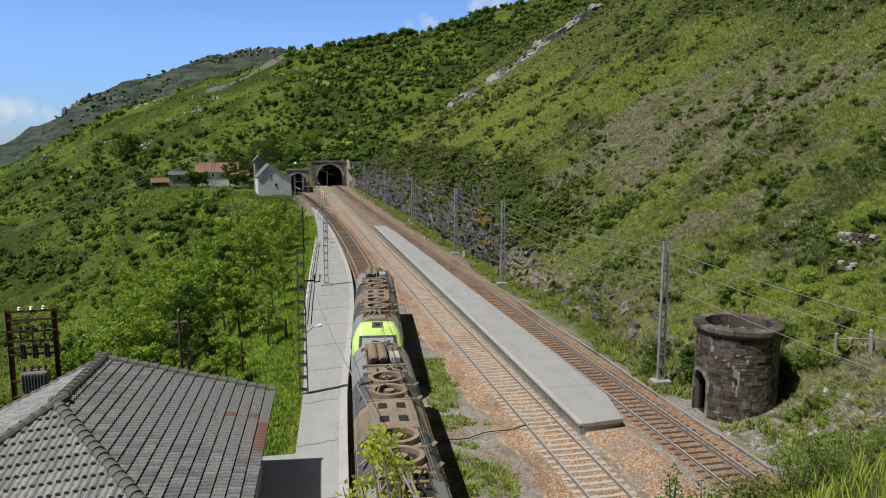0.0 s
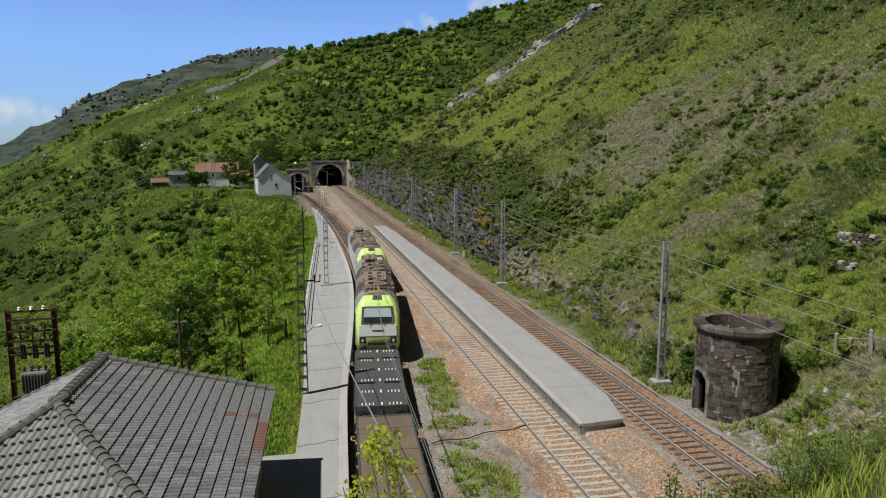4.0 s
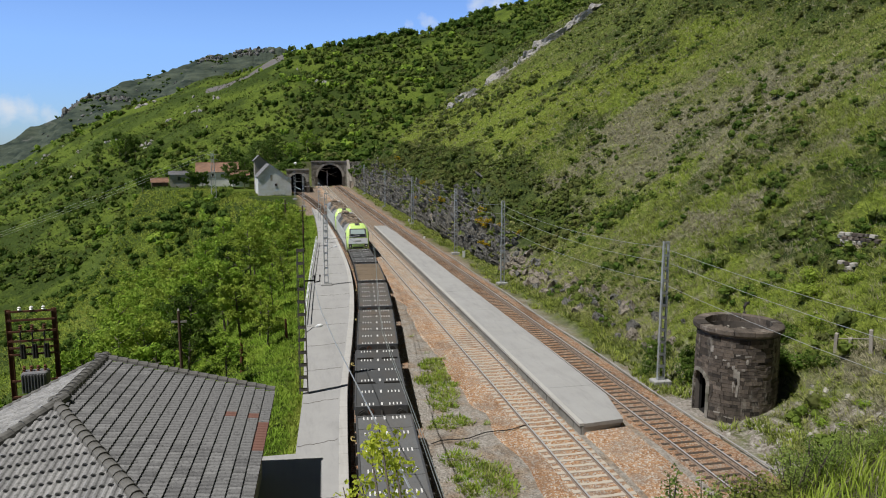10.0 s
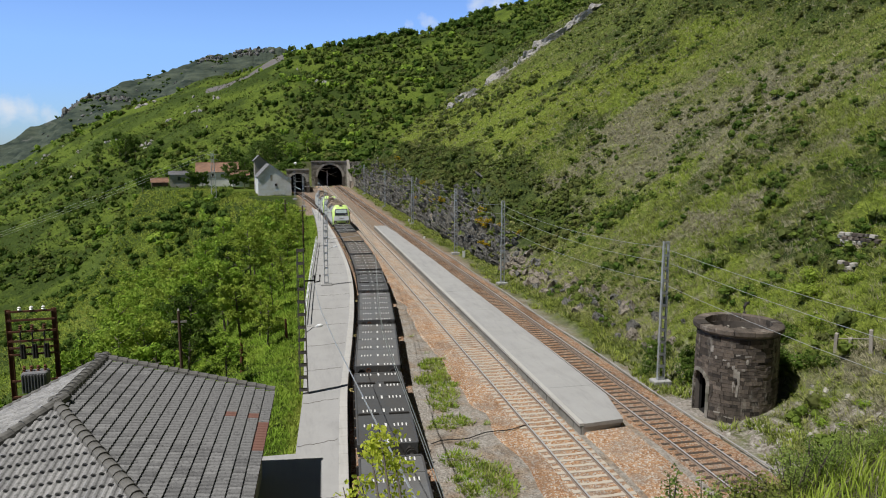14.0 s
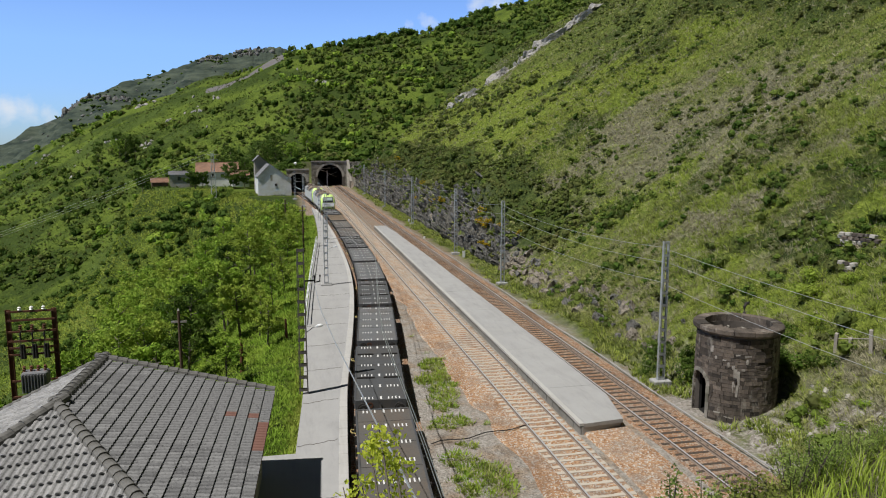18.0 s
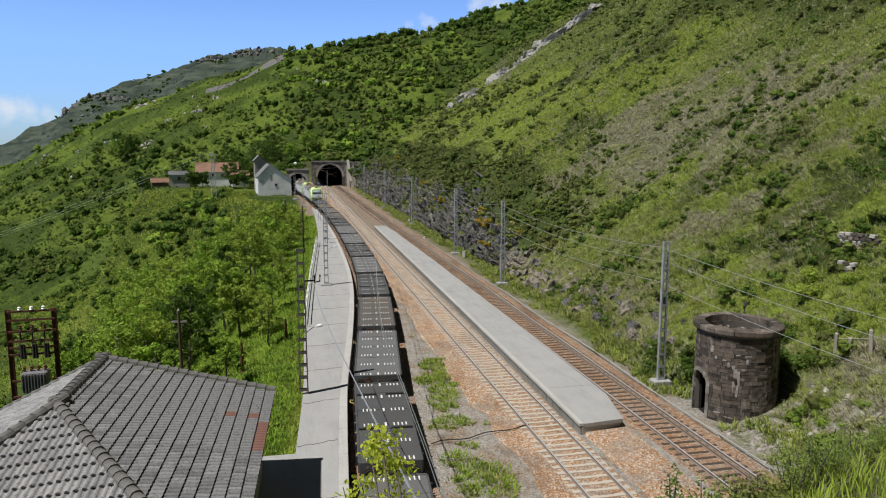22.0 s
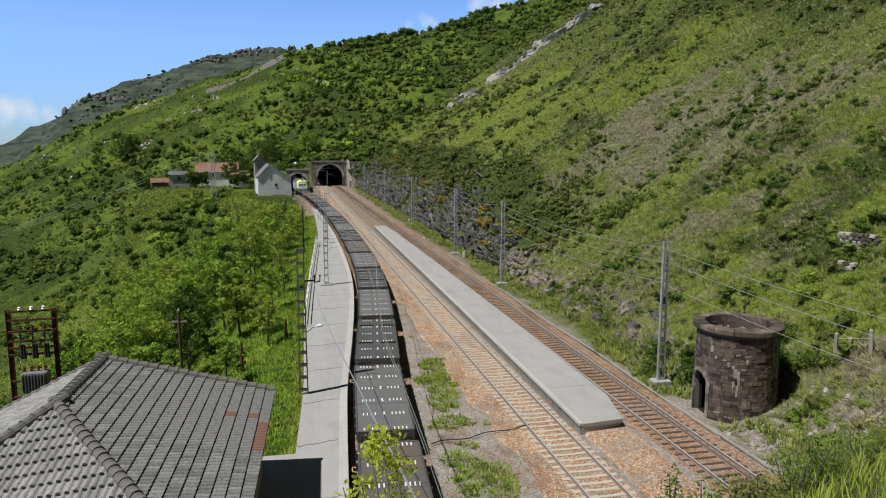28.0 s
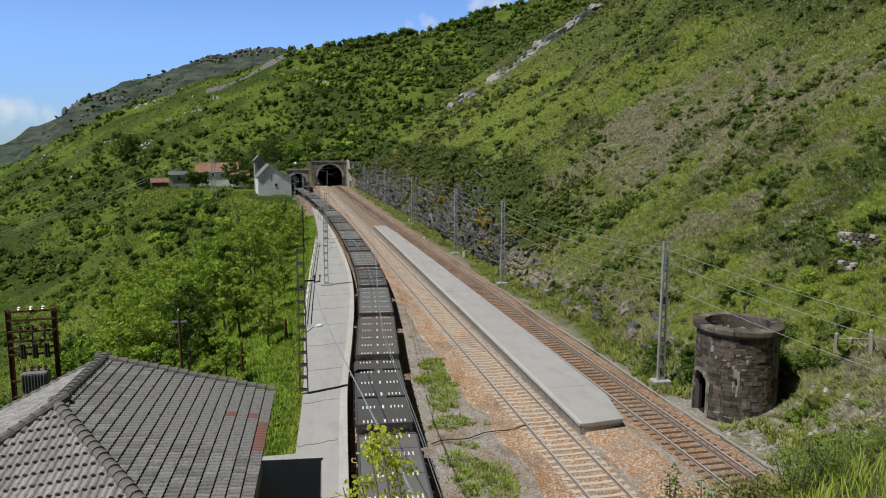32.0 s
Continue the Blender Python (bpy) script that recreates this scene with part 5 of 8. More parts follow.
def make_wagon(label, deck, rows, plates):
    """A two-axle flat wagon with a steel floor, 11.55 m over its buffers."""
    t = thing("flat_wagon", label, "wagon", group="flat wagons of the train")
    H = 5.05
    w = 1.33
    part("floor", Mesh().box(-w, w, -H, H, 1.10, 1.25, c=0.02), deck, t)
    for s in (-1, 1):
        part("side_sill", Mesh().box(s * w - 0.05, s * w + 0.05, -H - 0.01, H + 0.01, 0.80, 1.275, c=0.015), SHADOW_GREY, t)
        b = part("end_beam", Mesh().box(-w, w, s * (H + 0.05) - 0.06, s * (H + 0.05) + 0.06, 0.72, 1.285, c=0.015), SHADOW_GREY, t)
        part("end_mark", Mesh().disc((0, 0), 0.09, 0.15, 0, 0.02, 14, pose(-0.55, s * (H + 0.11), 1.0, -90 * s, 0, 0)), RUST, b, "faded round mark")
        buffers(t, s * (H + 0.1), s)
        for k in range(8):
            yy = -4.4 + 1.25 * k
            part("stanchion_socket", Mesh().box(s * (w + 0.09) - 0.05, s * (w + 0.09) + 0.05, yy - 0.07, yy + 0.07, 0.85, 1.24, c=0.01), UNDER, t)
    part("brake_lever", Mesh().tube([(-w - 0.08, 2.9, 0.95), (-w - 0.28, 2.9, 1.0), (-w - 0.30, 3.1, 1.02), (-w - 0.28, 3.3, 1.0), (-w - 0.08, 3.3, 0.95)], 0.03, 6), plain("faded_yellow", (0.45, 0.36, 0.12), (0.55, 0.45, 0.2), 5, 0.7) if "faded_yellow" not in bpy.data.materials else bpy.data.materials["faded_yellow"], t, "faded yellow brake lever")
    dash = Mesh().box(-0.032, 0.032, -0.17, 0.17, 0, 0.012).mesh("slot", DECK_WHITE)
    wide = Mesh().box(-0.05, 0.05, -0.22, 0.22, 0, 0.014).mesh("slot", DECK_WHITE)
    for y in rows:
        for s in (-1, 1):
            for k in range(4):
                part("slot", dash, None, t, at=pose(s * (0.42 + 0.19 * k), y + random.uniform(-0.02, 0.02), 1.252))
        part("slot", wide, None, t, at=pose(0.02, y, 1.252))
    for y in plates:
        for s in (-1, 1):
            part("seam_plate", Mesh().box(s * 0.75 - 0.5, s * 0.75 + 0.5, y - 0.06, y + 0.06, 1.25, 1.33), UNDER, t, "black raised floor bar")
    for y in (-2.5, 0, 2.5):
        part("floor_seam", Mesh().box(-w + 0.05, w - 0.05, y + 1.0, y + 1.03, 1.25, 1.256), UNDER, t)
    part("underframe", Mesh().box(-0.9, 0.9, -H, H, 0.7, 1.1), UNDER, t)
    for y in (-3.1, 3.1):
        bogie(t, y, 1, 1.0, 0.46)
    return t


LOCO_LABEL = "silver-grey diesel locomotive with a lime-green cab and sooty roof"
LOCO_A = make_loco(LOCO_LABEL)
LOCO_B = copy_thing(LOCO_A, Matrix.Identity(4))
ROWS = (-4.82, -2.9, -0.97, 0.97, 2.9, 4.82)
W_DARK = make_wagon("empty flat wagon with dark steel floor and white slots", DECK_DARK, ROWS, (-1.5, 3.2))
W_GREY = make_wagon("empty flat wagon with grey steel floor and white slots", DECK_GREY, ROWS, ())
W_BROWN = make_wagon("empty flat wagon with rust-brown floor", DECK_BROWN, (-4.82,), ())
W_MIX = make_wagon("empty flat wagon with worn grey-brown floor and white slots", DECK_MIX, ROWS, ())
ORDER = [W_DARK, W_BROWN, W_MIX, W_MIX, W_DARK, W_GREY, W_GREY, W_DARK, W_GREY, W_DARK, W_MIX, W_GREY, W_DARK, W_GREY, W_DARK, W_GREY, W_MIX, W_DARK, W_GREY, W_DARK, W_GREY, W_DARK]
PITCH, LOCO_LONG = 11.55, 22.9
VEHICLES = [(LOCO_A, LOCO_LONG * 1.5, 6.6), (LOCO_B, LOCO_LONG * 0.5, 6.6)]
used = set()
for i, kind in enumerate(ORDER):
    ob = kind if kind.name not in used else copy_thing(kind, Matrix.Identity(4))
    used.add(kind.name)
    VEHICLES.append((ob, -PITCH * (i + 0.5), 3.1))
# where the rear end of the second locomotive is along the track, second by second
REAR = spline([0, 3, 6, 9, 13, 16, 19, 22, 25, 28, 32], [15.8, 38.5, 61.75, 84.8, 114.9, 136.85, 158.0, 178.2, 197.6, 216.2, 240.2])


def motions():
    """The train rolls along the left track into the narrow tunnel."""
    for ob, ahead, reach in VEHICLES:
        rows = []
        for k in range(33):
            s = float(REAR(k)) + ahead
            a, b = Vector((float(T1(s - reach)), s - reach, 0.0)), Vector((float(T1(s + reach)), s + reach, 0.0))
            turn = math.degrees(math.atan2(b.y - a.y, b.x - a.x)) - 90
            m = (a + b) / 2
            rows.append((float(k), pose(m.x, m.y, 0.0, 0, 0, turn)))
        walk(ob, rows)


# ---- station building: only its tiled roof and the upper walls show ----
def tile_material(name, a, b):
    """Sanded concrete tiles, each of its own grey, speckled with lichen and soot."""
    k = Nodes(name, 0.93, 0.0, 0.2)
    w = k.world()
    c = k.mix(k.island(), a, b)
    c = k.mix(k.ramp(k.noise(11, 5, 0.75, co=w), (0.50, 0.0), (0.66, 0.75)), c, tuple(v * 0.45 for v in a))
    c = k.mix(k.ramp(k.noise(17, 4, 0.7, co=k.co), (0.58, 0.0), (0.70, 0.6)), c, tuple(min(1.0, v * 1.5) for v in b))
    return k.done(c, k.noise(60, 4, co=w), 0.6, 0.01)


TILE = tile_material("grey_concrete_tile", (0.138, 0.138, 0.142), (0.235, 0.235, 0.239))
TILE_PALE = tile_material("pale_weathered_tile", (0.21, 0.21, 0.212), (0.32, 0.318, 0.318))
TILE_RED = plain("red_tile", (0.16, 0.08, 0.066), (0.23, 0.125, 0.10), 4, 0.9)
CAP = plain("lichened_ridge_tile", (0.11, 0.107, 0.102), (0.22, 0.215, 0.205), 5, 0.95, bump=0.7, dirt=(0.05, 0.048, 0.045))
RENDER = plain("dull_plaster", (0.36, 0.33, 0.28), (0.46, 0.43, 0.38), 1, 0.9)


def make_station():
    # the ridge runs along the local y axis; the origin is the far end of the ridge
    t = thing("station_building", "station building with a hipped roof of wavy grey tiles", "station", pose(-7.48, 30.75, 0, 0, 0, -2.82))
    # the side towards the valley is steeper than the one towards the tracks
    zr, ze, zl, hw, ridge, hip, far = 5.80, 4.06, 2.42, 6.67, 5.32, 9.4, 0.0
    # walls
    w = Mesh().loft([[(-6.1, y, -0.2), (6.1, y, -0.2), (6.1, y, ze - 0.05), (0, y, zr - 0.3), (-6.1, y, zl + 0.1)] for y in (-ridge, -0.35)])
    w.box(-6.1, 6.1, -ridge - hip + 0.6, -ridge, -0.2, zl - 0.05)
    part("wall", w, RENDER, t)
    # boards under the tiles
    u = Mesh()
    low = 0.10
    a, b = (-hw, far, zl - low), (hw, far, ze - low)
    A, B = (0, far, zr - low), (0, -ridge, zr - low)
    c, d = (hw, -ridge - hip, ze - low), (-hw, -ridge - hip, zl - low)
    u.add([a, b, A, B, c, d], [(1, 2, 3, 4), (2, 0, 5, 3), (3, 5, 4)])
    part("roof_deck", u, WOOD_POLE, t)
    # one wavy tile: 0.30 wide, 0.44 long, thick enough to throw a shadow on the next
    tw, tl = 0.235, 0.41
    prof = [(-0.12, 0.0), (-0.095, 0.045), (-0.05, 0.068), (-0.005, 0.048), (0.03, 0.010), (0.075, -0.004), (0.12, 0.006)]
    m = Mesh()
    top = lambda y, dz: [(x, y, z + dz) for x, z in prof]
    m.loft([top(-0.03, 0.085), top(tl + 0.03, 0.01)], False, False)
    m.loft([top(-0.03, 0.085), top(-0.026, 0.015)], False, False)
    m.f[-6:] = [tuple(reversed(f)) for f in m.f[-6:]]
    tiles = {k: m.mesh("tile", k) for k in (TILE, TILE_PALE, TILE_RED)}
    singles = [0]
    rest = {TILE: Mesh(), TILE_PALE: Mesh()}

    def lay(mat, kind, face, single):
        if single and singles[0] < 300:
            part("tile", tiles[kind], None, face, at=mat)
            singles[0] += 1
        else:
            rest[TILE_PALE if kind is TILE_PALE else TILE].add(m.v, m.f, mat)

    def cover(start, end, top, left, right, course, kind, reds, single):
        """Courses of tiles on a slope from its eave start-end up to top; left and right are the limits at the top."""
        start, end, top = Vector(start), Vector(end), Vector(top)
        u = (end - start).normalized()
        wide = (end - start).length
        v = top - start - (top - start).dot(u) * u
        slope = v.length
        v.normalize()
        face = Matrix((u, v, u.cross(v))).transposed().to_4x4()
        for i in range(int(slope / course) + 1):
            up = i * course
            q = up / slope
            if slope - up < 0.8 * course:
                continue
            lo_, hi_ = left * q, wide - (wide - right) * q
            lo_, hi_ = lo_ + (0.28 if left else 0.1), hi_ - (0.28 if right < wide else 0.1)
            j = 0
            while hi_ - j * tw > lo_:
                at = Matrix.Translation(start + u * (hi_ - j * tw) + v * up) @ face @ pose(0, 0, 0, random.uniform(-0.5, 0.5), 0, random.uniform(-0.7, 0.7)) @ Matrix.Diagonal((1.0, course / tl, 1.0, 1.0))
                lay(at, TILE_RED if (i, j) in reds else kind, t, single and 0 < j < 26 and i < 12)
                j += 1

    reds = {(0, j) for j in range(15, 26)} | {(3, 13), (3, 14), (1, 12), (1, 13)}
    long_side = ridge + hip
    # darker tiles on the slope towards the tracks, paler ones on the others
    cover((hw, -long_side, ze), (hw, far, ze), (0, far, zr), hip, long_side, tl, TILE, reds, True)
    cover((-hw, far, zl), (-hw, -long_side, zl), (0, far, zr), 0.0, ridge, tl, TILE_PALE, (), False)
    near_l, near_r, crown = Vector((-hw, -long_side, zl)), Vector((hw, -long_side, ze)), Vector((0, -ridge, zr))
    mid = (crown - near_l).dot((near_r - near_l).normalized())
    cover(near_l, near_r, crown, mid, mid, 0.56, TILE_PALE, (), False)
    for k, r in rest.items():
        tagged(part("tile_field", r, k, t), kind="stuff")
    # ridge, hips and verge: rows of round cap tiles
    half = [(-0.15, 0.0), (-0.13, 0.08), (-0.07, 0.135), (0.0, 0.15), (0.07, 0.135), (0.13, 0.08), (0.15, 0.0)]
    cm = Mesh().loft([[(x * k, y, z * k + dz) for x, z in half] for y, k, dz in ((-0.03, 1.0, 0.02), (0.44, 0.88, 0.0))], False, False)
    cm.loft([[(x, -0.03, z + 0.02) for x, z in half], [(x * 0.8, -0.03, z * 0.8 - 0.01) for x, z in half]], False, False)
    cap = cm.mesh("cap_tile", CAP)

    def caps(p, q, size=1.0, roll=0):
        p, q = Vector(p), Vector(q)
        length = (q - p).length
        d = (q - p).normalized()
        yaw = math.degrees(math.atan2(-d.x, d.y))
        tilt = math.degrees(math.asin(d.z))
        for k in range(int(length / 0.4) + 1):
            at = p + d * (0.4 * k)
            part("cap_tile", cap, None, t, at=pose(*at, 0, 0, yaw) @ pose(0, 0, 0.02, tilt + random.uniform(-1.5, 1.5), roll + random.uniform(-3, 3), 0) @ Matrix.Diagonal((size, 1, size, 1)))

    caps((0, -ridge, zr), (0, far, zr), 1.6)
    caps((hw, -ridge - hip, ze), (0, -ridge, zr), 1.35)
    caps((-hw, -ridge - hip, zl), (0, -ridge, zr), 1.45)
    caps((hw, far - 0.02, ze + 0.05), (0, far - 0.02, zr + 0.05), 1.1)
    caps((-hw, far - 0.02, zl + 0.05), (0, far - 0.02, zr + 0.05), 0.85)
    part("eave_board", Mesh().box(hw - 0.03, hw + 0.02, -ridge - hip, far, ze - 0.18, ze - 0.02), WOOD_POLE, t)
    part("verge_board", Mesh().loft([[(-hw, y, zl - 0.16), (0, y, zr - 0.2), (hw, y, ze - 0.16), (hw, y, ze - 0.04), (0, y, zr - 0.04), (-hw, y, zl - 0.04)] for y in (far - 0.01, far + 0.05)]), WOOD_POLE, t)


make_station()


# ---- houses ----
def window(parent, x, y, z, w, h, shutter=None):
    f = part("window", Mesh().box(x - w / 2 - 0.08, x + w / 2 + 0.08, y - 0.05, y + 0.04, z - 0.08, z + h + 0.08, c=0.01), WOOD_POLE, parent)
    part("pane", Mesh().box(x - w / 2, x + w / 2, y - 0.065, y - 0.03, z, z + h), GLASS_DARK, f)
    part("sill", Mesh().box(x - w / 2 - 0.14, x + w / 2 + 0.14, y - 0.12, y + 0.02, z - 0.16, z - 0.09), STONE, f)


def tiled_plane(parent, p, q, r, s, mat, rows):
    """A roof slope between eave p-q and ridge s-r, in overlapping courses."""
    p, q, r, s = map(Vector, (p, q, r, s))
    for k in range(rows):
        a, b = k / rows, min(1.0, (k + 1.15) / rows)
        lo0, lo1 = p.lerp(s, a), q.lerp(r, a)
        hi0, hi1 = p.lerp(s, b), q.lerp(r, b)
        up = Vector((0, 0, 0.07))
        part("tile_course", Mesh().loft([[lo0 + up, lo1 + up, lo1, lo0], [hi0 + up * 0.35, hi1 + up * 0.35, hi1 - up * 0.2, hi0 - up * 0.2]]), mat, parent)


def make_white_house():
    t = thing("white_house", "whitewashed gabled house beside the tunnel mouth", "house", pose(-3.6, 216.6, -0.2, 0, 0, 7))
    out = [(-4.7, -0.6), (4.75, -0.6), (4.75, 4.7), (-1.25, 9.0), (-4.7, 5.5)]
    part("wall", Mesh().loft([[(x, y, z) for x, z in out] for y in (0.0, 9.5)]), WHITEWASH, t)
    tiled_plane(t, (4.95, -0.35, 4.72), (4.95, 9.8, 4.72), (-1.25, 9.8, 9.15), (-1.25, -0.35, 9.15), WHITEWASH, 9)
    tiled_plane(t, (-4.95, 9.8, 5.35), (-4.95, -0.35, 5.35), (-1.25, -0.35, 9.15), (-1.25, 9.8, 9.15), SLATE, 7)
    window(t, 0.35, -0.02, 2.9, 0.5, 0.55)
    part("stain", Mesh().box(-1.2, -0.6, -0.02, 0.0, 4.4, 6.0), WOOD_GREY, t, "bare patch in the whitewash")
    part("plinth", Mesh().box(-4.78, 4.83, -0.08, 9.55, -0.8, 0.12, c=0.03), STONE, t)
    b = thing("grey_house", "narrow grey gabled house behind the white one", "house", pose(-7.3, 229.0, -0.3, 0, 0, 6))
    part("wall", Mesh().loft([[(x, y, z) for x, z in ((-2.2, 0), (2.6, 0), (2.6, 8.3), (-0.9, 11.4), (-2.2, 10.2))] for y in (0, 6)]), WOOD_GREY, b)
    tiled_plane(b, (3.0, -0.4, 8.1), (3.0, 6.4, 8.1), (-0.9, 6.4, 11.6), (-0.9, -0.4, 11.6), SLATE, 7)
    tiled_plane(b, (-2.6, 6.4, 9.9), (-2.6, -0.4, 9.9), (-0.9, -0.4, 11.6), (-0.9, 6.4, 11.6), SLATE, 4)
    window(b, -0.2, -0.02, 7.0, 0.6, 0.5)
    window(b, -1.5, -0.02, 3.6, 0.9, 1.1)


make_white_house()


def make_farm(x, y, z, w, depth, eave, rise, wall, roof, label, turn=0.0, wins=3, chimney=False):
    t = thing("farmhouse", label, "house", pose(x, y, z, 0, 0, turn))
    part("wall", Mesh().box(-w / 2, w / 2, 0, depth, -1.0, eave), wall, t)
    for xx in (-w / 2, w / 2):
        part("gable", Mesh().loft([[(xx + d, 0, eave), (xx + d, depth, eave), (xx + d, depth / 2, eave + rise)] for d in (-0.1, 0.1)]), wall, t)
    o = 0.45
    k = rise / (depth / 2)
    tiled_plane(t, (-w / 2 - o, -o, eave - o * k), (w / 2 + o, -o, eave - o * k), (w / 2 + o, depth / 2, eave + rise), (-w / 2 - o, depth / 2, eave + rise), roof, 10)
    tiled_plane(t, (w / 2 + o, depth + o, eave - o * k), (-w / 2 - o, depth + o, eave - o * k), (-w / 2 - o, depth / 2, eave + rise), (w / 2 + o, depth / 2, eave + rise), roof, 10)
    part("ridge", Mesh().tube([(-w / 2 - o, depth / 2, eave + rise + 0.05), (w / 2 + o, depth / 2, eave + rise + 0.05)], 0.14, 6), roof, t)
    for i in range(wins):
        window(t, -w / 2 + w * (i + 0.5) / wins, -0.02, eave - 2.0, 0.9, 1.1)
    if chimney:
        part("chimney", Mesh().box(-w * 0.1 - 0.4, -w * 0.1 + 0.4, depth / 2 - 0.4, depth / 2 + 0.4, eave + rise - 0.5, eave + rise + 1.2, c=0.04), STONE, t)


make_farm(-23.5, 262, 0.1, 13.5, 9.5, 5.3, 2.9, WHITEWASH, CLAY, "white farmhouse with a red clay-tile roof and chimney", 4, 4, True)
make_farm(-15.6, 258, 0.1, 5.6, 6.0, 3.9, 1.5, WHITEWASH, CLAY, "small white annexe with a clay-tile roof", 8, 2)
make_farm(-35.6, 259, 0.1, 6.2, 7.5, 4.5, 0.9, STONE, SLATE, "grey stone barn with a pale flat-pitched roof", 6, 1)
make_farm(-42.5, 263, -0.3, 5.0, 6.0, 2.2, 1.2, WOOD_POLE, CLAY, "low shed with a rusty red roof", 12, 1)


# ---- masts, wires and line-side things ----
def make_mast(x, y, z, h, w0, w1, mat, label, arms=(), plinth=True, lean=0.0):
    """A ladder-like mast of two channels joined by flat battens."""
    t = thing("catenary_mast", label, "mast", pose(x, y, z, 0, lean, 0), group="masts along the line")
    for s in (-1, 1):
        a = Mesh()
        for dx, dy, ex, ey in ((0, -0.10, 0.02, 0.2), (-s * 0.05, -0.10, 0.05, 0.014), (-s * 0.05, 0.086, 0.05, 0.014)):
            x0, x1 = s * w0 / 2 + dx, s * w1 / 2 + dx
            a.loft([[(x0, dy, 0), (x0 + ex, dy, 0), (x0 + ex, dy + ey, 0), (x0, dy + ey, 0)], [(x1, dy, h), (x1 + ex, dy, h), (x1 + ex, dy + ey, h), (x1, dy + ey, h)]])
        part("channel", a, mat, t)
    k = max(5, int(h / 0.75))
    for i in range(k + 1):
        zz = 0.25 + (h - 0.35) * i / k
        w = w0 + (w1 - w0) * zz / h
        for yy in (-0.112, 0.10):
            part("batten", Mesh().box(-w / 2, w / 2, yy, yy + 0.012, zz - 0.07, zz + 0.07), mat, t)
    if plinth:
        part("plinth", Mesh().box(-w0 / 2 - 0.35, w0 / 2 + 0.35, -0.4, 0.4, -0.6, 0.16, c=0.04), CONCRETE, t, "concrete plinth")
    for side, zz, reach in arms:
        part("bracket", Mesh().tube([(side * w1 / 2, 0, zz), (side * reach, 0, zz + 0.3)], 0.022, 6), GALV, t)
        part("stay", Mesh().tube([(side * w1 / 2, 0, zz + 1.1), (side * reach, 0, zz + 0.3)], 0.010, 5), GALV, t)
        part("steady_arm", Mesh().tube([(side * reach * 0.62, 0, zz + 0.2), (side * reach, 0, zz - 0.7)], 0.02, 5), GALV, t)
        part("insulator", Mesh().tube([(side * (w1 / 2 + 0.12 + 0.09 * q), 0, zz + 0.03 + 0.01 * q) for q in range(6)], [0.06, 0.03, 0.06, 0.03, 0.06, 0.03], 8), CERAMIC, t)
    return t


def mast_lamp(t, z):
    part("lamp_arm", Mesh().tube([(0.2, 0, z - 0.25), (0.55, 0.05, z), (0.85, 0.1, z + 0.08)], 0.025, 6), GALV, t)
    part("lamp_head", Mesh().tube([(0.75, 0.1, z + 0.06), (0.85, 0.1, z + 0.09), (1.05, 0.12, z + 0.12), (1.15, 0.12, z + 0.11)], [0.04, 0.09, 0.09, 0.04], 8), PAINT_WHITE, t, "white platform lamp")


def gz(x, y):
    return float(height(x, y))


MAST_R = [(22.25, 39.66, 0.46, 0.36), (21.95, 72.7, 0.42, 0.34), (22.0, 94.8, 0.42, 0.34), (22.6, 133.0, 0.42, 0.34), (22.6, 172.0, 0.42, 0.34), (22.2, 215.0, 0.42, 0.34)]
for x, y, a, b in MAST_R:
    make_mast(x, y, gz(x, y) + 0.1, 8.55 - gz(x, y), a, b, GALV, "galvanised lattice catenary mast on a concrete plinth", arms=())
MAST_L = [(0.55, 40.0, 0.56, 8.25, MAST_DARK), (3.5, 72.1, 0.56, 7.05, GALV), (5.2, 104.0, 0.3, 7.4, GALV), (5.6, 135.0, 0.2, 7.4, GALV), (3.6, 175.0, 0.0, 7.4, GALV), (1.9, 200.0, 0.0, 7.4, GALV)]
for i, (x, y, z, h, mat) in enumerate(MAST_L):
    t = make_mast(x, y, z, h, 0.5 if i == 0 else 0.42, 0.4, mat, "brown weathered lattice mast at the platform edge" if i == 0 else "grey lattice mast on the platform", arms=() if i == 0 else ((1, 4.6, 3.4),), plinth=i > 0)
    if i < 2:
        mast_lamp(t, 3.75)


def wire(path, r, mat, name="overhead_wire", label="thin overhead contact wire above the track"):
    t = tagged(part(name, Mesh().tube(path, r, 5), mat), label, "wire", group="overhead wires")
    return t


def catenary(at, spans, z0, z1, off=0.0, hung=True):
    """Contact wire and messenger with droppers over one track."""
    con, mes = [], []
    for a, b in zip(spans[:-1], spans[1:]):
        for q in np.linspace(0, 1, 7)[:-1]:
            y = a + (b - a) * q
            pull = float(np.interp(y, [12, 18, 24, 30, 39], [1.05, 0.81, 0.56, 0.30, 0.02]))
            con.append((float(at(y)) + off + pull, y, z0 - 0.3 * (y < 39)))
            mes.append((float(at(y)) + off + pull - 0.13 * (y < 39), y, z1 - (z1 - z0 - 0.35) * 4 * q * (1 - q) * 0.8 if y > 39 else z0 - 0.15))
    wire(con, 0.015, WIRE)
    wire(mes, 0.014, WIRE, label="sagging messenger wire above the track")
    if not hung:
        return
    drop = Mesh()
    for p, q in zip(con[::1], mes[::1]):
        drop.tube([p, q], 0.005, 3, False)
    tagged(part("droppers", drop, WIRE), "row of thin droppers between two wires", "wire", group="overhead wires")


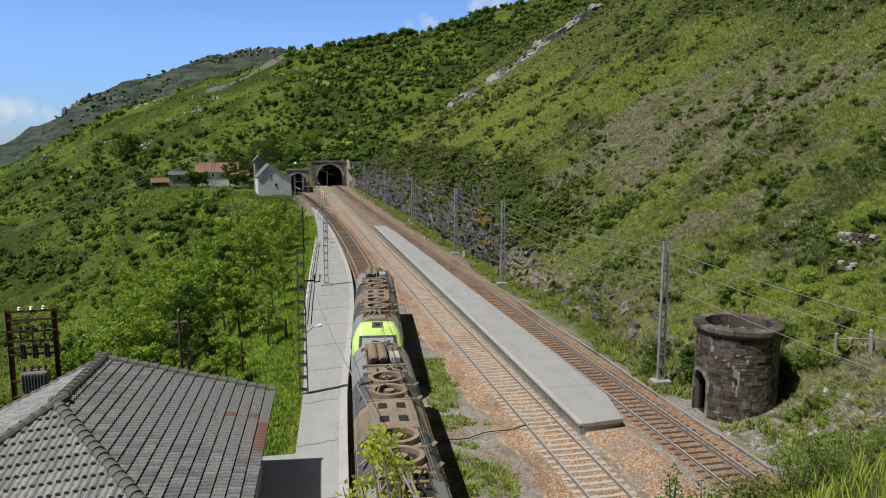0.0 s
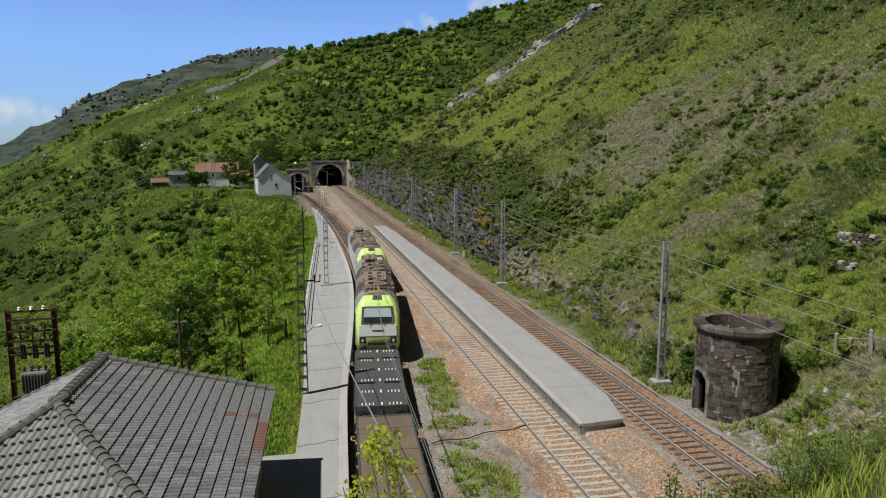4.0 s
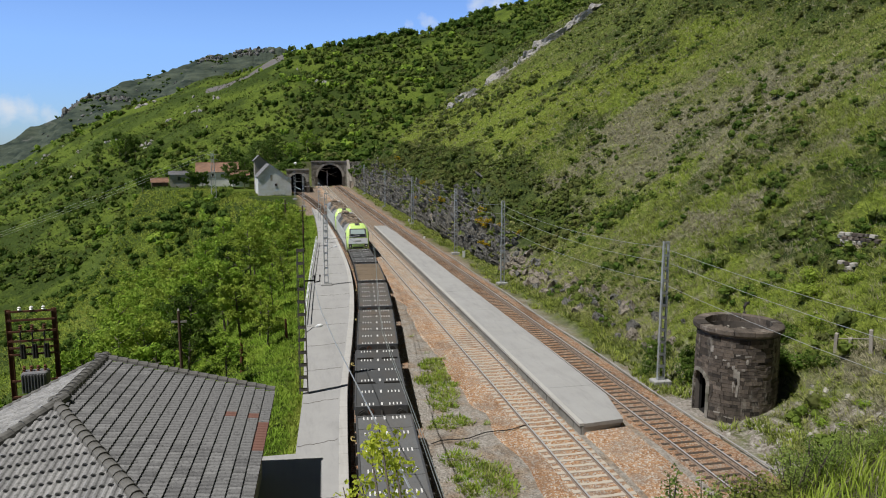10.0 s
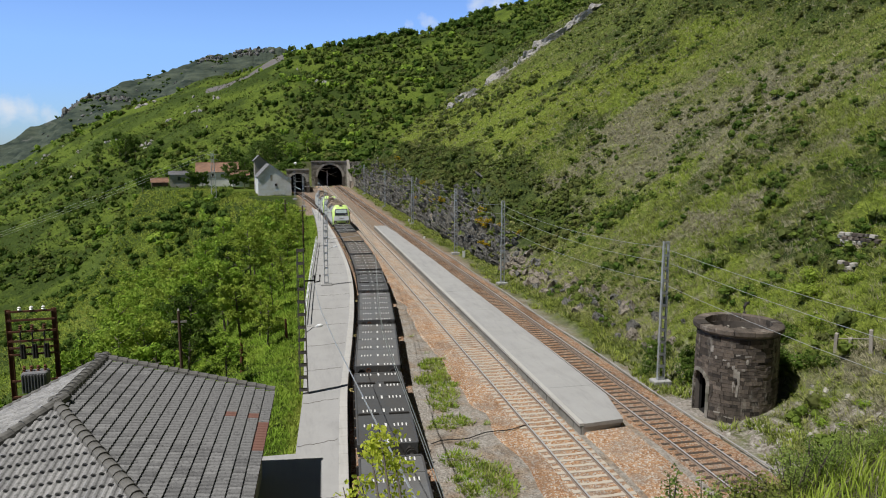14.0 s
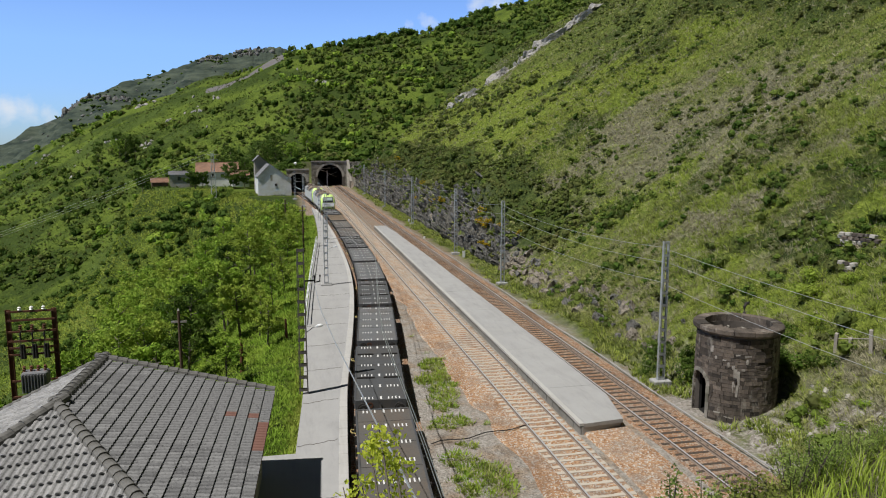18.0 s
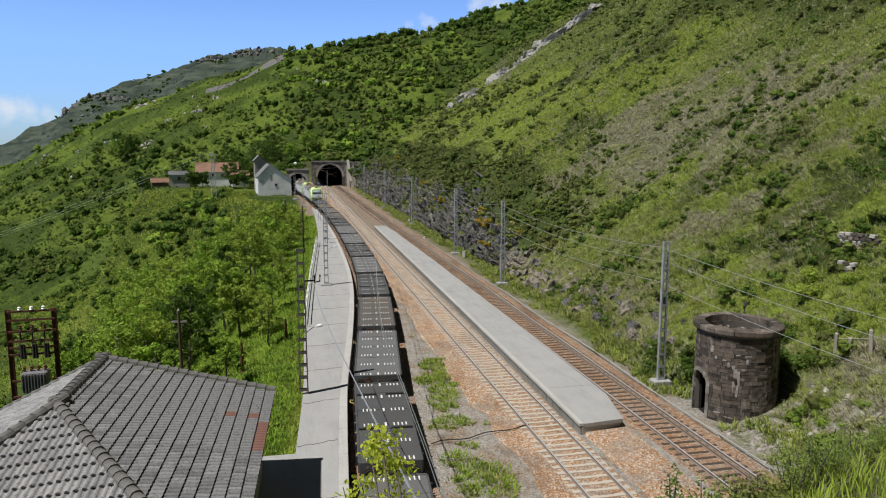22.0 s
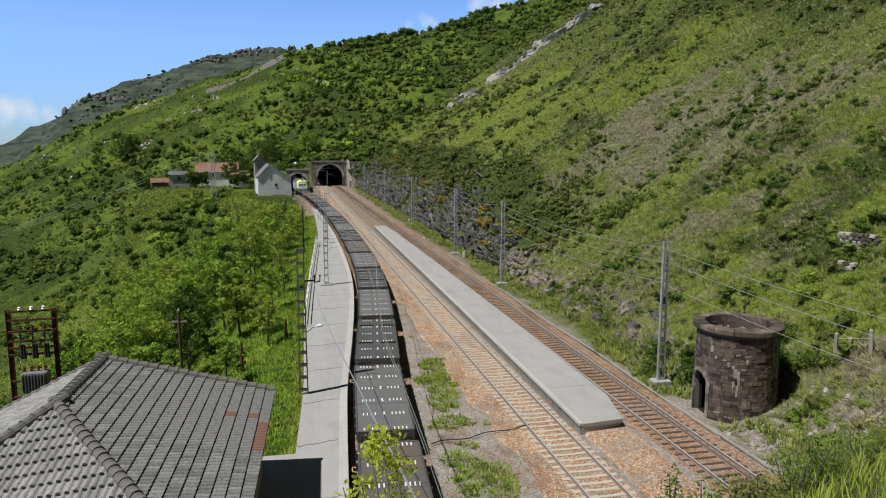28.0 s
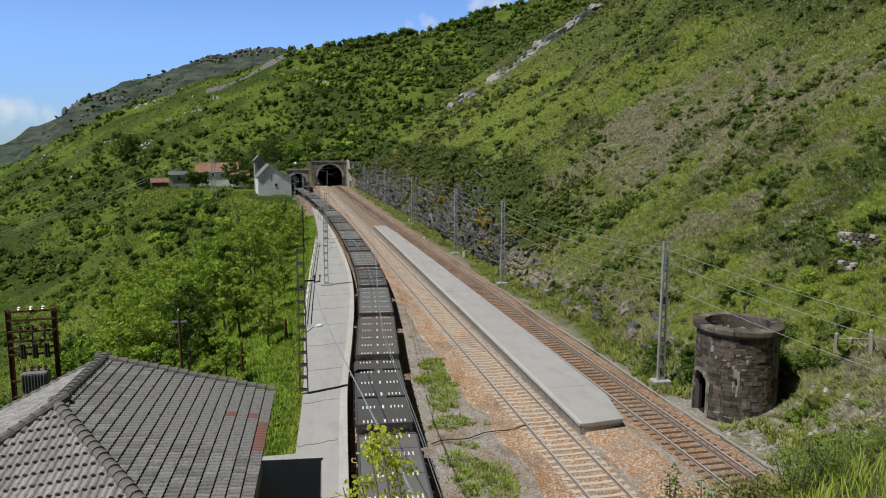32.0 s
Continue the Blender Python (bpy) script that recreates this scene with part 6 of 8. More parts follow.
catenary(T1, [-10, 12, 40, 72, 104, 135, 175, 200, 229], 5.35, 6.5)
for dz, dx in ((8.3, -0.3), (7.3, 0.3), (6.2, -0.4)):
    path = []
    pts = [(23.5, 6.0, 13.0 if dz > 8 else 9.5)] + [(x, y, 0) for x, y, a, b in MAST_R]
    for (xa, ya, za), (xb, yb, zb) in zip(pts[:-1], pts[1:]):
        for q in np.linspace(0, 1, 9)[:-1]:
            path.append((xa + (xb - xa) * q + dx, ya + (yb - ya) * q, dz - 0.6 * 4 * q * (1 - q)))
    wire(path, 0.013, GALV, "feeder_wire", "pale feeder wire strung along the masts")
wire([(1.25, 40.3, 6.95), (1.3, 32, 7.1), (1.45, 24, 7.75), (1.5, 16, 8.8), (1.35, 8, 10.3), (1.2, 3.2, 11.6)], 0.016, GALV, "feeder_cable", "thick pale feeder cable dropping to a mast")
wire([(0.75, 40.0, 7.0), (1.3, 40.3, 6.95)], 0.05, IRON, "switch_arm", "dark arm with insulators on the mast")
wire([(1.3, 40.25, 7.25), (1.32, 40.3, 6.85), (1.6, 40.3, 6.9), (1.62, 40.3, 7.25)], 0.05, IRON, "insulator_fork", "dark insulator fork on the switch arm")


def make_handrail():
    t = thing("handrail", "blue-white tubular handrail along the back of the platform", "railing")
    pts = [(float(BACK1(y)) - 0.05, y) for y in np.arange(56, 108, 3.25)]
    for zz in (0.95, 1.5):
        part("rail_tube", Mesh().tube([(x, y, zz) for x, y in pts], 0.045, 6), PAINT_WHITE, t)
    for x, y in pts:
        part("post", Mesh().tube([(x, y, 0.2), (x, y, 1.5)], 0.04, 6), PAINT_WHITE, t)


make_handrail()


def make_switch_frame():
    y = 40.0
    t = thing("transformer_frame", "rust-brown steel frame with insulators, fuses and a transformer", "electric frame", pose(-13.05, y, 0, 0, 0, 4))
    for s in (-1, 1):
        base = gz(-13.05 + s * 1.06, y) - 0.5
        part("post", Mesh().box(s * 1.06 - 0.11, s * 1.06 + 0.11, -0.012, 0.012, base, 6.1).box(s * 1.06 - 0.11, s * 1.06 - 0.09, -0.1, 0.1, base, 6.1).box(s * 1.06 + 0.09, s * 1.06 + 0.11, -0.1, 0.1, base, 6.1), RUST, t)
    for zz in (6.0, 5.55, 4.95, 4.45, 4.1, 3.75, 2.35, 1.5):
        part("crossbar", Mesh().box(-1.1, 1.1, -0.14, -0.06, zz - 0.05, zz + 0.05), RUST, t)
    for x in (-0.5, 0.05, 0.6):
        part("insulator", Mesh().tube([(x, -0.1, 6.05 + 0.05 * k) for k in range(5)], [0.05, 0.11, 0.06, 0.1, 0.04], 10), CERAMIC, t, "white porcelain insulator")
        part("fuse", Mesh().tube([(x, -0.25, 4.55), (x, -0.3, 4.9), (x + 0.05, -0.3, 5.0)], 0.05, 6), IRON, t)
        part("insulator", Mesh().tube([(x, -0.2, 5.05 + 0.05 * k) for k in range(6)], [0.05, 0.1, 0.05, 0.1, 0.05, 0.1], 8), RUST, t)
        for k in range(2):
            part("cutout", Mesh().tube([(x + 0.12 * k, -0.22, 3.55), (x + 0.12 * k, -0.26, 4.3)], [0.09, 0.06], 8), IRON, t)
        part("lead", Mesh().tube([(x, -0.3, 4.5), (x - 0.1, -0.5, 3.6), (x + 0.1, -0.7, 2.75)], 0.012, 4), IRON, t)
    tank = part("transformer_tank", Mesh().box(-0.45, 0.75, -1.0, -0.3, 1.95, 3.0, c=0.06), SLATE, t, "grey transformer tank")
    for k in range(8):
        part("cooling_fin", Mesh().box(-0.4 + 0.14 * k, -0.36 + 0.14 * k, -1.12, -1.0, 2.05, 2.9), SLATE, tank)
    for k in range(4):
        part("bushing", Mesh().tube([(-0.35 + 0.32 * k, -0.65, 2.99 + 0.06 * q) for q in range(6)], [0.1, 0.05, 0.1, 0.05, 0.09, 0.04], 8), RUST, tank, "brown bushing")


make_switch_frame()


def make_pole(x, y, top, r, label, cross=True, mat=WOOD_POLE):
    b = gz(x, y) - 0.3
    t = thing("utility_pole", label, "pole", pose(x, y, b), group="poles by the line")
    h = top - b
    part("shaft", Mesh().tube([(0, 0, 0), (0.02, 0, h * 0.5), (0, 0, h)], [r, r * 0.9, r * 0.75], 8), mat, t)
    if cross:
        part("crossarm", Mesh().box(-0.45, 0.45, -0.05, 0.05, h - 0.75, h - 0.63), WOOD_GREY, t)
        for s in (-0.4, 0.4):
            part("insulator", Mesh().tube([(s, 0, h - 0.63), (s, 0, h - 0.53)], [0.03, 0.02], 8), IRON, t)
        part("top_insulator", Mesh().tube([(0, 0, h), (0, 0, h + 0.12)], [0.05, 0.03], 8), CERAMIC, t)
    return t


make_pole(-6.7, 45.5, 4.45, 0.11, "dark wooden utility pole among the trees")
make_pole(-3.5, 51.0, 1.0, 0.14, "short thick brown post in the grass", False, RUST)
make_pole(-0.45, 55.3, 1.3, 0.11, "short brown post in the grass", False, RUST)
CREEPER = make_pole(1.9, 100.0, 6.3, 0.12, "dark pole overgrown with creeper")
make_pole(-0.5, 130.0, 5.0, 0.12, "dark leaning wooden pole", True)


def make_pylon(x, y, h):
    t = thing("pylon", "slim grey lattice pylon before the farmhouse", "pylon", pose(x, y, gz(x, y) - 0.5))
    w0, w1 = 0.8, 0.3
    for sx, sy in ((-1, -1), (1, -1), (1, 1), (-1, 1)):
        part("leg", Mesh().tube([(sx * w0, sy * w0, 0), (sx * w1, sy * w1, h)], 0.06, 4), GALV, t)
    n = 9
    for i in range(n):
        z0, z1 = h * i / n, h * (i + 1) / n
        a, b = w0 + (w1 - w0) * i / n, w0 + (w1 - w0) * (i + 1) / n
        m = Mesh()
        m.tube([(-a, -a, z0), (b, -b, z1)], 0.035, 4).tube([(a, -a, z0), (-b, -b, z1)], 0.035, 4).tube([(-a, a, z0), (b, b, z1)], 0.035, 4).tube([(-a, -a, z0), (-b, b, z1)], 0.035, 4)
        part("lacing", m, GALV, t)
    for zz in (h - 0.6, h - 2.0):
        part("crossarm", Mesh().box(-1.5, 1.5, -0.06, 0.06, zz - 0.06, zz + 0.06), GALV, t)


make_pylon(-21.4, 225.0, 14.3)
for k, (dx, dz) in enumerate(((-1.4, 13.6), (1.4, 13.6), (0, 12.2))):
    x0, y0, z0 = -21.4 + dx, 225.0, dz - 0.5
    wire([(x0 + (-130 - x0) * q, y0 + (150 - y0) * q, z0 + (-28 - z0) * q - 9 * q * (1 - q)) for q in np.linspace(0, 1, 12)], 0.03, GALV, "power_line", "thin power line across the valley")

t = thing("tunnel_lamp", "round white lamp on the headwall over the narrow tunnel", "lamp", pose(float(T1(PORTAL1)) - 0.6, PORTAL1 - 0.1, 7.95))
part("post", Mesh().tube([(0, 0, 0), (0, 0, 0.5)], 0.05, 6), GALV, t)
part("globe", Mesh().tube([(0, 0, 0.45 + 0.12 * k) for k in range(8)], [0.1, 0.34, 0.45, 0.5, 0.48, 0.4, 0.28, 0.1], 12), PAINT_WHITE, t, "round white globe")

# weathered posts by the tower
for i, (x, y) in enumerate(((30.0, 34.3), (30.0, 33.2), (30.2, 32.0), (30.3, 30.8))):
    z = gz(x, y)
    h = (1.15, 0.9, 1.2, 1.0)[i]
    tagged(part("fence_post", Mesh().loft([[(-0.1, -0.09, -0.4), (0.1, -0.09, -0.4), (0.1, 0.09, -0.4), (-0.1, 0.09, -0.4)], [(-0.09, -0.08, h - 0.08), (0.1, -0.08, h - 0.02), (0.09, 0.08, h), (-0.1, 0.08, h - 0.06)]]), WOOD_GREY,
                at=pose(x, y, z, random.uniform(-5, 5), random.uniform(-5, 5), random.uniform(0, 40))), "weathered grey wooden fence post on the slope", "fence post", "old fence posts")
for a, b in (((30.0, 34.3), (30.2, 32.0)),):
    tagged(part("fence_rail", Mesh().tube([(a[0], a[1], gz(*a) + 0.8), (b[0], b[1], gz(*b) + 0.7)], 0.03, 5), WOOD_GREY), "grey rail between old fence posts", "fence rail")


# remains of two stone walls on the slope
def make_ruin(x0, y0, x1, y1, rows, cols, label):
    t = thing("ruined_wall", label, "stone wall")
    for r in range(rows):
        for c in range(cols - (r % 2)):
            q = (c + 0.5 * (r % 2) + 0.5) / cols
            x, y = x0 + (x1 - x0) * q, y0 + (y1 - y0) * q
            w = math.hypot(x1 - x0, y1 - y0) / cols
            z = min(gz(x0, y0), gz(x1, y1)) + 0.1 + 0.24 * r
            yaw = math.degrees(math.atan2(y1 - y0, x1 - x0))
            part("stone", Mesh().box(-w / 2 + 0.015, w / 2 - 0.015, -0.25, 0.25, -0.115, 0.115, pose(x + random.uniform(-0.05, 0.05), y, z + random.uniform(-0.05, 0.02), random.uniform(-7, 7), random.uniform(-7, 7), yaw + random.uniform(-9, 9)), c=0.05), STONE if random.random() < 0.4 else STONE_DARK, t)


make_ruin(36.1, 41.9, 37.1, 39.3, 4, 7, "remnant of a dry stone wall on the slope")
make_ruin(34.6, 39.9, 35.1, 38.9, 3, 3, "low remnant of a stone wall under the grass")


# line-side odds and ends
tagged(part("cable_conduit", Mesh().tube([(float(T3(y)) + 2.0 + 0.08 * math.sin(y * 0.3), y, -0.02) for y in np.arange(20, 150, 3.0)], 0.035, 6), CONCRETE_OLD), "pale cable conduit lying beside the track", "conduit")
for x, y, h in ((22.35, 91.5, 0.95), (22.6, 137.0, 0.6), (20.9, 112.0, 0.35)):
    tagged(part("marker_post", Mesh().box(-0.17, 0.17, -0.1, 0.1, -0.3, h, c=0.03), WHITEWASH, at=pose(x, y, gz(x, y), 0, 0, random.uniform(-10, 10))), "small white stone marker post beside the track", "marker post", "marker posts")
tagged(part("cable", Mesh().tube([(6.5 + 0.5 * k, 33.2 + 0.12 * k + 0.15 * math.sin(1.3 * k), -0.08 + 0.02 * math.sin(k)) for k in range(12)], 0.03, 5), IRON), "black cable lying across the ballast", "cable")


# ---- rocks ----
heathzone = lambda x, y: (x - RIGHT(y) < 12.0 + 4 * field(x, y, 11)) & (y > 77) & (y < 240)


def rock_mesh(seed, mat, flat=0.6):
    """A broken block: a ball cut by many planes, with rough flat facets."""
    rng = random.Random(seed)
    bm = bmesh.new()
    bmesh.ops.create_icosphere(bm, subdivisions=2, radius=1.0)
    cuts = [(Vector((rng.uniform(-1, 1), rng.uniform(-1, 1), rng.uniform(-0.6, 1))).normalized(), rng.uniform(0.25, 0.8)) for _ in range(11)]
    for v in bm.verts:
        for d, k in cuts:
            e = v.co.dot(d) - k
            if e > 0:
                v.co -= d * e
        v.co += v.co.normalized() * (0.20 * noise.noise(v.co * 2.3 + Vector((seed, 0, 0))) + rng.uniform(-0.09, 0.09))
        v.co.z *= flat + 0.4
    me = bpy.data.meshes.new("rock")
    bm.to_mesh(me)
    bm.free()
    me.materials.append(mat)
    return me


ROCKS = [rock_mesh(k, ROCK) for k in range(6)]
FAR_ROCKS = [rock_mesh(40 + k, ROCK_FAR) for k in range(4)]
DARK_ROCKS = [rock_mesh(10 + k, ROCK_DARK) for k in range(6)]
TAN_ROCKS = [rock_mesh(20 + k, ROCK_TAN) for k in range(4)]
DARK_CHIPS = []
for k in range(4):
    one = Mesh()
    rc = random.Random(60 + k)
    one.loft([[(rc.uniform(0.75, 1.15) * w * math.cos(a), rc.uniform(0.75, 1.15) * w * math.sin(a), z + rc.uniform(-0.12, 0.12)) for a in (0.3, 1.5, 2.6, 3.9, 5.2)] for z, w in ((-1.0, 0.7), (-0.3, 1.0), (0.4, 0.85), (1.0, 0.35))])
    DARK_CHIPS.append(one)
cutting = thing("rock_cutting", "dark jagged rock face of the cutting beside the track", "rock face", kind="structure")
rr = random.Random(5)
for k in range(300):
    y = rr.uniform(84, 266)
    d = rr.uniform(1.4, 7.0) * (0.5 + 0.5 * rr.random())
    x = float(RIGHT(y)) + d
    s = rr.uniform(0.5, 1.35)
    part("rock", (TAN_ROCKS[k % 4] if k % 9 == 0 else DARK_ROCKS[k % 6]), None, cutting, at=pose(x, min(y, 262.5), gz(x, min(y, 262.5)) + 0.1, rr.uniform(-25, 25), rr.uniform(-50, -20), rr.uniform(-35, 35)) @ Matrix.Diagonal((s * rr.uniform(0.3, 0.7), s * rr.uniform(0.5, 1.5), s * rr.uniform(0.8, 1.9), 1)))
chips = Mesh()
for k in range(1050):
    y = rr.uniform(80, 262)
    x = float(RIGHT(y)) + 1.0 + 4.6 * rr.random() ** 1.5
    s = rr.uniform(0.25, 0.85)
    src = DARK_CHIPS[k % 4]
    chips.add(src.v, src.f, pose(x, y, gz(x, y) + 0.15, rr.uniform(-30, 30), rr.uniform(-60, -15), rr.uniform(-40, 40)) @ Matrix.Diagonal((s * rr.uniform(0.3, 0.7), s * rr.uniform(0.5, 1.3), s * rr.uniform(0.7, 1.7), 1)))
tagged(part("rock_face", chips, ROCK_DARK, cutting, "splintered dark rock"), kind="stuff")
rubble = thing("rock_ledge", "tan and grey broken rock ledge at the foot of the slope", "rock ledge", kind="structure")
for k in range(130):
    y = rr.uniform(44, 86)
    x = float(RIGHT(y)) + rr.uniform(1.0, 4.6)
    s = rr.uniform(0.3, 1.0)
    part("rock", TAN_ROCKS[k % 4] if k % 5 < 3 else DARK_ROCKS[k % 6], None, rubble, at=pose(x, y, gz(x, y) + 0.1 * s, rr.uniform(-25, 25), rr.uniform(-45, 0), rr.uniform(-60, 60)) @ Matrix.Diagonal((s * rr.uniform(0.5, 1.0), s * rr.uniform(0.7, 1.5), s * rr.uniform(0.7, 1.3), 1)))
ridge_rock = thing("rock_outcrop", "band of pale limestone crags along the spur", "rock outcrop")
for k in range(110):
    q = k / 109
    q = q + 0.03 * math.sin(23 * q)
    x = 53 + 51 * q + rr.uniform(-1.2, 1.2)
    y = 243.5 + 2.5 * math.sin(2.6 * q) + rr.uniform(-4.5, 3.0)
    s = rr.uniform(1.0, 3.2) * (0.4 if 0.2 < q < 0.33 or 0.62 < q < 0.68 else 0.6 if q < 0.2 else 1.0)
    part("crag", ROCKS[k % 6], None, ridge_rock, at=pose(x, y, gz(x, y) + s * 0.3, rr.uniform(-25, 25), rr.uniform(-60, -25), rr.uniform(-30, 30)) @ Matrix.Diagonal((s * rr.uniform(1.0, 2.0), s * rr.uniform(0.7, 1.3), s * rr.uniform(0.5, 1.1), 1)))
far_rock = thing("mountain_crags", "grey limestone crags along the distant ridge", "crags")
for k in range(230):
    if k < 60:
        x = rr.uniform(-418, -362)
        y = 1536 - rr.uniform(-6, 10)
        s, tall = rr.uniform(3.0, 7.0), rr.uniform(1.2, 2.2)
    elif k < 120:
        q = rr.random()
        x, y = -352 + 78 * q + rr.uniform(-3, 3), 1512 - 62 * q + rr.uniform(-5, 5)
        s, tall = rr.uniform(2.5, 6.0), rr.uniform(1.0, 2.0)
    elif k < 200:
        x = rr.choice((rr.uniform(-165, -120), rr.uniform(-95, -20)))
        y = 1545 - rr.uniform(-4, 18)
        s, tall = rr.uniform(2.0, 6.0), rr.uniform(0.8, 1.6)
    else:
        x, y = rr.uniform(-460, -60), rr.uniform(1400, 1530)
        s, tall = rr.uniform(1.5, 3.5), 1.0
    part("crag", FAR_ROCKS[k % 4], None, far_rock, at=pose(x, y, gz(x, y) - s * 0.1, rr.uniform(-20, 20), rr.uniform(-20, 20), rr.uniform(0, 360)) @ Matrix.Diagonal((s * 1.4, s, s * tall, 1)))
flank_rock = thing("hillside_rocks", "scattered grey boulders on the mountain flank", "boulders")
KNOLLS = ((-92, 508, 5.0), (-52, 431, 3.6), (-66, 438, 2.6), (-95, 440, 2.0), (-115, 452, 2.6), (-72, 403, 3.4), (-146, 500, 3.0), (-40, 452, 3.0), (20, 400, 3.0))
for k in range(74):
    x, y = rr.uniform(-170, 70), rr.uniform(275, 470)
    s = rr.uniform(0.4, 1.4)
    if k < 54:
        x, y, s = KNOLLS[k % 9]
        x, y, s = x + rr.gauss(0, 0.9) * s, y + rr.gauss(0, 0.6) * s, s * rr.uniform(0.25, 0.65)
    part("boulder", ROCKS[k % 6], None, flank_rock, at=pose(x, y, gz(x, y) + 0.1, rr.uniform(-20, 20), rr.uniform(-20, 20), rr.uniform(0, 360)) @ Matrix.Diagonal((s * 1.5, s, s * rr.uniform(0.7, 1.3), 1)))
loose = rock_mesh(31, STONE)
for k in range(90):
    x, y = rr.uniform(20.9, 27.5), rr.uniform(25.5, 34.5)
    if math.hypot(x - 23.95, y - 34.6) < 3.0:
        continue
    s = rr.uniform(0.06, 0.26)
    tagged(part("stone", loose, None, at=pose(x, y, gz(x, y) + s * 0.2, 0, 0, rr.uniform(0, 360)) @ Matrix.Diagonal((s * 1.4, s, s * 0.7, 1))), "pale loose stone by the track", "stone", "loose stones")


# ---- plants ----
def leaves(centres, radii, count, size, rng, shell=0.55, droop=0.0, tri=False, loose=0.75):
    """Leaves scattered in the outer part of some clumps, most of them facing outwards."""
    c = np.repeat(np.asarray(centres, float), count, axis=0)
    r = np.repeat(np.asarray(radii, float).reshape(len(centres), -1), count, axis=0)
    n = len(c)
    d = rng.normal(size=(n, 3))
    d /= np.linalg.norm(d, axis=1)[:, None]
    p = c + d * r * (shell + (1 - shell) * rng.rand(n, 1)) ** 0.6
    face = d + loose * rng.normal(size=(n, 3)) * 0.8
    face /= np.linalg.norm(face, axis=1)[:, None]
    a = np.cross(face, rng.normal(size=(n, 3)))
    a[:, 2] -= droop
    a /= np.linalg.norm(a, axis=1)[:, None] + 1e-9
    b = np.cross(face, a)
    s = (np.repeat(size, count)[:, None] if np.ndim(size) else size) * (0.6 + 0.8 * rng.rand(n, 1))
    w = s * 0.62
    if tri:
        return np.stack([p + a * s * 0.6, p - a * s * 0.35 + b * w * 0.55, p - a * s * 0.35 - b * w * 0.55], 1)
    return np.stack([p - a * s * 0.5, p + b * w * 0.5, p + a * s * 0.5, p - b * w * 0.5], 1)


GOLD = (1 + 5 ** 0.5) / 2
ICO_V = np.array([(-1, GOLD, 0), (1, GOLD, 0), (-1, -GOLD, 0), (1, -GOLD, 0), (0, -1, GOLD), (0, 1, GOLD), (0, -1, -GOLD), (0, 1, -GOLD), (GOLD, 0, -1), (GOLD, 0, 1), (-GOLD, 0, -1), (-GOLD, 0, 1)]) / (1 + GOLD * GOLD) ** 0.5
ICO_F = np.array([(0, 11, 5), (0, 5, 1), (0, 1, 7), (0, 7, 10), (0, 10, 11), (1, 5, 9), (5, 11, 4), (11, 10, 2), (10, 7, 6), (7, 1, 8), (3, 9, 4), (3, 4, 2), (3, 2, 6), (3, 6, 8), (3, 8, 9), (4, 9, 5), (2, 4, 11), (6, 2, 10), (8, 6, 7), (9, 8, 1)])


def cores(centres, radii, rng, share=0.8):
    """The dense twiggy heart of each clump, uneven, from which the leaves stand off."""
    c, r = np.asarray(centres, float), np.asarray(radii, float)
    n = len(c)
    ang = rng.uniform(0, 6.283, n)
    rot = np.stack([np.stack([np.cos(ang), -np.sin(ang), 0 * ang], -1), np.stack([np.sin(ang), np.cos(ang), 0 * ang], -1), np.stack([0 * ang, 0 * ang, 0 * ang + 1], -1)], 1)
    v = np.einsum("nij,kj->nki", rot, ICO_V) * (share * rng.uniform(0.65, 1.25, (n, 12, 1)))
    v = c[:, None, :] + v * r[:, None, :]
    return v[:, ICO_F].reshape(-1, 3, 3)


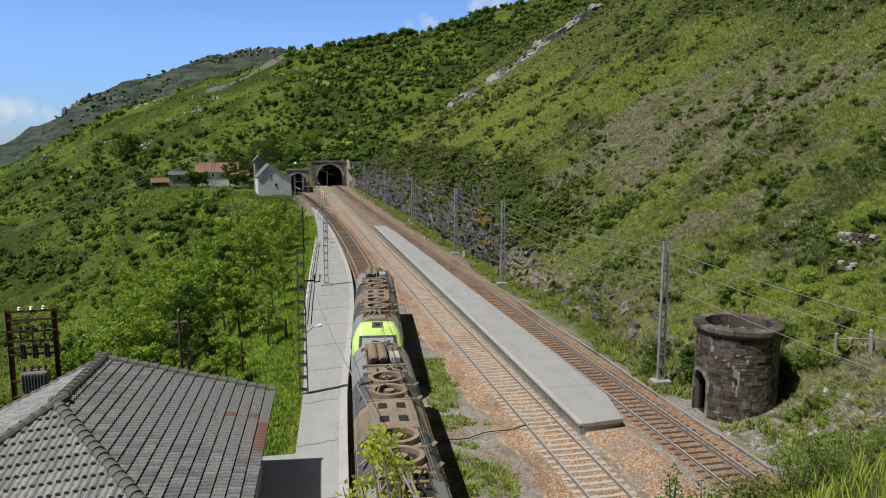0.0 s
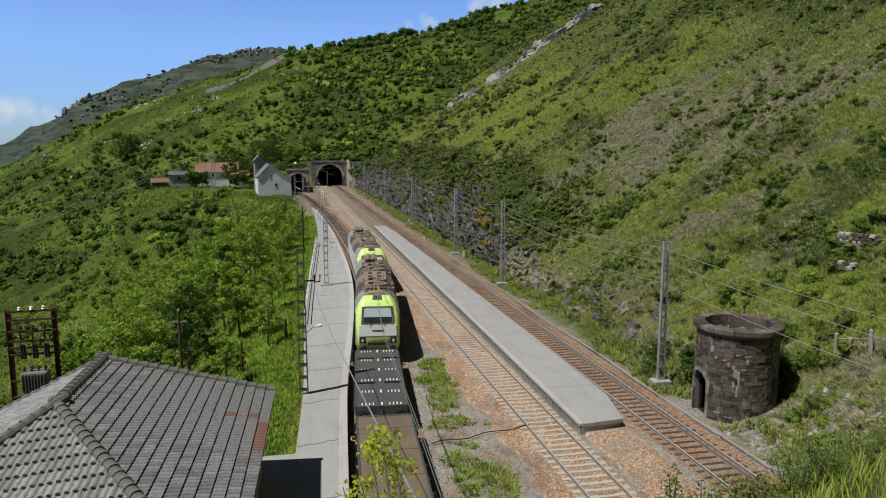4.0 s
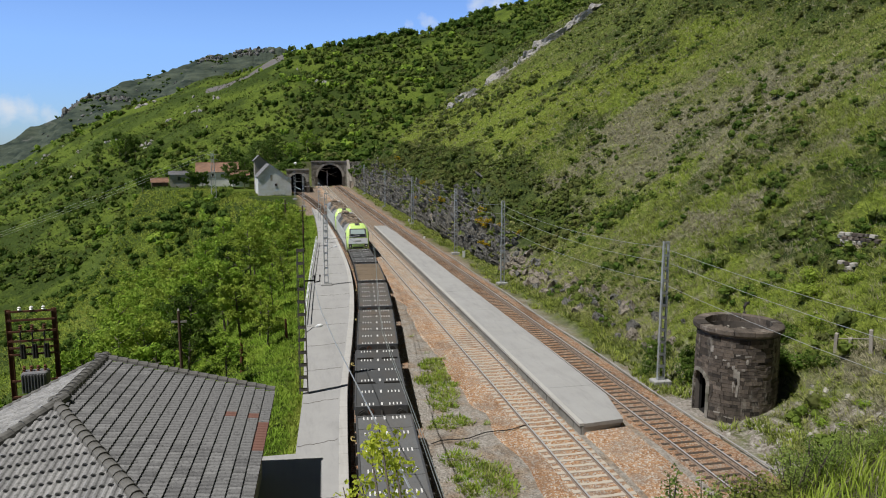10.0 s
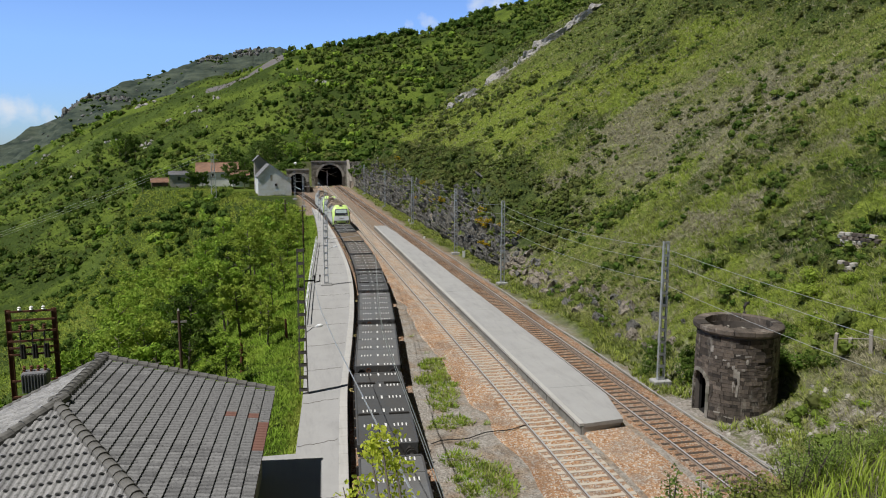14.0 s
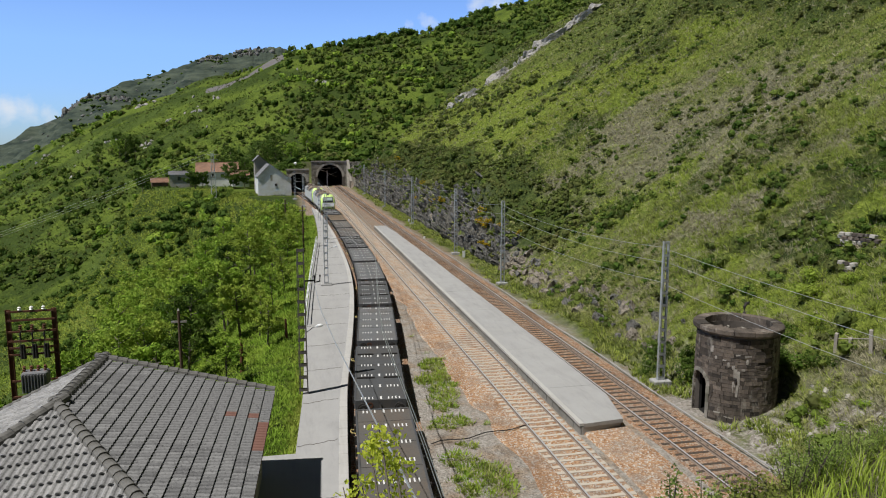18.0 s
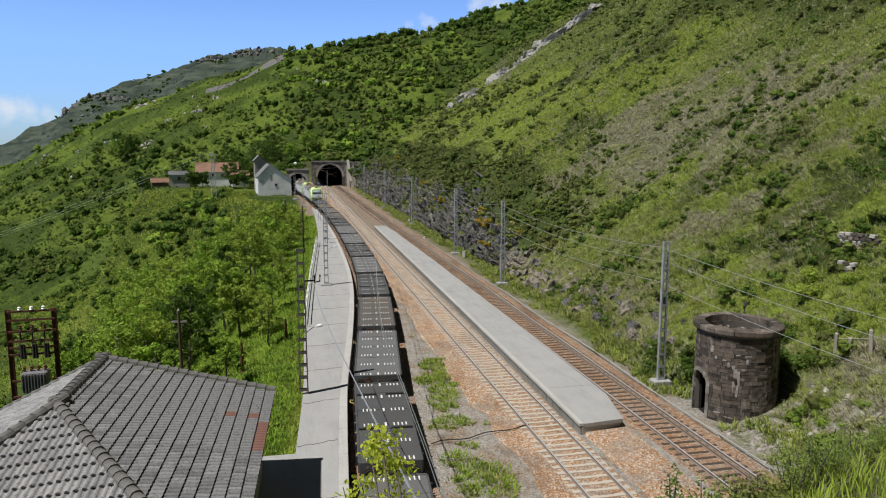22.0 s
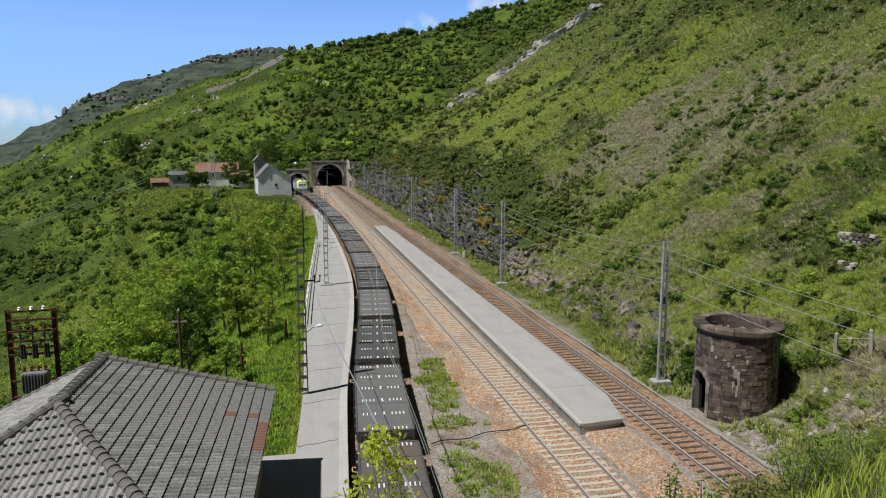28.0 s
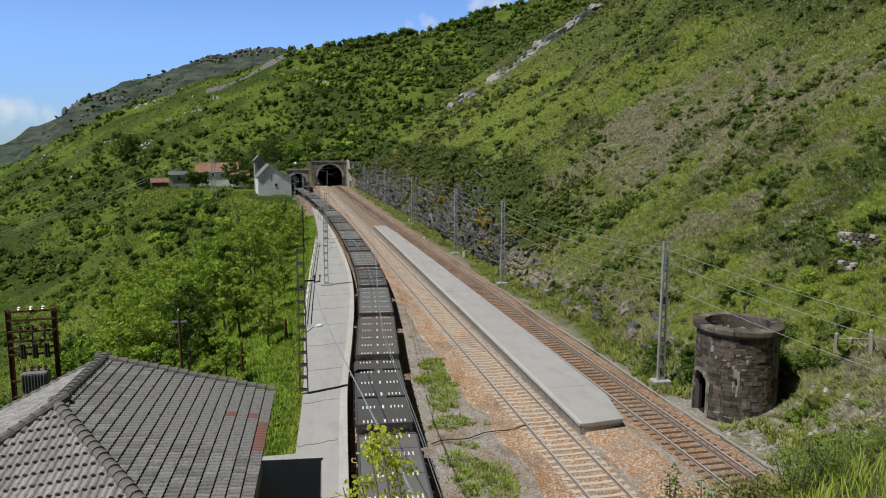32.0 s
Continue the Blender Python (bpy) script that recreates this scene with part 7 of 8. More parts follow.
def make_tree(x, y, h, spread, seed, leafmat, label, count, size, trunk=0.12):
    rng = np.random.RandomState(seed)
    rn = random.Random(seed)
    z = gz(x, y)
    t = thing("tree", label, "tree", pose(x, y, z - 0.2), group="trees on the bank")
    wood = Mesh()
    tips = []
    lean = (rn.uniform(-0.06, 0.06), rn.uniform(-0.06, 0.06))
    stem = [(lean[0] * q * h + 0.08 * math.sin(3 * q + seed), lean[1] * q * h, q * h * 0.88) for q in np.linspace(0, 1, 7)]
    wood.tube(stem, [trunk * (1 - 0.85 * q) for q in np.linspace(0, 1, 7)], 7)
    nl = 9 + int(h)
    single = math.hypot(x, y) < 75
    for k in range(nl):
        q = 0.28 + 0.66 * k / nl
        a = 2.4 * k + rn.uniform(-0.4, 0.4)
        p = Vector((lean[0] * q * h, lean[1] * q * h, q * h * 0.88))
        ln = spread * (1.15 - 0.75 * abs(q - 0.45)) * rn.uniform(0.6, 1.1)
        e = p + Vector((math.cos(a) * ln, math.sin(a) * ln, ln * rn.uniform(0.35, 0.8)))
        m = p.lerp(e, 0.5) + Vector((0, 0, -0.08 * ln))
        limb = (Mesh() if single else wood).tube([p, m, e], [trunk * 0.35, trunk * 0.22, 0.012], 5)
        if single:
            part("limb", limb, BARK, t)
        tips += [e, p.lerp(e, 0.6), m + Vector((rn.uniform(-0.5, 0.5), rn.uniform(-0.5, 0.5), rn.uniform(0, 0.6)))]
        tips += [e.lerp(p, rn.uniform(0.1, 0.5)) + Vector((rn.uniform(-0.2, 0.2), rn.uniform(-0.2, 0.2), rn.uniform(-0.1, 0.25))) * spread for _ in range(2)]
    tips.append(Vector((lean[0] * h, lean[1] * h, h * 0.93)))
    part("trunk", wood, BARK, t)
    rad = np.array([[spread * rn.uniform(0.15, 0.30)] * 2 + [spread * rn.uniform(0.10, 0.20)] for _ in tips])
    pts = leaves([tuple(p) for p in tips], rad, max(8, count // len(tips)), size, rng, 0.55, tri=True, loose=0.5)
    part("crown", quads("crown", [pts, cores([tuple(p) for p in tips], rad, rng, 0.34)], leafmat), None, t)
    return t


trees = random.Random(11)
GROVE = []
# young ash trees on the bank below the platform
for k in range(400):
    y = trees.uniform(44, 150)
    x = float(LEFT(y)) - trees.uniform(4.5, 9 + 0.22 * (y - 30))
    if all((x - a) ** 2 + (y - b) ** 2 > (3.0 + 0.021 * y) ** 2 for a, b in GROVE) and len(GROVE) < 50:
        GROVE.append((x, y))
for k, (x, y) in enumerate(GROVE):
    far = y > 85
    h = trees.uniform(5.0, 8.8) * (1.0 if x > float(LEFT(y)) - 12 else 1.15)
    kind = LEAF if trees.random() < 0.6 else LEAF_DARK if trees.random() < 0.12 else LEAF_NEW
    make_tree(x, y, h, h * trees.uniform(0.24, 0.34), 100 + k, kind, {LEAF: "young ash tree with fresh green leaves", LEAF_DARK: "dark green broad-leaved tree", LEAF_NEW: "young tree with yellow-green leaves"}[kind],
              4400 if not far else 1700, 0.20 if not far else 0.33)
# slim young trees close to the platform
for k in range(15):
    y = 47 + 6.6 * k + trees.uniform(-2, 2)
    x = float(LEFT(y)) - trees.uniform(1.8, 4.6)
    h = trees.uniform(3.6, 5.6)
    make_tree(x, y, h, h * trees.uniform(0.22, 0.3), 400 + k, LEAF_NEW if k % 3 else LEAF, "slim young tree with thin light foliage by the platform", 1500 if y < 90 else 800, 0.17 if y < 90 else 0.26, 0.07)
# darker trees lower down the bank
for k in range(10):
    y = 46 + 8.0 * k
    x = float(LEFT(y)) - 21 - trees.uniform(0, 10)
    make_tree(x, y, trees.uniform(5, 8), trees.uniform(1.7, 2.5), 200 + k, LEAF_DARK if k % 3 else LEAF, "dark green tree low on the bank" if k % 3 else "green tree low on the bank", 1400, 0.36)
# trees round the farm and the houses
for k, (x, y, h, dark) in enumerate(((-18.5, 251, 8.5, 1), (-27.5, 253, 5.5, 1), (-31, 250, 6, 1), (-29.5, 250, 4.5, 1), (-13.8, 249, 6.0, 1), (-17, 247, 5, 1), (-46, 252, 6, 1), (-50, 256, 5, 0), (-33, 285, 13, 0), (-20, 290, 15, 1), (-10, 285, 14, 1), (-45, 290, 12, 0),
                                     (-78, 388, 15, 1), (-82, 394, 13, 0), (-74, 391, 12, 1), (-89, 381, 17, 1), (2, 285, 8, 0), (-4, 280, 9, 1), (-26, 292, 12, 1), (-15, 278, 10, 1), (-38, 280, 9, 1), (-4, 296, 12, 1), (8, 292, 10, 0), (-52, 300, 9, 1), (-63, 335, 7, 1))):
    make_tree(x, y, h, h * (0.2 if k == 15 else 0.36), 300 + k, LEAF_DARK if dark else LEAF, "dark bushy tree beside the farm" if dark else "green broad-leaved tree above the farm", 1300, 0.5, 0.16)


def scatter(name, spots, sizes, mat, per, leaf_size, seed, label, category, flat=0.7, shell=0.35, lumps=3, solid=True):
    """Many shrubs far off, joined: each one a few lumps of leaves."""
    rng = np.random.RandomState(seed)
    spots = np.asarray(spots, float)
    sizes = np.asarray(sizes, float)
    z = height(spots[:, 0], spots[:, 1])
    at = np.repeat(np.stack([spots[:, 0], spots[:, 1], z + sizes * 0.34], -1), lumps, axis=0)
    ss = np.repeat(sizes, lumps)
    at += rng.uniform(-1, 1, size=at.shape) * ss[:, None] * np.array([0.42, 0.42, 0.16])
    rad = np.stack([ss * 0.42, ss * 0.42, ss * 0.42 * flat], -1)
    n = max(1, per // lumps)
    pts = leaves(at, rad, n, ss * leaf_size, rng, max(shell, 0.6), tri=True)
    tagged(new(name, quads(name, [pts, cores(at, rad, rng, 0.78 if per < 150 else 0.4)] if solid else pts, mat)), label, category, kind="stuff")


sc = np.random.RandomState(21)


def pick(n, x0, x1, y0, y1, keep):
    x, y = sc.uniform(x0, x1, n), sc.uniform(y0, y1, n)
    ok = keep(x, y)
    return np.stack([x[ok], y[ok]], -1)


# woodland and scrub on the mountain flank behind the tunnels
no_farm = lambda x, y: ~((np.abs(x + 28) < 21) & (np.abs(y - 262) < 14))
bare = lambda x, y: np.maximum(cover_of(x, y)[3] * 3, cover_of(x, y)[2])
flankside = pick(9500, -260, 230, 268, 560, lambda x, y: (fbm(x, y, 55, 3) + 0.6 * field(x, y, 13) + np.where(x > -5, 0.55, -0.1) + 0.9 * np.exp(-((x + 32) / 34) ** 2 - ((y - 350) / 70) ** 2) - 0.9 * bare(x, y) > -0.15) & no_farm(x, y))
bulk = sc.gamma(3.0, 0.85, len(flankside)).clip(0.8, 5.5) * np.where(flankside[:, 0] > 0, 1.0, 0.8)
scatter("scrub", flankside[::4], bulk[::4], LEAF_DARK, 20, 0.29, 1, "dark green scrub on the mountain flank", "scrub", 1.05, lumps=2)
scatter("scrub", np.concatenate([flankside[1::4], flankside[3::4]]), np.concatenate([bulk[1::4], bulk[3::4]]), LEAF_MID, 20, 0.29, 21, "green scrub on the mountain flank", "scrub", 1.05, lumps=2)
scatter("scrub", flankside[2::4], bulk[2::4] * 0.8, HEATH, 20, 0.29, 25, "olive scrub on the mountain flank", "scrub", 0.95, lumps=2)
flank2 = pick(1500, -260, 230, 268, 560, lambda x, y: (fbm(x + 90, y, 40, 3) > 0.1) & (bare(x, y) < 0.8) & no_farm(x, y))
scatter("scrub", flank2, sc.gamma(3.0, 0.85, len(flank2)).clip(0.9, 5.0), LEAF, 36, 0.24, 2, "fresh green bushes on the mountain flank", "scrub", 1.1)
crestline = pick(420, 40, 140, 480, 512, lambda x, y: field(x, y, 14) > -0.1)
scatter("far_trees", crestline, sc.uniform(3.0, 7.0, len(crestline)), LEAF_DARK, 60, 0.20, 3, "row of dark trees along the ridge", "trees", 0.9)
# bushes on the meadow slope across the valley
open_meadow = lambda x, y: (x < LEFT(y) - 30) & ~((np.abs(x + 28) < 22) & (np.abs(y - 262) < 20))
meadow = pick(900, -230, -22, 90, 470, lambda x, y: (field(x, y, 12) + 0.5 * field(x, y, 60) > 0.25) & open_meadow(x, y))
scatter("bushes", meadow, sc.gamma(4.0, 0.7, len(meadow)).clip(0.9, 5.0), LEAF_DARK, 110, 0.17, 4, "dark round bushes scattered over the meadow", "bushes", 0.95)
meadow2 = pick(800, -230, -22, 90, 470, lambda x, y: (field(x + 40, y, 16) > 0.3) & open_meadow(x, y))
scatter("bushes", meadow2, sc.uniform(0.9, 2.8, len(meadow2)), LEAF_MID, 70, 0.19, 5, "green bushes on the meadow", "bushes", 0.9)
meadow3 = pick(4200, -230, -22, 90, 470, lambda x, y: (fbm(x, y, 30, 3) > 0.05) & open_meadow(x, y))
scatter("bushes", meadow3, sc.uniform(0.3, 0.9, len(meadow3)), HEATH, 10, 0.36, 26, "low tufty growth on the meadow", "bushes", 0.7, lumps=1)
lowbank = pick(900, -104, -8, 60, 225, lambda x, y: (x < LEFT(y) - 9) & (x > LEFT(y) - 27 - 9 * field(x, y, 20)) & (fbm(x, y, 14, 2) > -0.35))
low_dark = np.arange(len(lowbank)) % 3 > 0
scatter("bank_scrub", lowbank[~low_dark], sc.uniform(1.4, 3.8, int((~low_dark).sum())), LEAF, 110, 0.16, 17, "fresh green scrub low on the bank", "scrub", 1.0)
scatter("bank_scrub", lowbank[low_dark], sc.uniform(1.4, 3.8, int(low_dark.sum())), LEAF_DARK, 90, 0.17, 18, "dark green scrub low on the bank", "scrub", 1.0)
yard = pick(520, -85, -3, 180, 249, lambda x, y: (field(x, y, 9) > 0.0) & (x < LEFT(y) - 3) & ~((x > -19) & (y > 224)))
scatter("bushes", yard, sc.uniform(0.8, 2.6, len(yard)), LEAF_DARK, 70, 0.18, 19, "green bushes on the grass before the houses", "bushes", 0.85)
flanklow = pick(4200, -240, 60, 268, 520, lambda x, y: (field(x + 31, y, 17) > -0.2) & ~((np.abs(x + 28) < 20) & (np.abs(y - 262) < 14)))
scatter("scrub", flanklow, sc.uniform(0.6, 1.7, len(flanklow)), HEATH, 10, 0.34, 20, "low olive scrub on the mountain flank", "scrub", 0.7, lumps=1)
distant = pick(1200, -640, 100, 1150, 1556, lambda x, y: fbm(x, y, 120, 3) > 0.05)
scatter("far_scrub", distant, sc.uniform(3, 8, len(distant)), LEAF_DARK, 24, 0.24, 6, "dark scrub on the distant mountain", "scrub")
mouths = pick(420, -14, 36, 231, 300, lambda x, y: (height(x, y) > 3.5) & ((x < -1) | (x > 7) | (y > 233)) & ((x < 8.5) | (x > 21.5) | (y > 266.5)))
scatter("bushes", mouths, sc.uniform(1.0, 2.6, len(mouths)), LEAF_DARK, 70, 0.19, 16, "dark bushes over the tunnel mouths", "bushes", 0.85)
# scrub and gorse over the cutting and on the near slope
cut1 = pick(2000, 23, 62, 70, 268, lambda x, y: (x - RIGHT(y) > 2.0 + 2.8 * (field(x, y, 10) > -0.3)) & (fbm(x, y, 18, 3) + 0.012 * (y - 150) - 0.02 * (x - RIGHT(y)) > -0.15))
scatter("heath", cut1, sc.gamma(3.0, 0.33, len(cut1)).clip(0.4, 2.0), HEATH_DARK, 30, 0.26, 7, "dark heath and brambles over the rock cutting", "heath", 1.0)
cut2 = pick(1300, 23, 130, 18, 262, lambda x, y: (x - RIGHT(y) > 1.5) & (fbm(x + 9, y + 70, 14, 3) + 0.006 * (60 - y) > 0.25) & (np.hypot(x - 23.5, y - 34.6) > 4.2))
scatter("heath", cut2, sc.uniform(0.5, 1.5, len(cut2)), LEAF_MID, 42, 0.20, 8, "low dark shrubs on the grassy slope", "shrubs")
dots = pick(1600, 24, 125, 25, 260, lambda x, y: (x - RIGHT(y) > 4) & (np.hypot(x - 23.5, y - 34.6) > 4.2) & (fbm(x, y, 24, 3) > 0.1))
scatter("heath", dots, sc.uniform(0.3, 0.8, len(dots)) * (0.7 + dots[:, 1] / 300), HEATH, 20, 0.28, 12, "small dark shrubs dotted over the slope", "shrubs", lumps=2)
brow = pick(12500, 24, 45, 76, 230, lambda x, y: (x - RIGHT(y) > 4.2 + 1.5 * field(x, y, 8)) & (x - RIGHT(y) < 12.5 + 4 * field(x, y, 11) + 2.5 * smoothstep(110, 170, y)))
scatter("heath", brow, sc.gamma(3.0, 0.2, len(brow)).clip(0.25, 1.2), HEATH_DARK, 12, 0.34, 13, "dense dark heath above the rock cutting", "heath", 1.0, lumps=1)
face = pick(3400, 22.5, 30, 84, 262, lambda x, y: (x - RIGHT(y) > 1.2) & (x - RIGHT(y) < 6.5) & (fbm(x, y, 6, 2) > 0.05))
scatter("heath", face[::2], sc.uniform(0.35, 1.0, len(face[::2])), HEATH, 30, 0.24, 22, "olive heath on the ledges of the rock face", "heath", lumps=2)
scatter("heath", face[1::2], sc.uniform(0.3, 0.8, len(face[1::2])), SWARD, 30, 0.26, 23, "pale dry grass on the ledges of the rock face", "heath", lumps=2)
brow2 = pick(900, 24, 45, 76, 230, lambda x, y: (x - RIGHT(y) > 3.5) & (x - RIGHT(y) < 12.5))
scatter("heath", brow2, sc.uniform(0.4, 1.1, len(brow2)), LEAF_MID, 40, 0.2, 15, "green brambles in the heath", "shrubs")
topheath = pick(9000, 55, 150, 60, 262, lambda x, y: cover_of(x, y)[1] > 0.25 + 0.6 * sc.rand(len(x)))
scatter("heath", topheath, sc.gamma(3.0, 0.3, len(topheath)).clip(0.3, 2.0), HEATH, 14, 0.3, 14, "dark heath high on the slope", "heath", 0.8, lumps=1)
# shrubs that make the near slope uneven
tower_free = lambda x, y: np.hypot(x - 23.95, y - 34.6) > 3.0
tus = pick(26000, 23.5, 80, 24, 150, lambda x, y: (x - RIGHT(y) > 1.2) & tower_free(x, y) & ~heathzone(x, y) & (fbm(x, y, 4, 3) + 0.35 * cover_of(x, y)[0] > 0.05 + 0.6 * sc.rand(len(x))) & (sc.rand(len(x)) < 70.0 / (35 + np.hypot(x, y))))
scatter("shrubs", tus[::4], sc.gamma(3.0, 0.16, len(tus[::4])).clip(0.2, 1.3), LEAF_DARK, 26, 0.24, 43, "dark green brambles on the near slope", "shrubs", 0.95, 0.3, 2)
scatter("shrubs", tus[1::4], sc.gamma(3.0, 0.15, len(tus[1::4])).clip(0.2, 1.1), LEAF_MID, 26, 0.24, 47, "low green brambles on the near slope", "shrubs", 0.95, 0.3, 2)
scatter("shrubs", tus[2::4], sc.gamma(3.0, 0.16, len(tus[2::4])).clip(0.2, 1.3), HEATH, 26, 0.24, 44, "brown-green heather on the near slope", "shrubs", 0.95, 0.3, 2)
tus2 = pick(9000, 23.5, 62, 27, 74, lambda x, y: (x - RIGHT(y) > 1.0) & (np.hypot(x - 29.6, y - 32.0) > 3.2) & tower_free(x, y) & (fbm(x + 20, y, 5, 3) + 0.5 * field(x, y, 1.6) > 0.15 + 0.5 * sc.rand(len(x))))
for k, (mat, word) in enumerate(((LEAF_DARK, "dark green"), (HEATH, "olive"), (LEAF_MID, "green"))):
    scatter("shrubs", tus2[k::4], sc.gamma(3.0, 0.17, len(tus2[k::4])).clip(0.2, 1.3), mat, 44, 0.21, 80 + k, word + " low shrubs and rough growth on the near slope", "shrubs", 1.0, 0.3, 2)
over = np.array([(45.1, 49.6), (44.2, 49.0), (43.3, 49.8), (42.2, 44.8), (43.5, 46.4), (44.6, 47.5), (41.6, 46.0), (42.4, 48.0), (45.6, 51.5), (46.2, 50.2), (41.0, 44.0)])
scatter("brambles", over, sc.uniform(0.6, 1.3, len(over)), LEAF_DARK, 160, 0.14, 49, "dark brambles overhanging a bank on the slope", "brambles", 0.8)
lee = np.array([(26.6, 36.2), (27.4, 34.9), (28.3, 36.8), (27.2, 38.3), (29.4, 38.0), (28.6, 33.6), (25.2, 38.6), (24.0, 38.9), (22.6, 41.6), (23.6, 43.0), (24.6, 41.2)])
scatter("brambles", lee, sc.uniform(1.1, 2.0, len(lee)), LEAF_DARK, 700, 0.085, 45, "dark brambles behind the tower", "brambles", 0.9)
lit = np.array([(32.0, 39.5), (33.2, 40.6), (31.2, 37.3), (26.2, 31.4), (26.6, 30.6), (34.2, 38.4)])
scatter("brambles", lit, np.array([1.5, 1.2, 0.9, 0.7, 0.6, 1.0]), LEAF_NEW, 600, 0.10, 46, "bright yellow-green brambles on the slope", "brambles", 0.9)


def make_gorse(x, y, s, seed):
    """One flowering gorse bush: a woody stem under a dense cushion of yellow flowers and green spines."""
    rng = np.random.RandomState(seed)
    t = thing("gorse_bush", "bright yellow flowering gorse bush over the rocks", "gorse", pose(x, y, gz(x, y) - 0.1), group="gorse bushes")
    tips = [(rng.uniform(-0.4, 0.4) * s, rng.uniform(-0.4, 0.4) * s, rng.uniform(0.4, 0.9) * s) for k in range(6)]
    part("stem", Mesh().tube([(0, 0, 0), (0.03, 0.02, 0.3 * s), (0, 0, 0.6 * s)], [0.05, 0.04, 0.015], 6), BARK, t)
    tagged(part("flowers", quads("flowers", leaves(tips, [[0.34 * s, 0.34 * s, 0.26 * s]] * 6, 60, 0.15, rng, 0.4), GORSE), None, t), kind="stuff")
    tagged(part("spines", quads("spines", leaves(tips, [[0.36 * s, 0.36 * s, 0.34 * s]] * 6, 60, 0.15, rng, 0.1), HEATH), None, t), kind="stuff")


for k, (x, y, s) in enumerate(((25.7, 96.6, 1.3), (26.2, 94.4, 1.5), (26.6, 97.8, 1.2), (25.2, 93.2, 0.9), (27.2, 91.5, 1.0), (25.4, 90.8, 0.9), (27.4, 128, 1.4), (26.2, 132, 1.0), (27.8, 150, 1.6), (26.8, 152, 1.0),
                               (27.5, 176, 1.5), (28.6, 190, 1.7), (26.4, 163, 1.1), (28.2, 86.0, 0.8))):
    make_gorse(x, y, s, 500 + k)


def tufts(name, spots, h, mat, blades, seed, label, category, wide=0.10, spread=0.5):
    """Tussocks of grass: narrow upright blades that lean outwards."""
    rng = np.random.RandomState(seed)
    spots, h = np.asarray(spots, float), np.asarray(h, float)
    x, y = spots[:, 0], spots[:, 1]
    z = height(x, y)
    nrm = np.stack([z - height(x + 0.6, y), z - height(x, y + 0.6), np.full(len(x), 0.6)], -1)
    nrm /= np.linalg.norm(nrm, axis=1)[:, None]
    nrm[(nrm[:, 2] < 0.5)] = (0.0, 0.0, 1.0)
    nrm = np.repeat(nrm, blades, axis=0)
    p = np.repeat(np.stack([x, y, z - 0.02], -1), blades, axis=0)
    hh = np.repeat(h, blades)
    n = len(p)
    d = rng.normal(size=(n, 3))
    out = d - nrm * (d * nrm).sum(1)[:, None]
    out /= np.linalg.norm(out, axis=1)[:, None]
    side = np.cross(nrm, out)
    base = p + out * (hh * spread * rng.rand(n))[:, None]
    tip = base + out * (hh * rng.uniform(0.15, 0.9, n))[:, None] + nrm * (hh * rng.uniform(0.35, 1.0, n))[:, None]
    w = (hh * wide * rng.uniform(0.6, 1.4, n))[:, None]
    tagged(new(name, quads(name, np.stack([base - side * w, base + side * w, tip], 1), mat)), label, category, kind="stuff")


def right_slope(n, y0, y1, reach, power, keep):
    y = y0 + (y1 - y0) * sc.rand(n) ** power
    x = RIGHT(y) + 0.6 + reach * sc.rand(n) ** power
    ok = keep(x, y) & (np.hypot(x - 23.95, y - 34.6) > 2.6)
    return np.stack([x[ok], y[ok]], -1)


# the sward of the slope: many tufts, their kind by what grows there
def sward(n, y0, y1, reach, power, low, high, blades, seed, wide, label):
    p = right_slope(n, y0, y1, reach, power, lambda x, y: ~heathzone(x, y))
    dry, heath, lush, _ = cover_of(p[:, 0], p[:, 1])
    r = sc.rand(len(p))
    big = sc.uniform(low, high, len(p)) * (0.6 + np.hypot(p[:, 0], p[:, 1]) / 220)
    straw = r < 0.68 * dry + 0.12
    dark = ~straw & (sc.rand(len(p)) < 0.8 * heath + 0.14)
    new_leaf = ~straw & ~dark & (sc.rand(len(p)) < 0.75 * lush)
    rest = ~straw & ~dark & ~new_leaf
    for pick_, mat, kind, word in ((straw, STRAW, "dry_grass", "pale dry"), (dark, HEATH, "heath", "dark heathy"), (new_leaf, BLADE, "grass", "bright yellow-green"), (rest, SWARD, "grass", "mixed green")):
        tufts(kind, p[pick_], big[pick_], mat, blades, seed, word + " " + label, "grass", wide, 0.6)
        seed += 1


sward(15000, 22, 66, 26, 1.0, 0.22, 0.62, 12, 51, 0.055, "tussocks on the near slope")
sward(40000, 50, 130, 50, 1.1, 0.2, 0.48, 6, 61, 0.105, "grass on the slope")
sward(42000, 90, 262, 100, 1.1, 0.2, 0.48, 4, 71, 0.15, "grass high on the slope")
# the strip beside the platform and the bank
ly = sc.uniform(24, 150, 22000)
lx = LEFT(ly) + 0.9 - 9.5 * sc.rand(22000) ** 1.3
ok = lx < BACK1(ly) - 0.1
ok &= ~((ly < 33) & (lx < -0.5))
g3 = np.stack([lx[ok], ly[ok]], -1)
tufts("grass", g3, sc.uniform(0.15, 0.42, len(g3)) * (0.8 + g3[:, 1] / 160), LEAF, 7, 33, "bright green grass on the bank beside the platform", "grass")
my = sc.uniform(85, 480, 16000)
mx = LEFT(my) - 5 - 230 * sc.rand(16000)
g4 = np.stack([mx, my], -1)
tufts("grass", g4, sc.uniform(0.5, 1.3, len(g4)), MEADOW, 3, 34, "meadow grass across the valley", "grass", 0.22, 0.8)
hy = sc.uniform(140, 250, 15000)
hx = LEFT(hy) - 1.0 - 72 * sc.rand(15000) ** 1.15
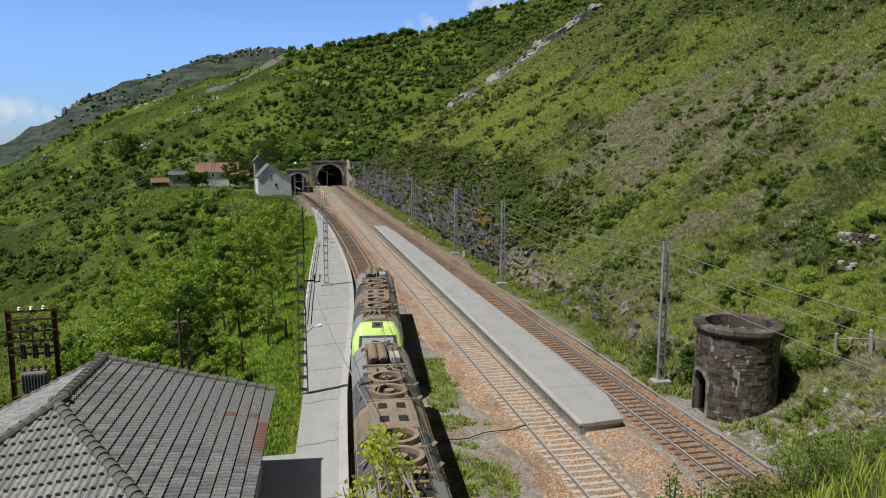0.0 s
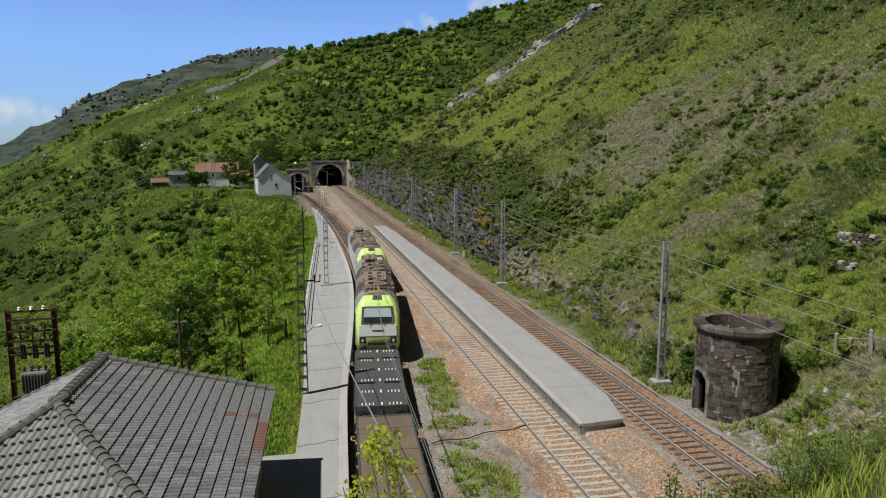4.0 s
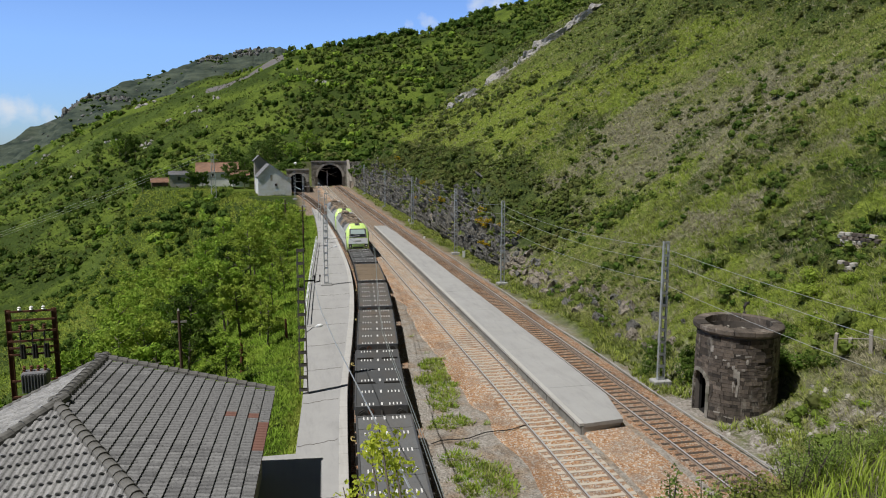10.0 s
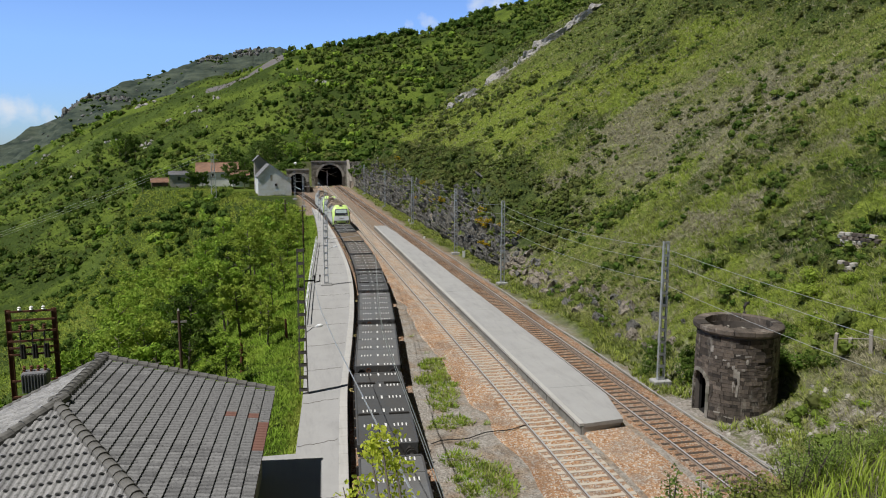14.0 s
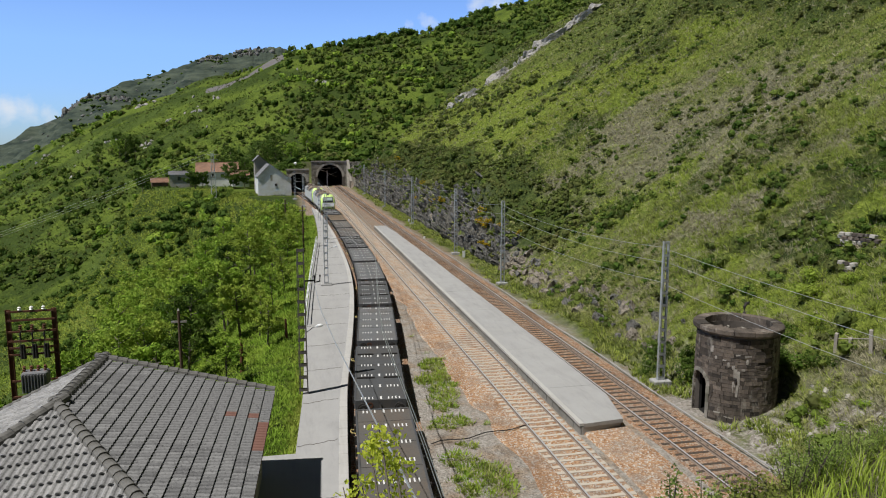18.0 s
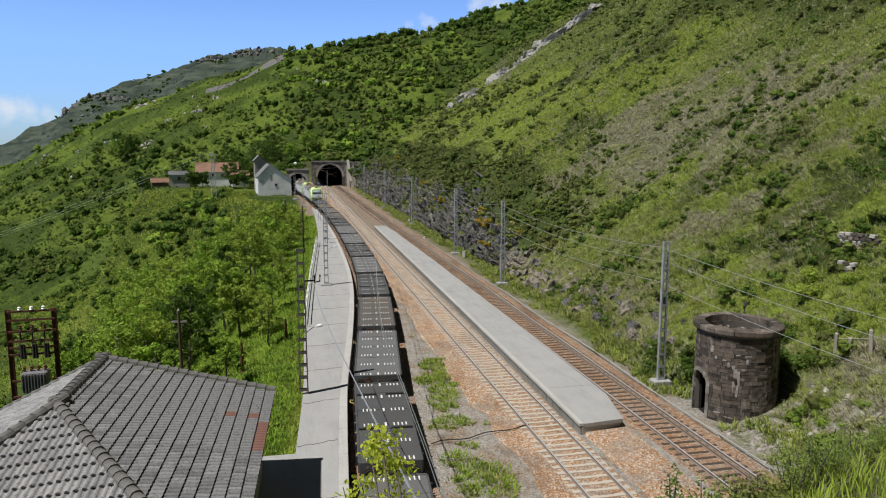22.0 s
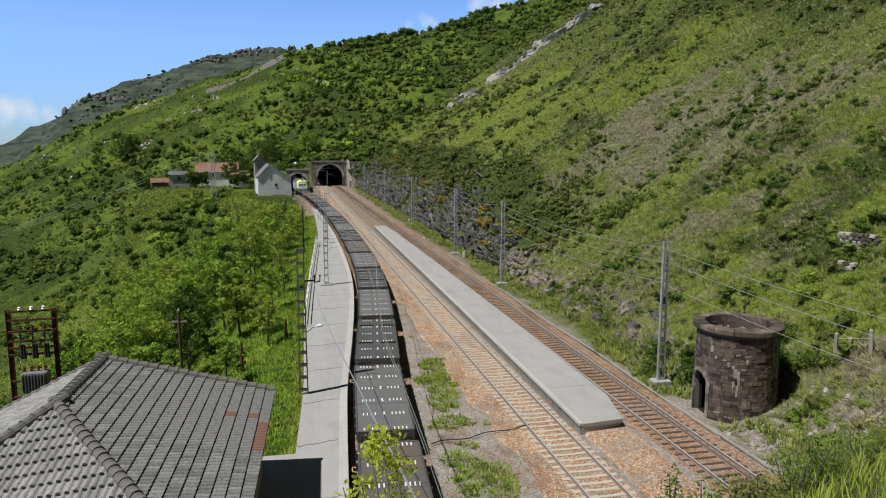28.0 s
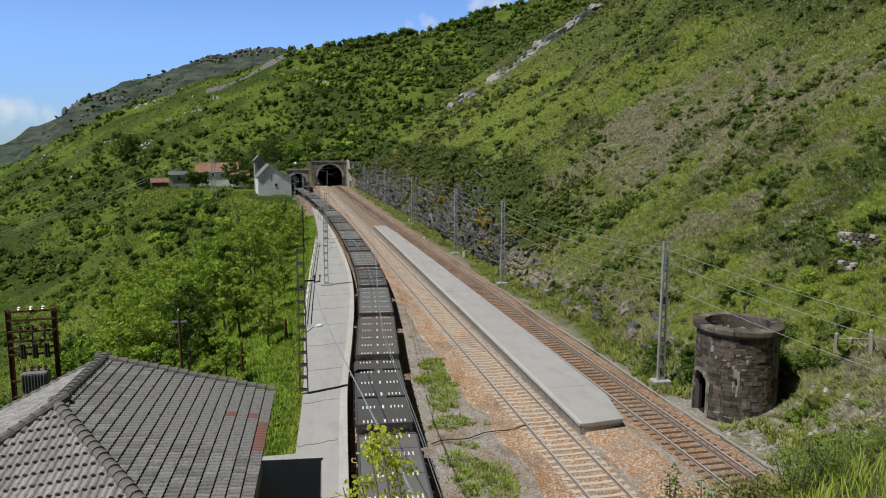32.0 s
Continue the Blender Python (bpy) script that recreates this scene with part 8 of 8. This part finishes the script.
g9 = np.stack([hx, hy], -1)[~((hx > -19) & (hy > 226)) & ~((hx > -54) & (hy > 247))]
tufts("grass", g9, sc.uniform(0.4, 0.9, len(g9)), BLADE, 4, 45, "bright green grass on the bank below the houses", "grass", 0.16, 0.7)
yx, yy_ = sc.uniform(-21, -0.5, 3600), sc.uniform(216, 242, 3600)
g10 = np.stack([yx, yy_], -1)[(yx < T1(yy_) - 4.0) & ~((yx > -17) & (yy_ > 229.5))]
tufts("grass", g10[::2], sc.uniform(0.3, 0.8, len(g10[::2])), BLADE, 6, 46, "bright grass on the bank below the white house", "grass", 0.12, 0.8)
tufts("grass", g10[1::2], sc.uniform(0.3, 0.9, len(g10[1::2])), MEADOW, 6, 47, "dark grass on the bank below the white house", "grass", 0.12, 0.8)
# weeds between the tracks
wy = sc.uniform(22, 80, 15000)
wx = T1(wy) + 2.3 + 3.4 * sc.rand(15000)
off = wx - T1(wy) - 3.2
lush = np.maximum(1.3 * np.exp(-((off - 0.7) / 1.1) ** 2 - ((wy - 43.0) / 9.5) ** 4), 1.0 * np.exp(-((off - 0.6) / 1.3) ** 2 - ((wy - 29.0) / 4.5) ** 4))
ok = (wx < 10.2) & (0.75 * fbm(wx, wy, 1.5, 3) + lush > 0.62)
g5 = np.stack([wx[ok], wy[ok]], -1)
short = sc.gamma(3.0, 0.042, len(g5)).clip(0.05, 0.3)
for k, (mat, word) in enumerate(((BLADE, "yellow-green"), (LEAF, "fresh green"), (SWARD, "pale green"))):
    tufts("weeds", g5[k::3], short[k::3], mat, 9, 35 + 50 * k, word + " weeds between two tracks", "weeds", 0.17, 1.1)
ey = sc.uniform(28, 150, 3000)
ex = BACK1(ey) + 0.25 * sc.normal(size=3000) - 0.1
g8 = np.stack([ex, ey], -1)
tufts("weeds", g8[field(g8[:, 0], g8[:, 1], 2.5) > 0], sc.uniform(0.25, 0.6, int((field(g8[:, 0], g8[:, 1], 2.5) > 0).sum())), BLADE, 6, 38, "grass hanging over the back edge of the platform", "weeds", 0.1, 0.5)
vy = 24 + 216 * sc.rand(20000) ** 1.3
vx = 21.0 + 2.8 * sc.rand(20000)
ok = (0.8 * field(vx, vy, 3) + 0.5 * field(vx, vy, 0.9) + 0.55 * (vx - 22.2) > -0.25) & (np.hypot(vx - 23.95, vy - 34.6) > 2.6)
g6 = np.stack([vx[ok], vy[ok]], -1)
tall = sc.gamma(3.0, 0.075, len(g6)).clip(0.08, 0.5)
for k, (mat, word) in enumerate(((BLADE, "yellow-green"), (SWARD, "pale"), (HEATH, "dark"))):
    tufts("weeds", g6[k::3], tall[k::3], mat, 6, 36 + 60 * k, word + " weeds and grass at the foot of the slope", "weeds", 0.11, 0.7)
# rubble ground, dry weeds and grass between the track and the camera's bank
ny = sc.uniform(20, 32, 2600)
nx = RIGHT(ny) + 0.4 + 7.5 * sc.rand(2600)
g7 = np.stack([nx, ny], -1)[(field(nx, ny, 2.4) > -0.1) & tower_free(nx, ny)]
tufts("grass", g7[::2], sc.uniform(0.12, 0.4, len(g7[::2])), SWARD, 9, 39, "pale grass on the rubble bank", "grass", 0.06, 0.6)
tufts("grass", g7[1::2], sc.uniform(0.12, 0.4, len(g7[1::2])), BLADE, 9, 37, "bright grass on the rubble bank", "grass", 0.06, 0.6)
dryweed = pick(120, 20.5, 31, 22, 32, lambda x, y: (x > RIGHT(y) + 0.6) & tower_free(x, y) & (field(x + 3, y, 2.2) > 0.1))
scatter("broom", dryweed, sc.uniform(0.3, 0.8, len(dryweed)), SWARD, 160, 0.12, 24, "pale dry weeds on the near bank", "shrubs", 0.9)
bro2 = pick(26, 23.0, 31, 22, 31, lambda x, y: (x > RIGHT(y) + 1.0) & tower_free(x, y) & (field(x + 7, y, 3.0) > 0.0))
scatter("broom", bro2, sc.uniform(0.4, 0.9, len(bro2)), LEAF, 300, 0.085, 11, "green brambles on the near bank", "shrubs", 0.8)


# the overgrown hood of the near tunnel, beside and below the camera
def hood_z(x, y):
    return 12.55 - 0.20 * (y - 1.5) + 0.05 * np.sin(3.1 * x) * np.cos(2.3 * y)


def make_hood():
    m = Mesh()
    xs, qs = np.linspace(1.7, 8.0, 30), np.linspace(0, 1, 16)
    front = lambda x: 3.35 + 0.6 * (x - 2.0)
    pts = [(x, 1.52 + (front(x) - 1.52) * q, float(hood_z(x, 1.52 + (front(x) - 1.52) * q))) for q in qs for x in xs]
    n = len(xs)
    m.add(pts, [(j * n + i, j * n + i + 1, (j + 1) * n + i + 1, (j + 1) * n + i) for j in range(len(qs) - 1) for i in range(n - 1)])
    tagged(part("bank", m, EARTH, smooth=True), "bare earth under the plants on the tunnel hood", "bank", kind="structure")
    plan = [(1.72, 1.53), (7.98, 1.53), (7.98, front(7.98) - 0.02), (1.72, front(1.72) - 0.02)]
    b = Mesh().loft([[(x, y, 10.2) for x, y in plan], [(x, y, float(hood_z(x, y)) - 0.12) for x, y in plan]])
    tagged(part("portal_hood", b, CONCRETE_OLD), "weathered concrete hood over the near tunnel mouth", "tunnel hood", kind="structure")


make_hood()


def near_grass(name, spots, long, wide, mat, seed, label):
    """Single blades, each bent over in three pieces."""
    rng = np.random.RandomState(seed)
    p = np.asarray(spots, float)
    n = len(p)
    base = np.column_stack([p, hood_z(p[:, 0], p[:, 1]) - 0.02])
    a = rng.uniform(0, 6.283, n)
    out = np.stack([np.cos(a), np.sin(a), 0 * a], -1)
    side = np.stack([-np.sin(a), np.cos(a), 0 * a], -1)
    ln = long * rng.uniform(0.45, 1.15, n)[:, None]
    bend = rng.uniform(0.1, 0.75, n)[:, None]
    w = wide * rng.uniform(0.6, 1.3, n)[:, None]
    up = np.array([0, 0, 1.0])
    at = [base + out * ln * bend * q * q + up * ln * (q - 0.45 * bend * q * q) for q in (0.0, 0.4, 0.75, 1.0)]
    g = [np.stack([at[0] - side * w, at[0] + side * w, at[1] + side * w * 0.9, at[1] - side * w * 0.9], 1), np.stack([at[1] - side * w * 0.9, at[1] + side * w * 0.9, at[2] + side * w * 0.55, at[2] - side * w * 0.55], 1)]
    tip = np.stack([at[2] - side * w * 0.55, at[2] + side * w * 0.55, at[3]], 1)
    tagged(new(name, quads(name, g + [tip], mat)), label, "grass", kind="stuff")


def near_shrub(x, y, h, spread, stems, leaf_long, per, mat, seed, name, label, category):
    """A shrub on the hood: thin stems set all along with small leaves."""
    rng = np.random.RandomState(seed)
    t = thing(name, label, category, pose(x, y, float(hood_z(x, y)) - 0.03), group="shrubs on the tunnel hood")
    tips = []
    for k in range(stems):
        a, q = rng.uniform(0, 6.283), spread * math.sqrt(rng.rand())
        top = h * rng.uniform(0.6, 1.0)
        e = (q * math.cos(a), q * math.sin(a), top)
        stem = [(0.15 * e[0], 0.15 * e[1], 0.0), (0.5 * e[0], 0.5 * e[1], 0.5 * top), e]
        part("stem", Mesh().tube(stem, [0.006, 0.005, 0.002], 5), BARK, t)
        tips += [(e[0] * f, e[1] * f, top * f) for f in np.linspace(0.35, 1.0, 7)]
    part("leaves", quads("leaves", leaves(tips, [[0.055, 0.055, 0.055]] * len(tips), per, leaf_long, rng, 0.15, -0.2), mat), None, t)


blades = np.random.RandomState(91)
gx_ = blades.uniform(2.2, 6.0, 4200)
gy_ = 1.8 + (3.3 + 0.6 * (gx_ - 2.0) - 1.8) * blades.rand(4200) ** 0.6
keep = gx_ > 0.62 * gy_ + 0.35 + 0.2 * blades.normal(size=4200)
near_grass("tall_grass", np.stack([gx_, gy_], -1)[keep], 0.26, 0.0045, LEAF_NEW, 92, "tall bright green grass on the tunnel hood")
keep = blades.rand(4200) < 0.3
near_grass("tall_grass", np.stack([gx_, gy_], -1)[keep], 0.22, 0.0035, STRAW, 93, "dry straw among the grass on the tunnel hood")
near_shrub(1.83, 3.10, 0.62, 0.05, 6, 0.018, 22, BROOM, 94, "broom", "dark green broom sprig on the tunnel hood", "broom")
near_shrub(2.13, 3.28, 0.46, 0.12, 9, 0.018, 22, BROOM, 95, "broom", "low dark green broom on the tunnel hood", "broom")
near_shrub(2.00, 3.15, 0.36, 0.14, 8, 0.018, 22, BROOM, 96, "broom", "low dark green broom on the tunnel hood", "broom")
for k, (x, y, h) in enumerate(((2.34, 3.40, 0.37), (2.48, 3.49, 0.38), (2.62, 3.55, 0.36), (2.75, 3.65, 0.36), (2.90, 3.74, 0.31), (3.05, 3.83, 0.26), (2.45, 3.2, 0.34), (2.7, 3.35, 0.33))):
    near_shrub(x, y, h * 0.9, 0.14, 9, 0.022, 11, BRAMBLE, 100 + k, "bramble", "low bramble with small green leaves on the tunnel hood", "bramble")
for k, (x, y, h) in enumerate(((3.13, 3.88, 0.46), (3.41, 4.05, 0.52), (3.26, 3.96, 0.48), (3.62, 4.15, 0.42), (3.81, 4.28, 0.37), (4.11, 4.46, 0.41), (4.30, 4.56, 0.38), (4.52, 4.71, 0.34), (4.81, 4.89, 0.32))):
    near_shrub(x, y, h * 0.82, 0.17, 9, 0.016, 16, BROOM, 120 + k, "broom", "dense dark broom bush on the tunnel hood", "broom")


# the top of a young shrub that grows at the edge of the headwall before the camera
def make_sapling():
    t = thing("sapling", "young leafy shrub with yellow-green leaves before the camera", "shrub", pose(0.30, 1.35, 12.55))
    rng = np.random.RandomState(77)
    tips = []
    for bx, by, bz, n in ((0.20, 2.85, 0.16, 8), (0.28, 2.80, 0.02, 7), (0.07, 2.70, -0.10, 6), (0.14, 2.9, 0.05, 7), (0.30, 2.85, -0.12, 6), (-0.03, 2.75, -0.16, 4)):
        stem = [(0.1 * bx, 0.0, 0.0), (0.4 * bx, 0.35 * by, 0.02), (0.75 * bx, 0.7 * by, 0.02 + 0.5 * bz), (bx, by, bz)]
        part("stem", Mesh().tube(stem, [0.014, 0.011, 0.008, 0.003], 5), BARK, t)
        for k in range(n):
            q = 0.86 + 0.14 * k / n
            tips.append((bx * q + rng.normal() * 0.05, by * q + rng.normal() * 0.03, bz * q + 0.02 + rng.normal() * 0.03))
    pts = leaves(tips, [[0.065, 0.065, 0.05]] * len(tips), 22, 0.034, rng, 0.2, 0.3)
    part("leaves", quads("leaves", pts, LEAF_SHOOT), None, t)


make_sapling()

# ivy that climbs the pole beside the platform
ivy = np.random.RandomState(66)
knots = [(0.12 * math.sin(2.0 * z), 0.12 * math.cos(1.7 * z), z) for z in np.linspace(0.2, 6.0, 26)]
part("creeper", quads("creeper", leaves(knots, [[0.2 + 0.08 * math.sin(5 * z[2]), 0.2, 0.22] for z in knots], 26, 0.12, ivy, 0.3), HEATH_DARK), None, CREEPER, "dark ivy round the pole")

motions()
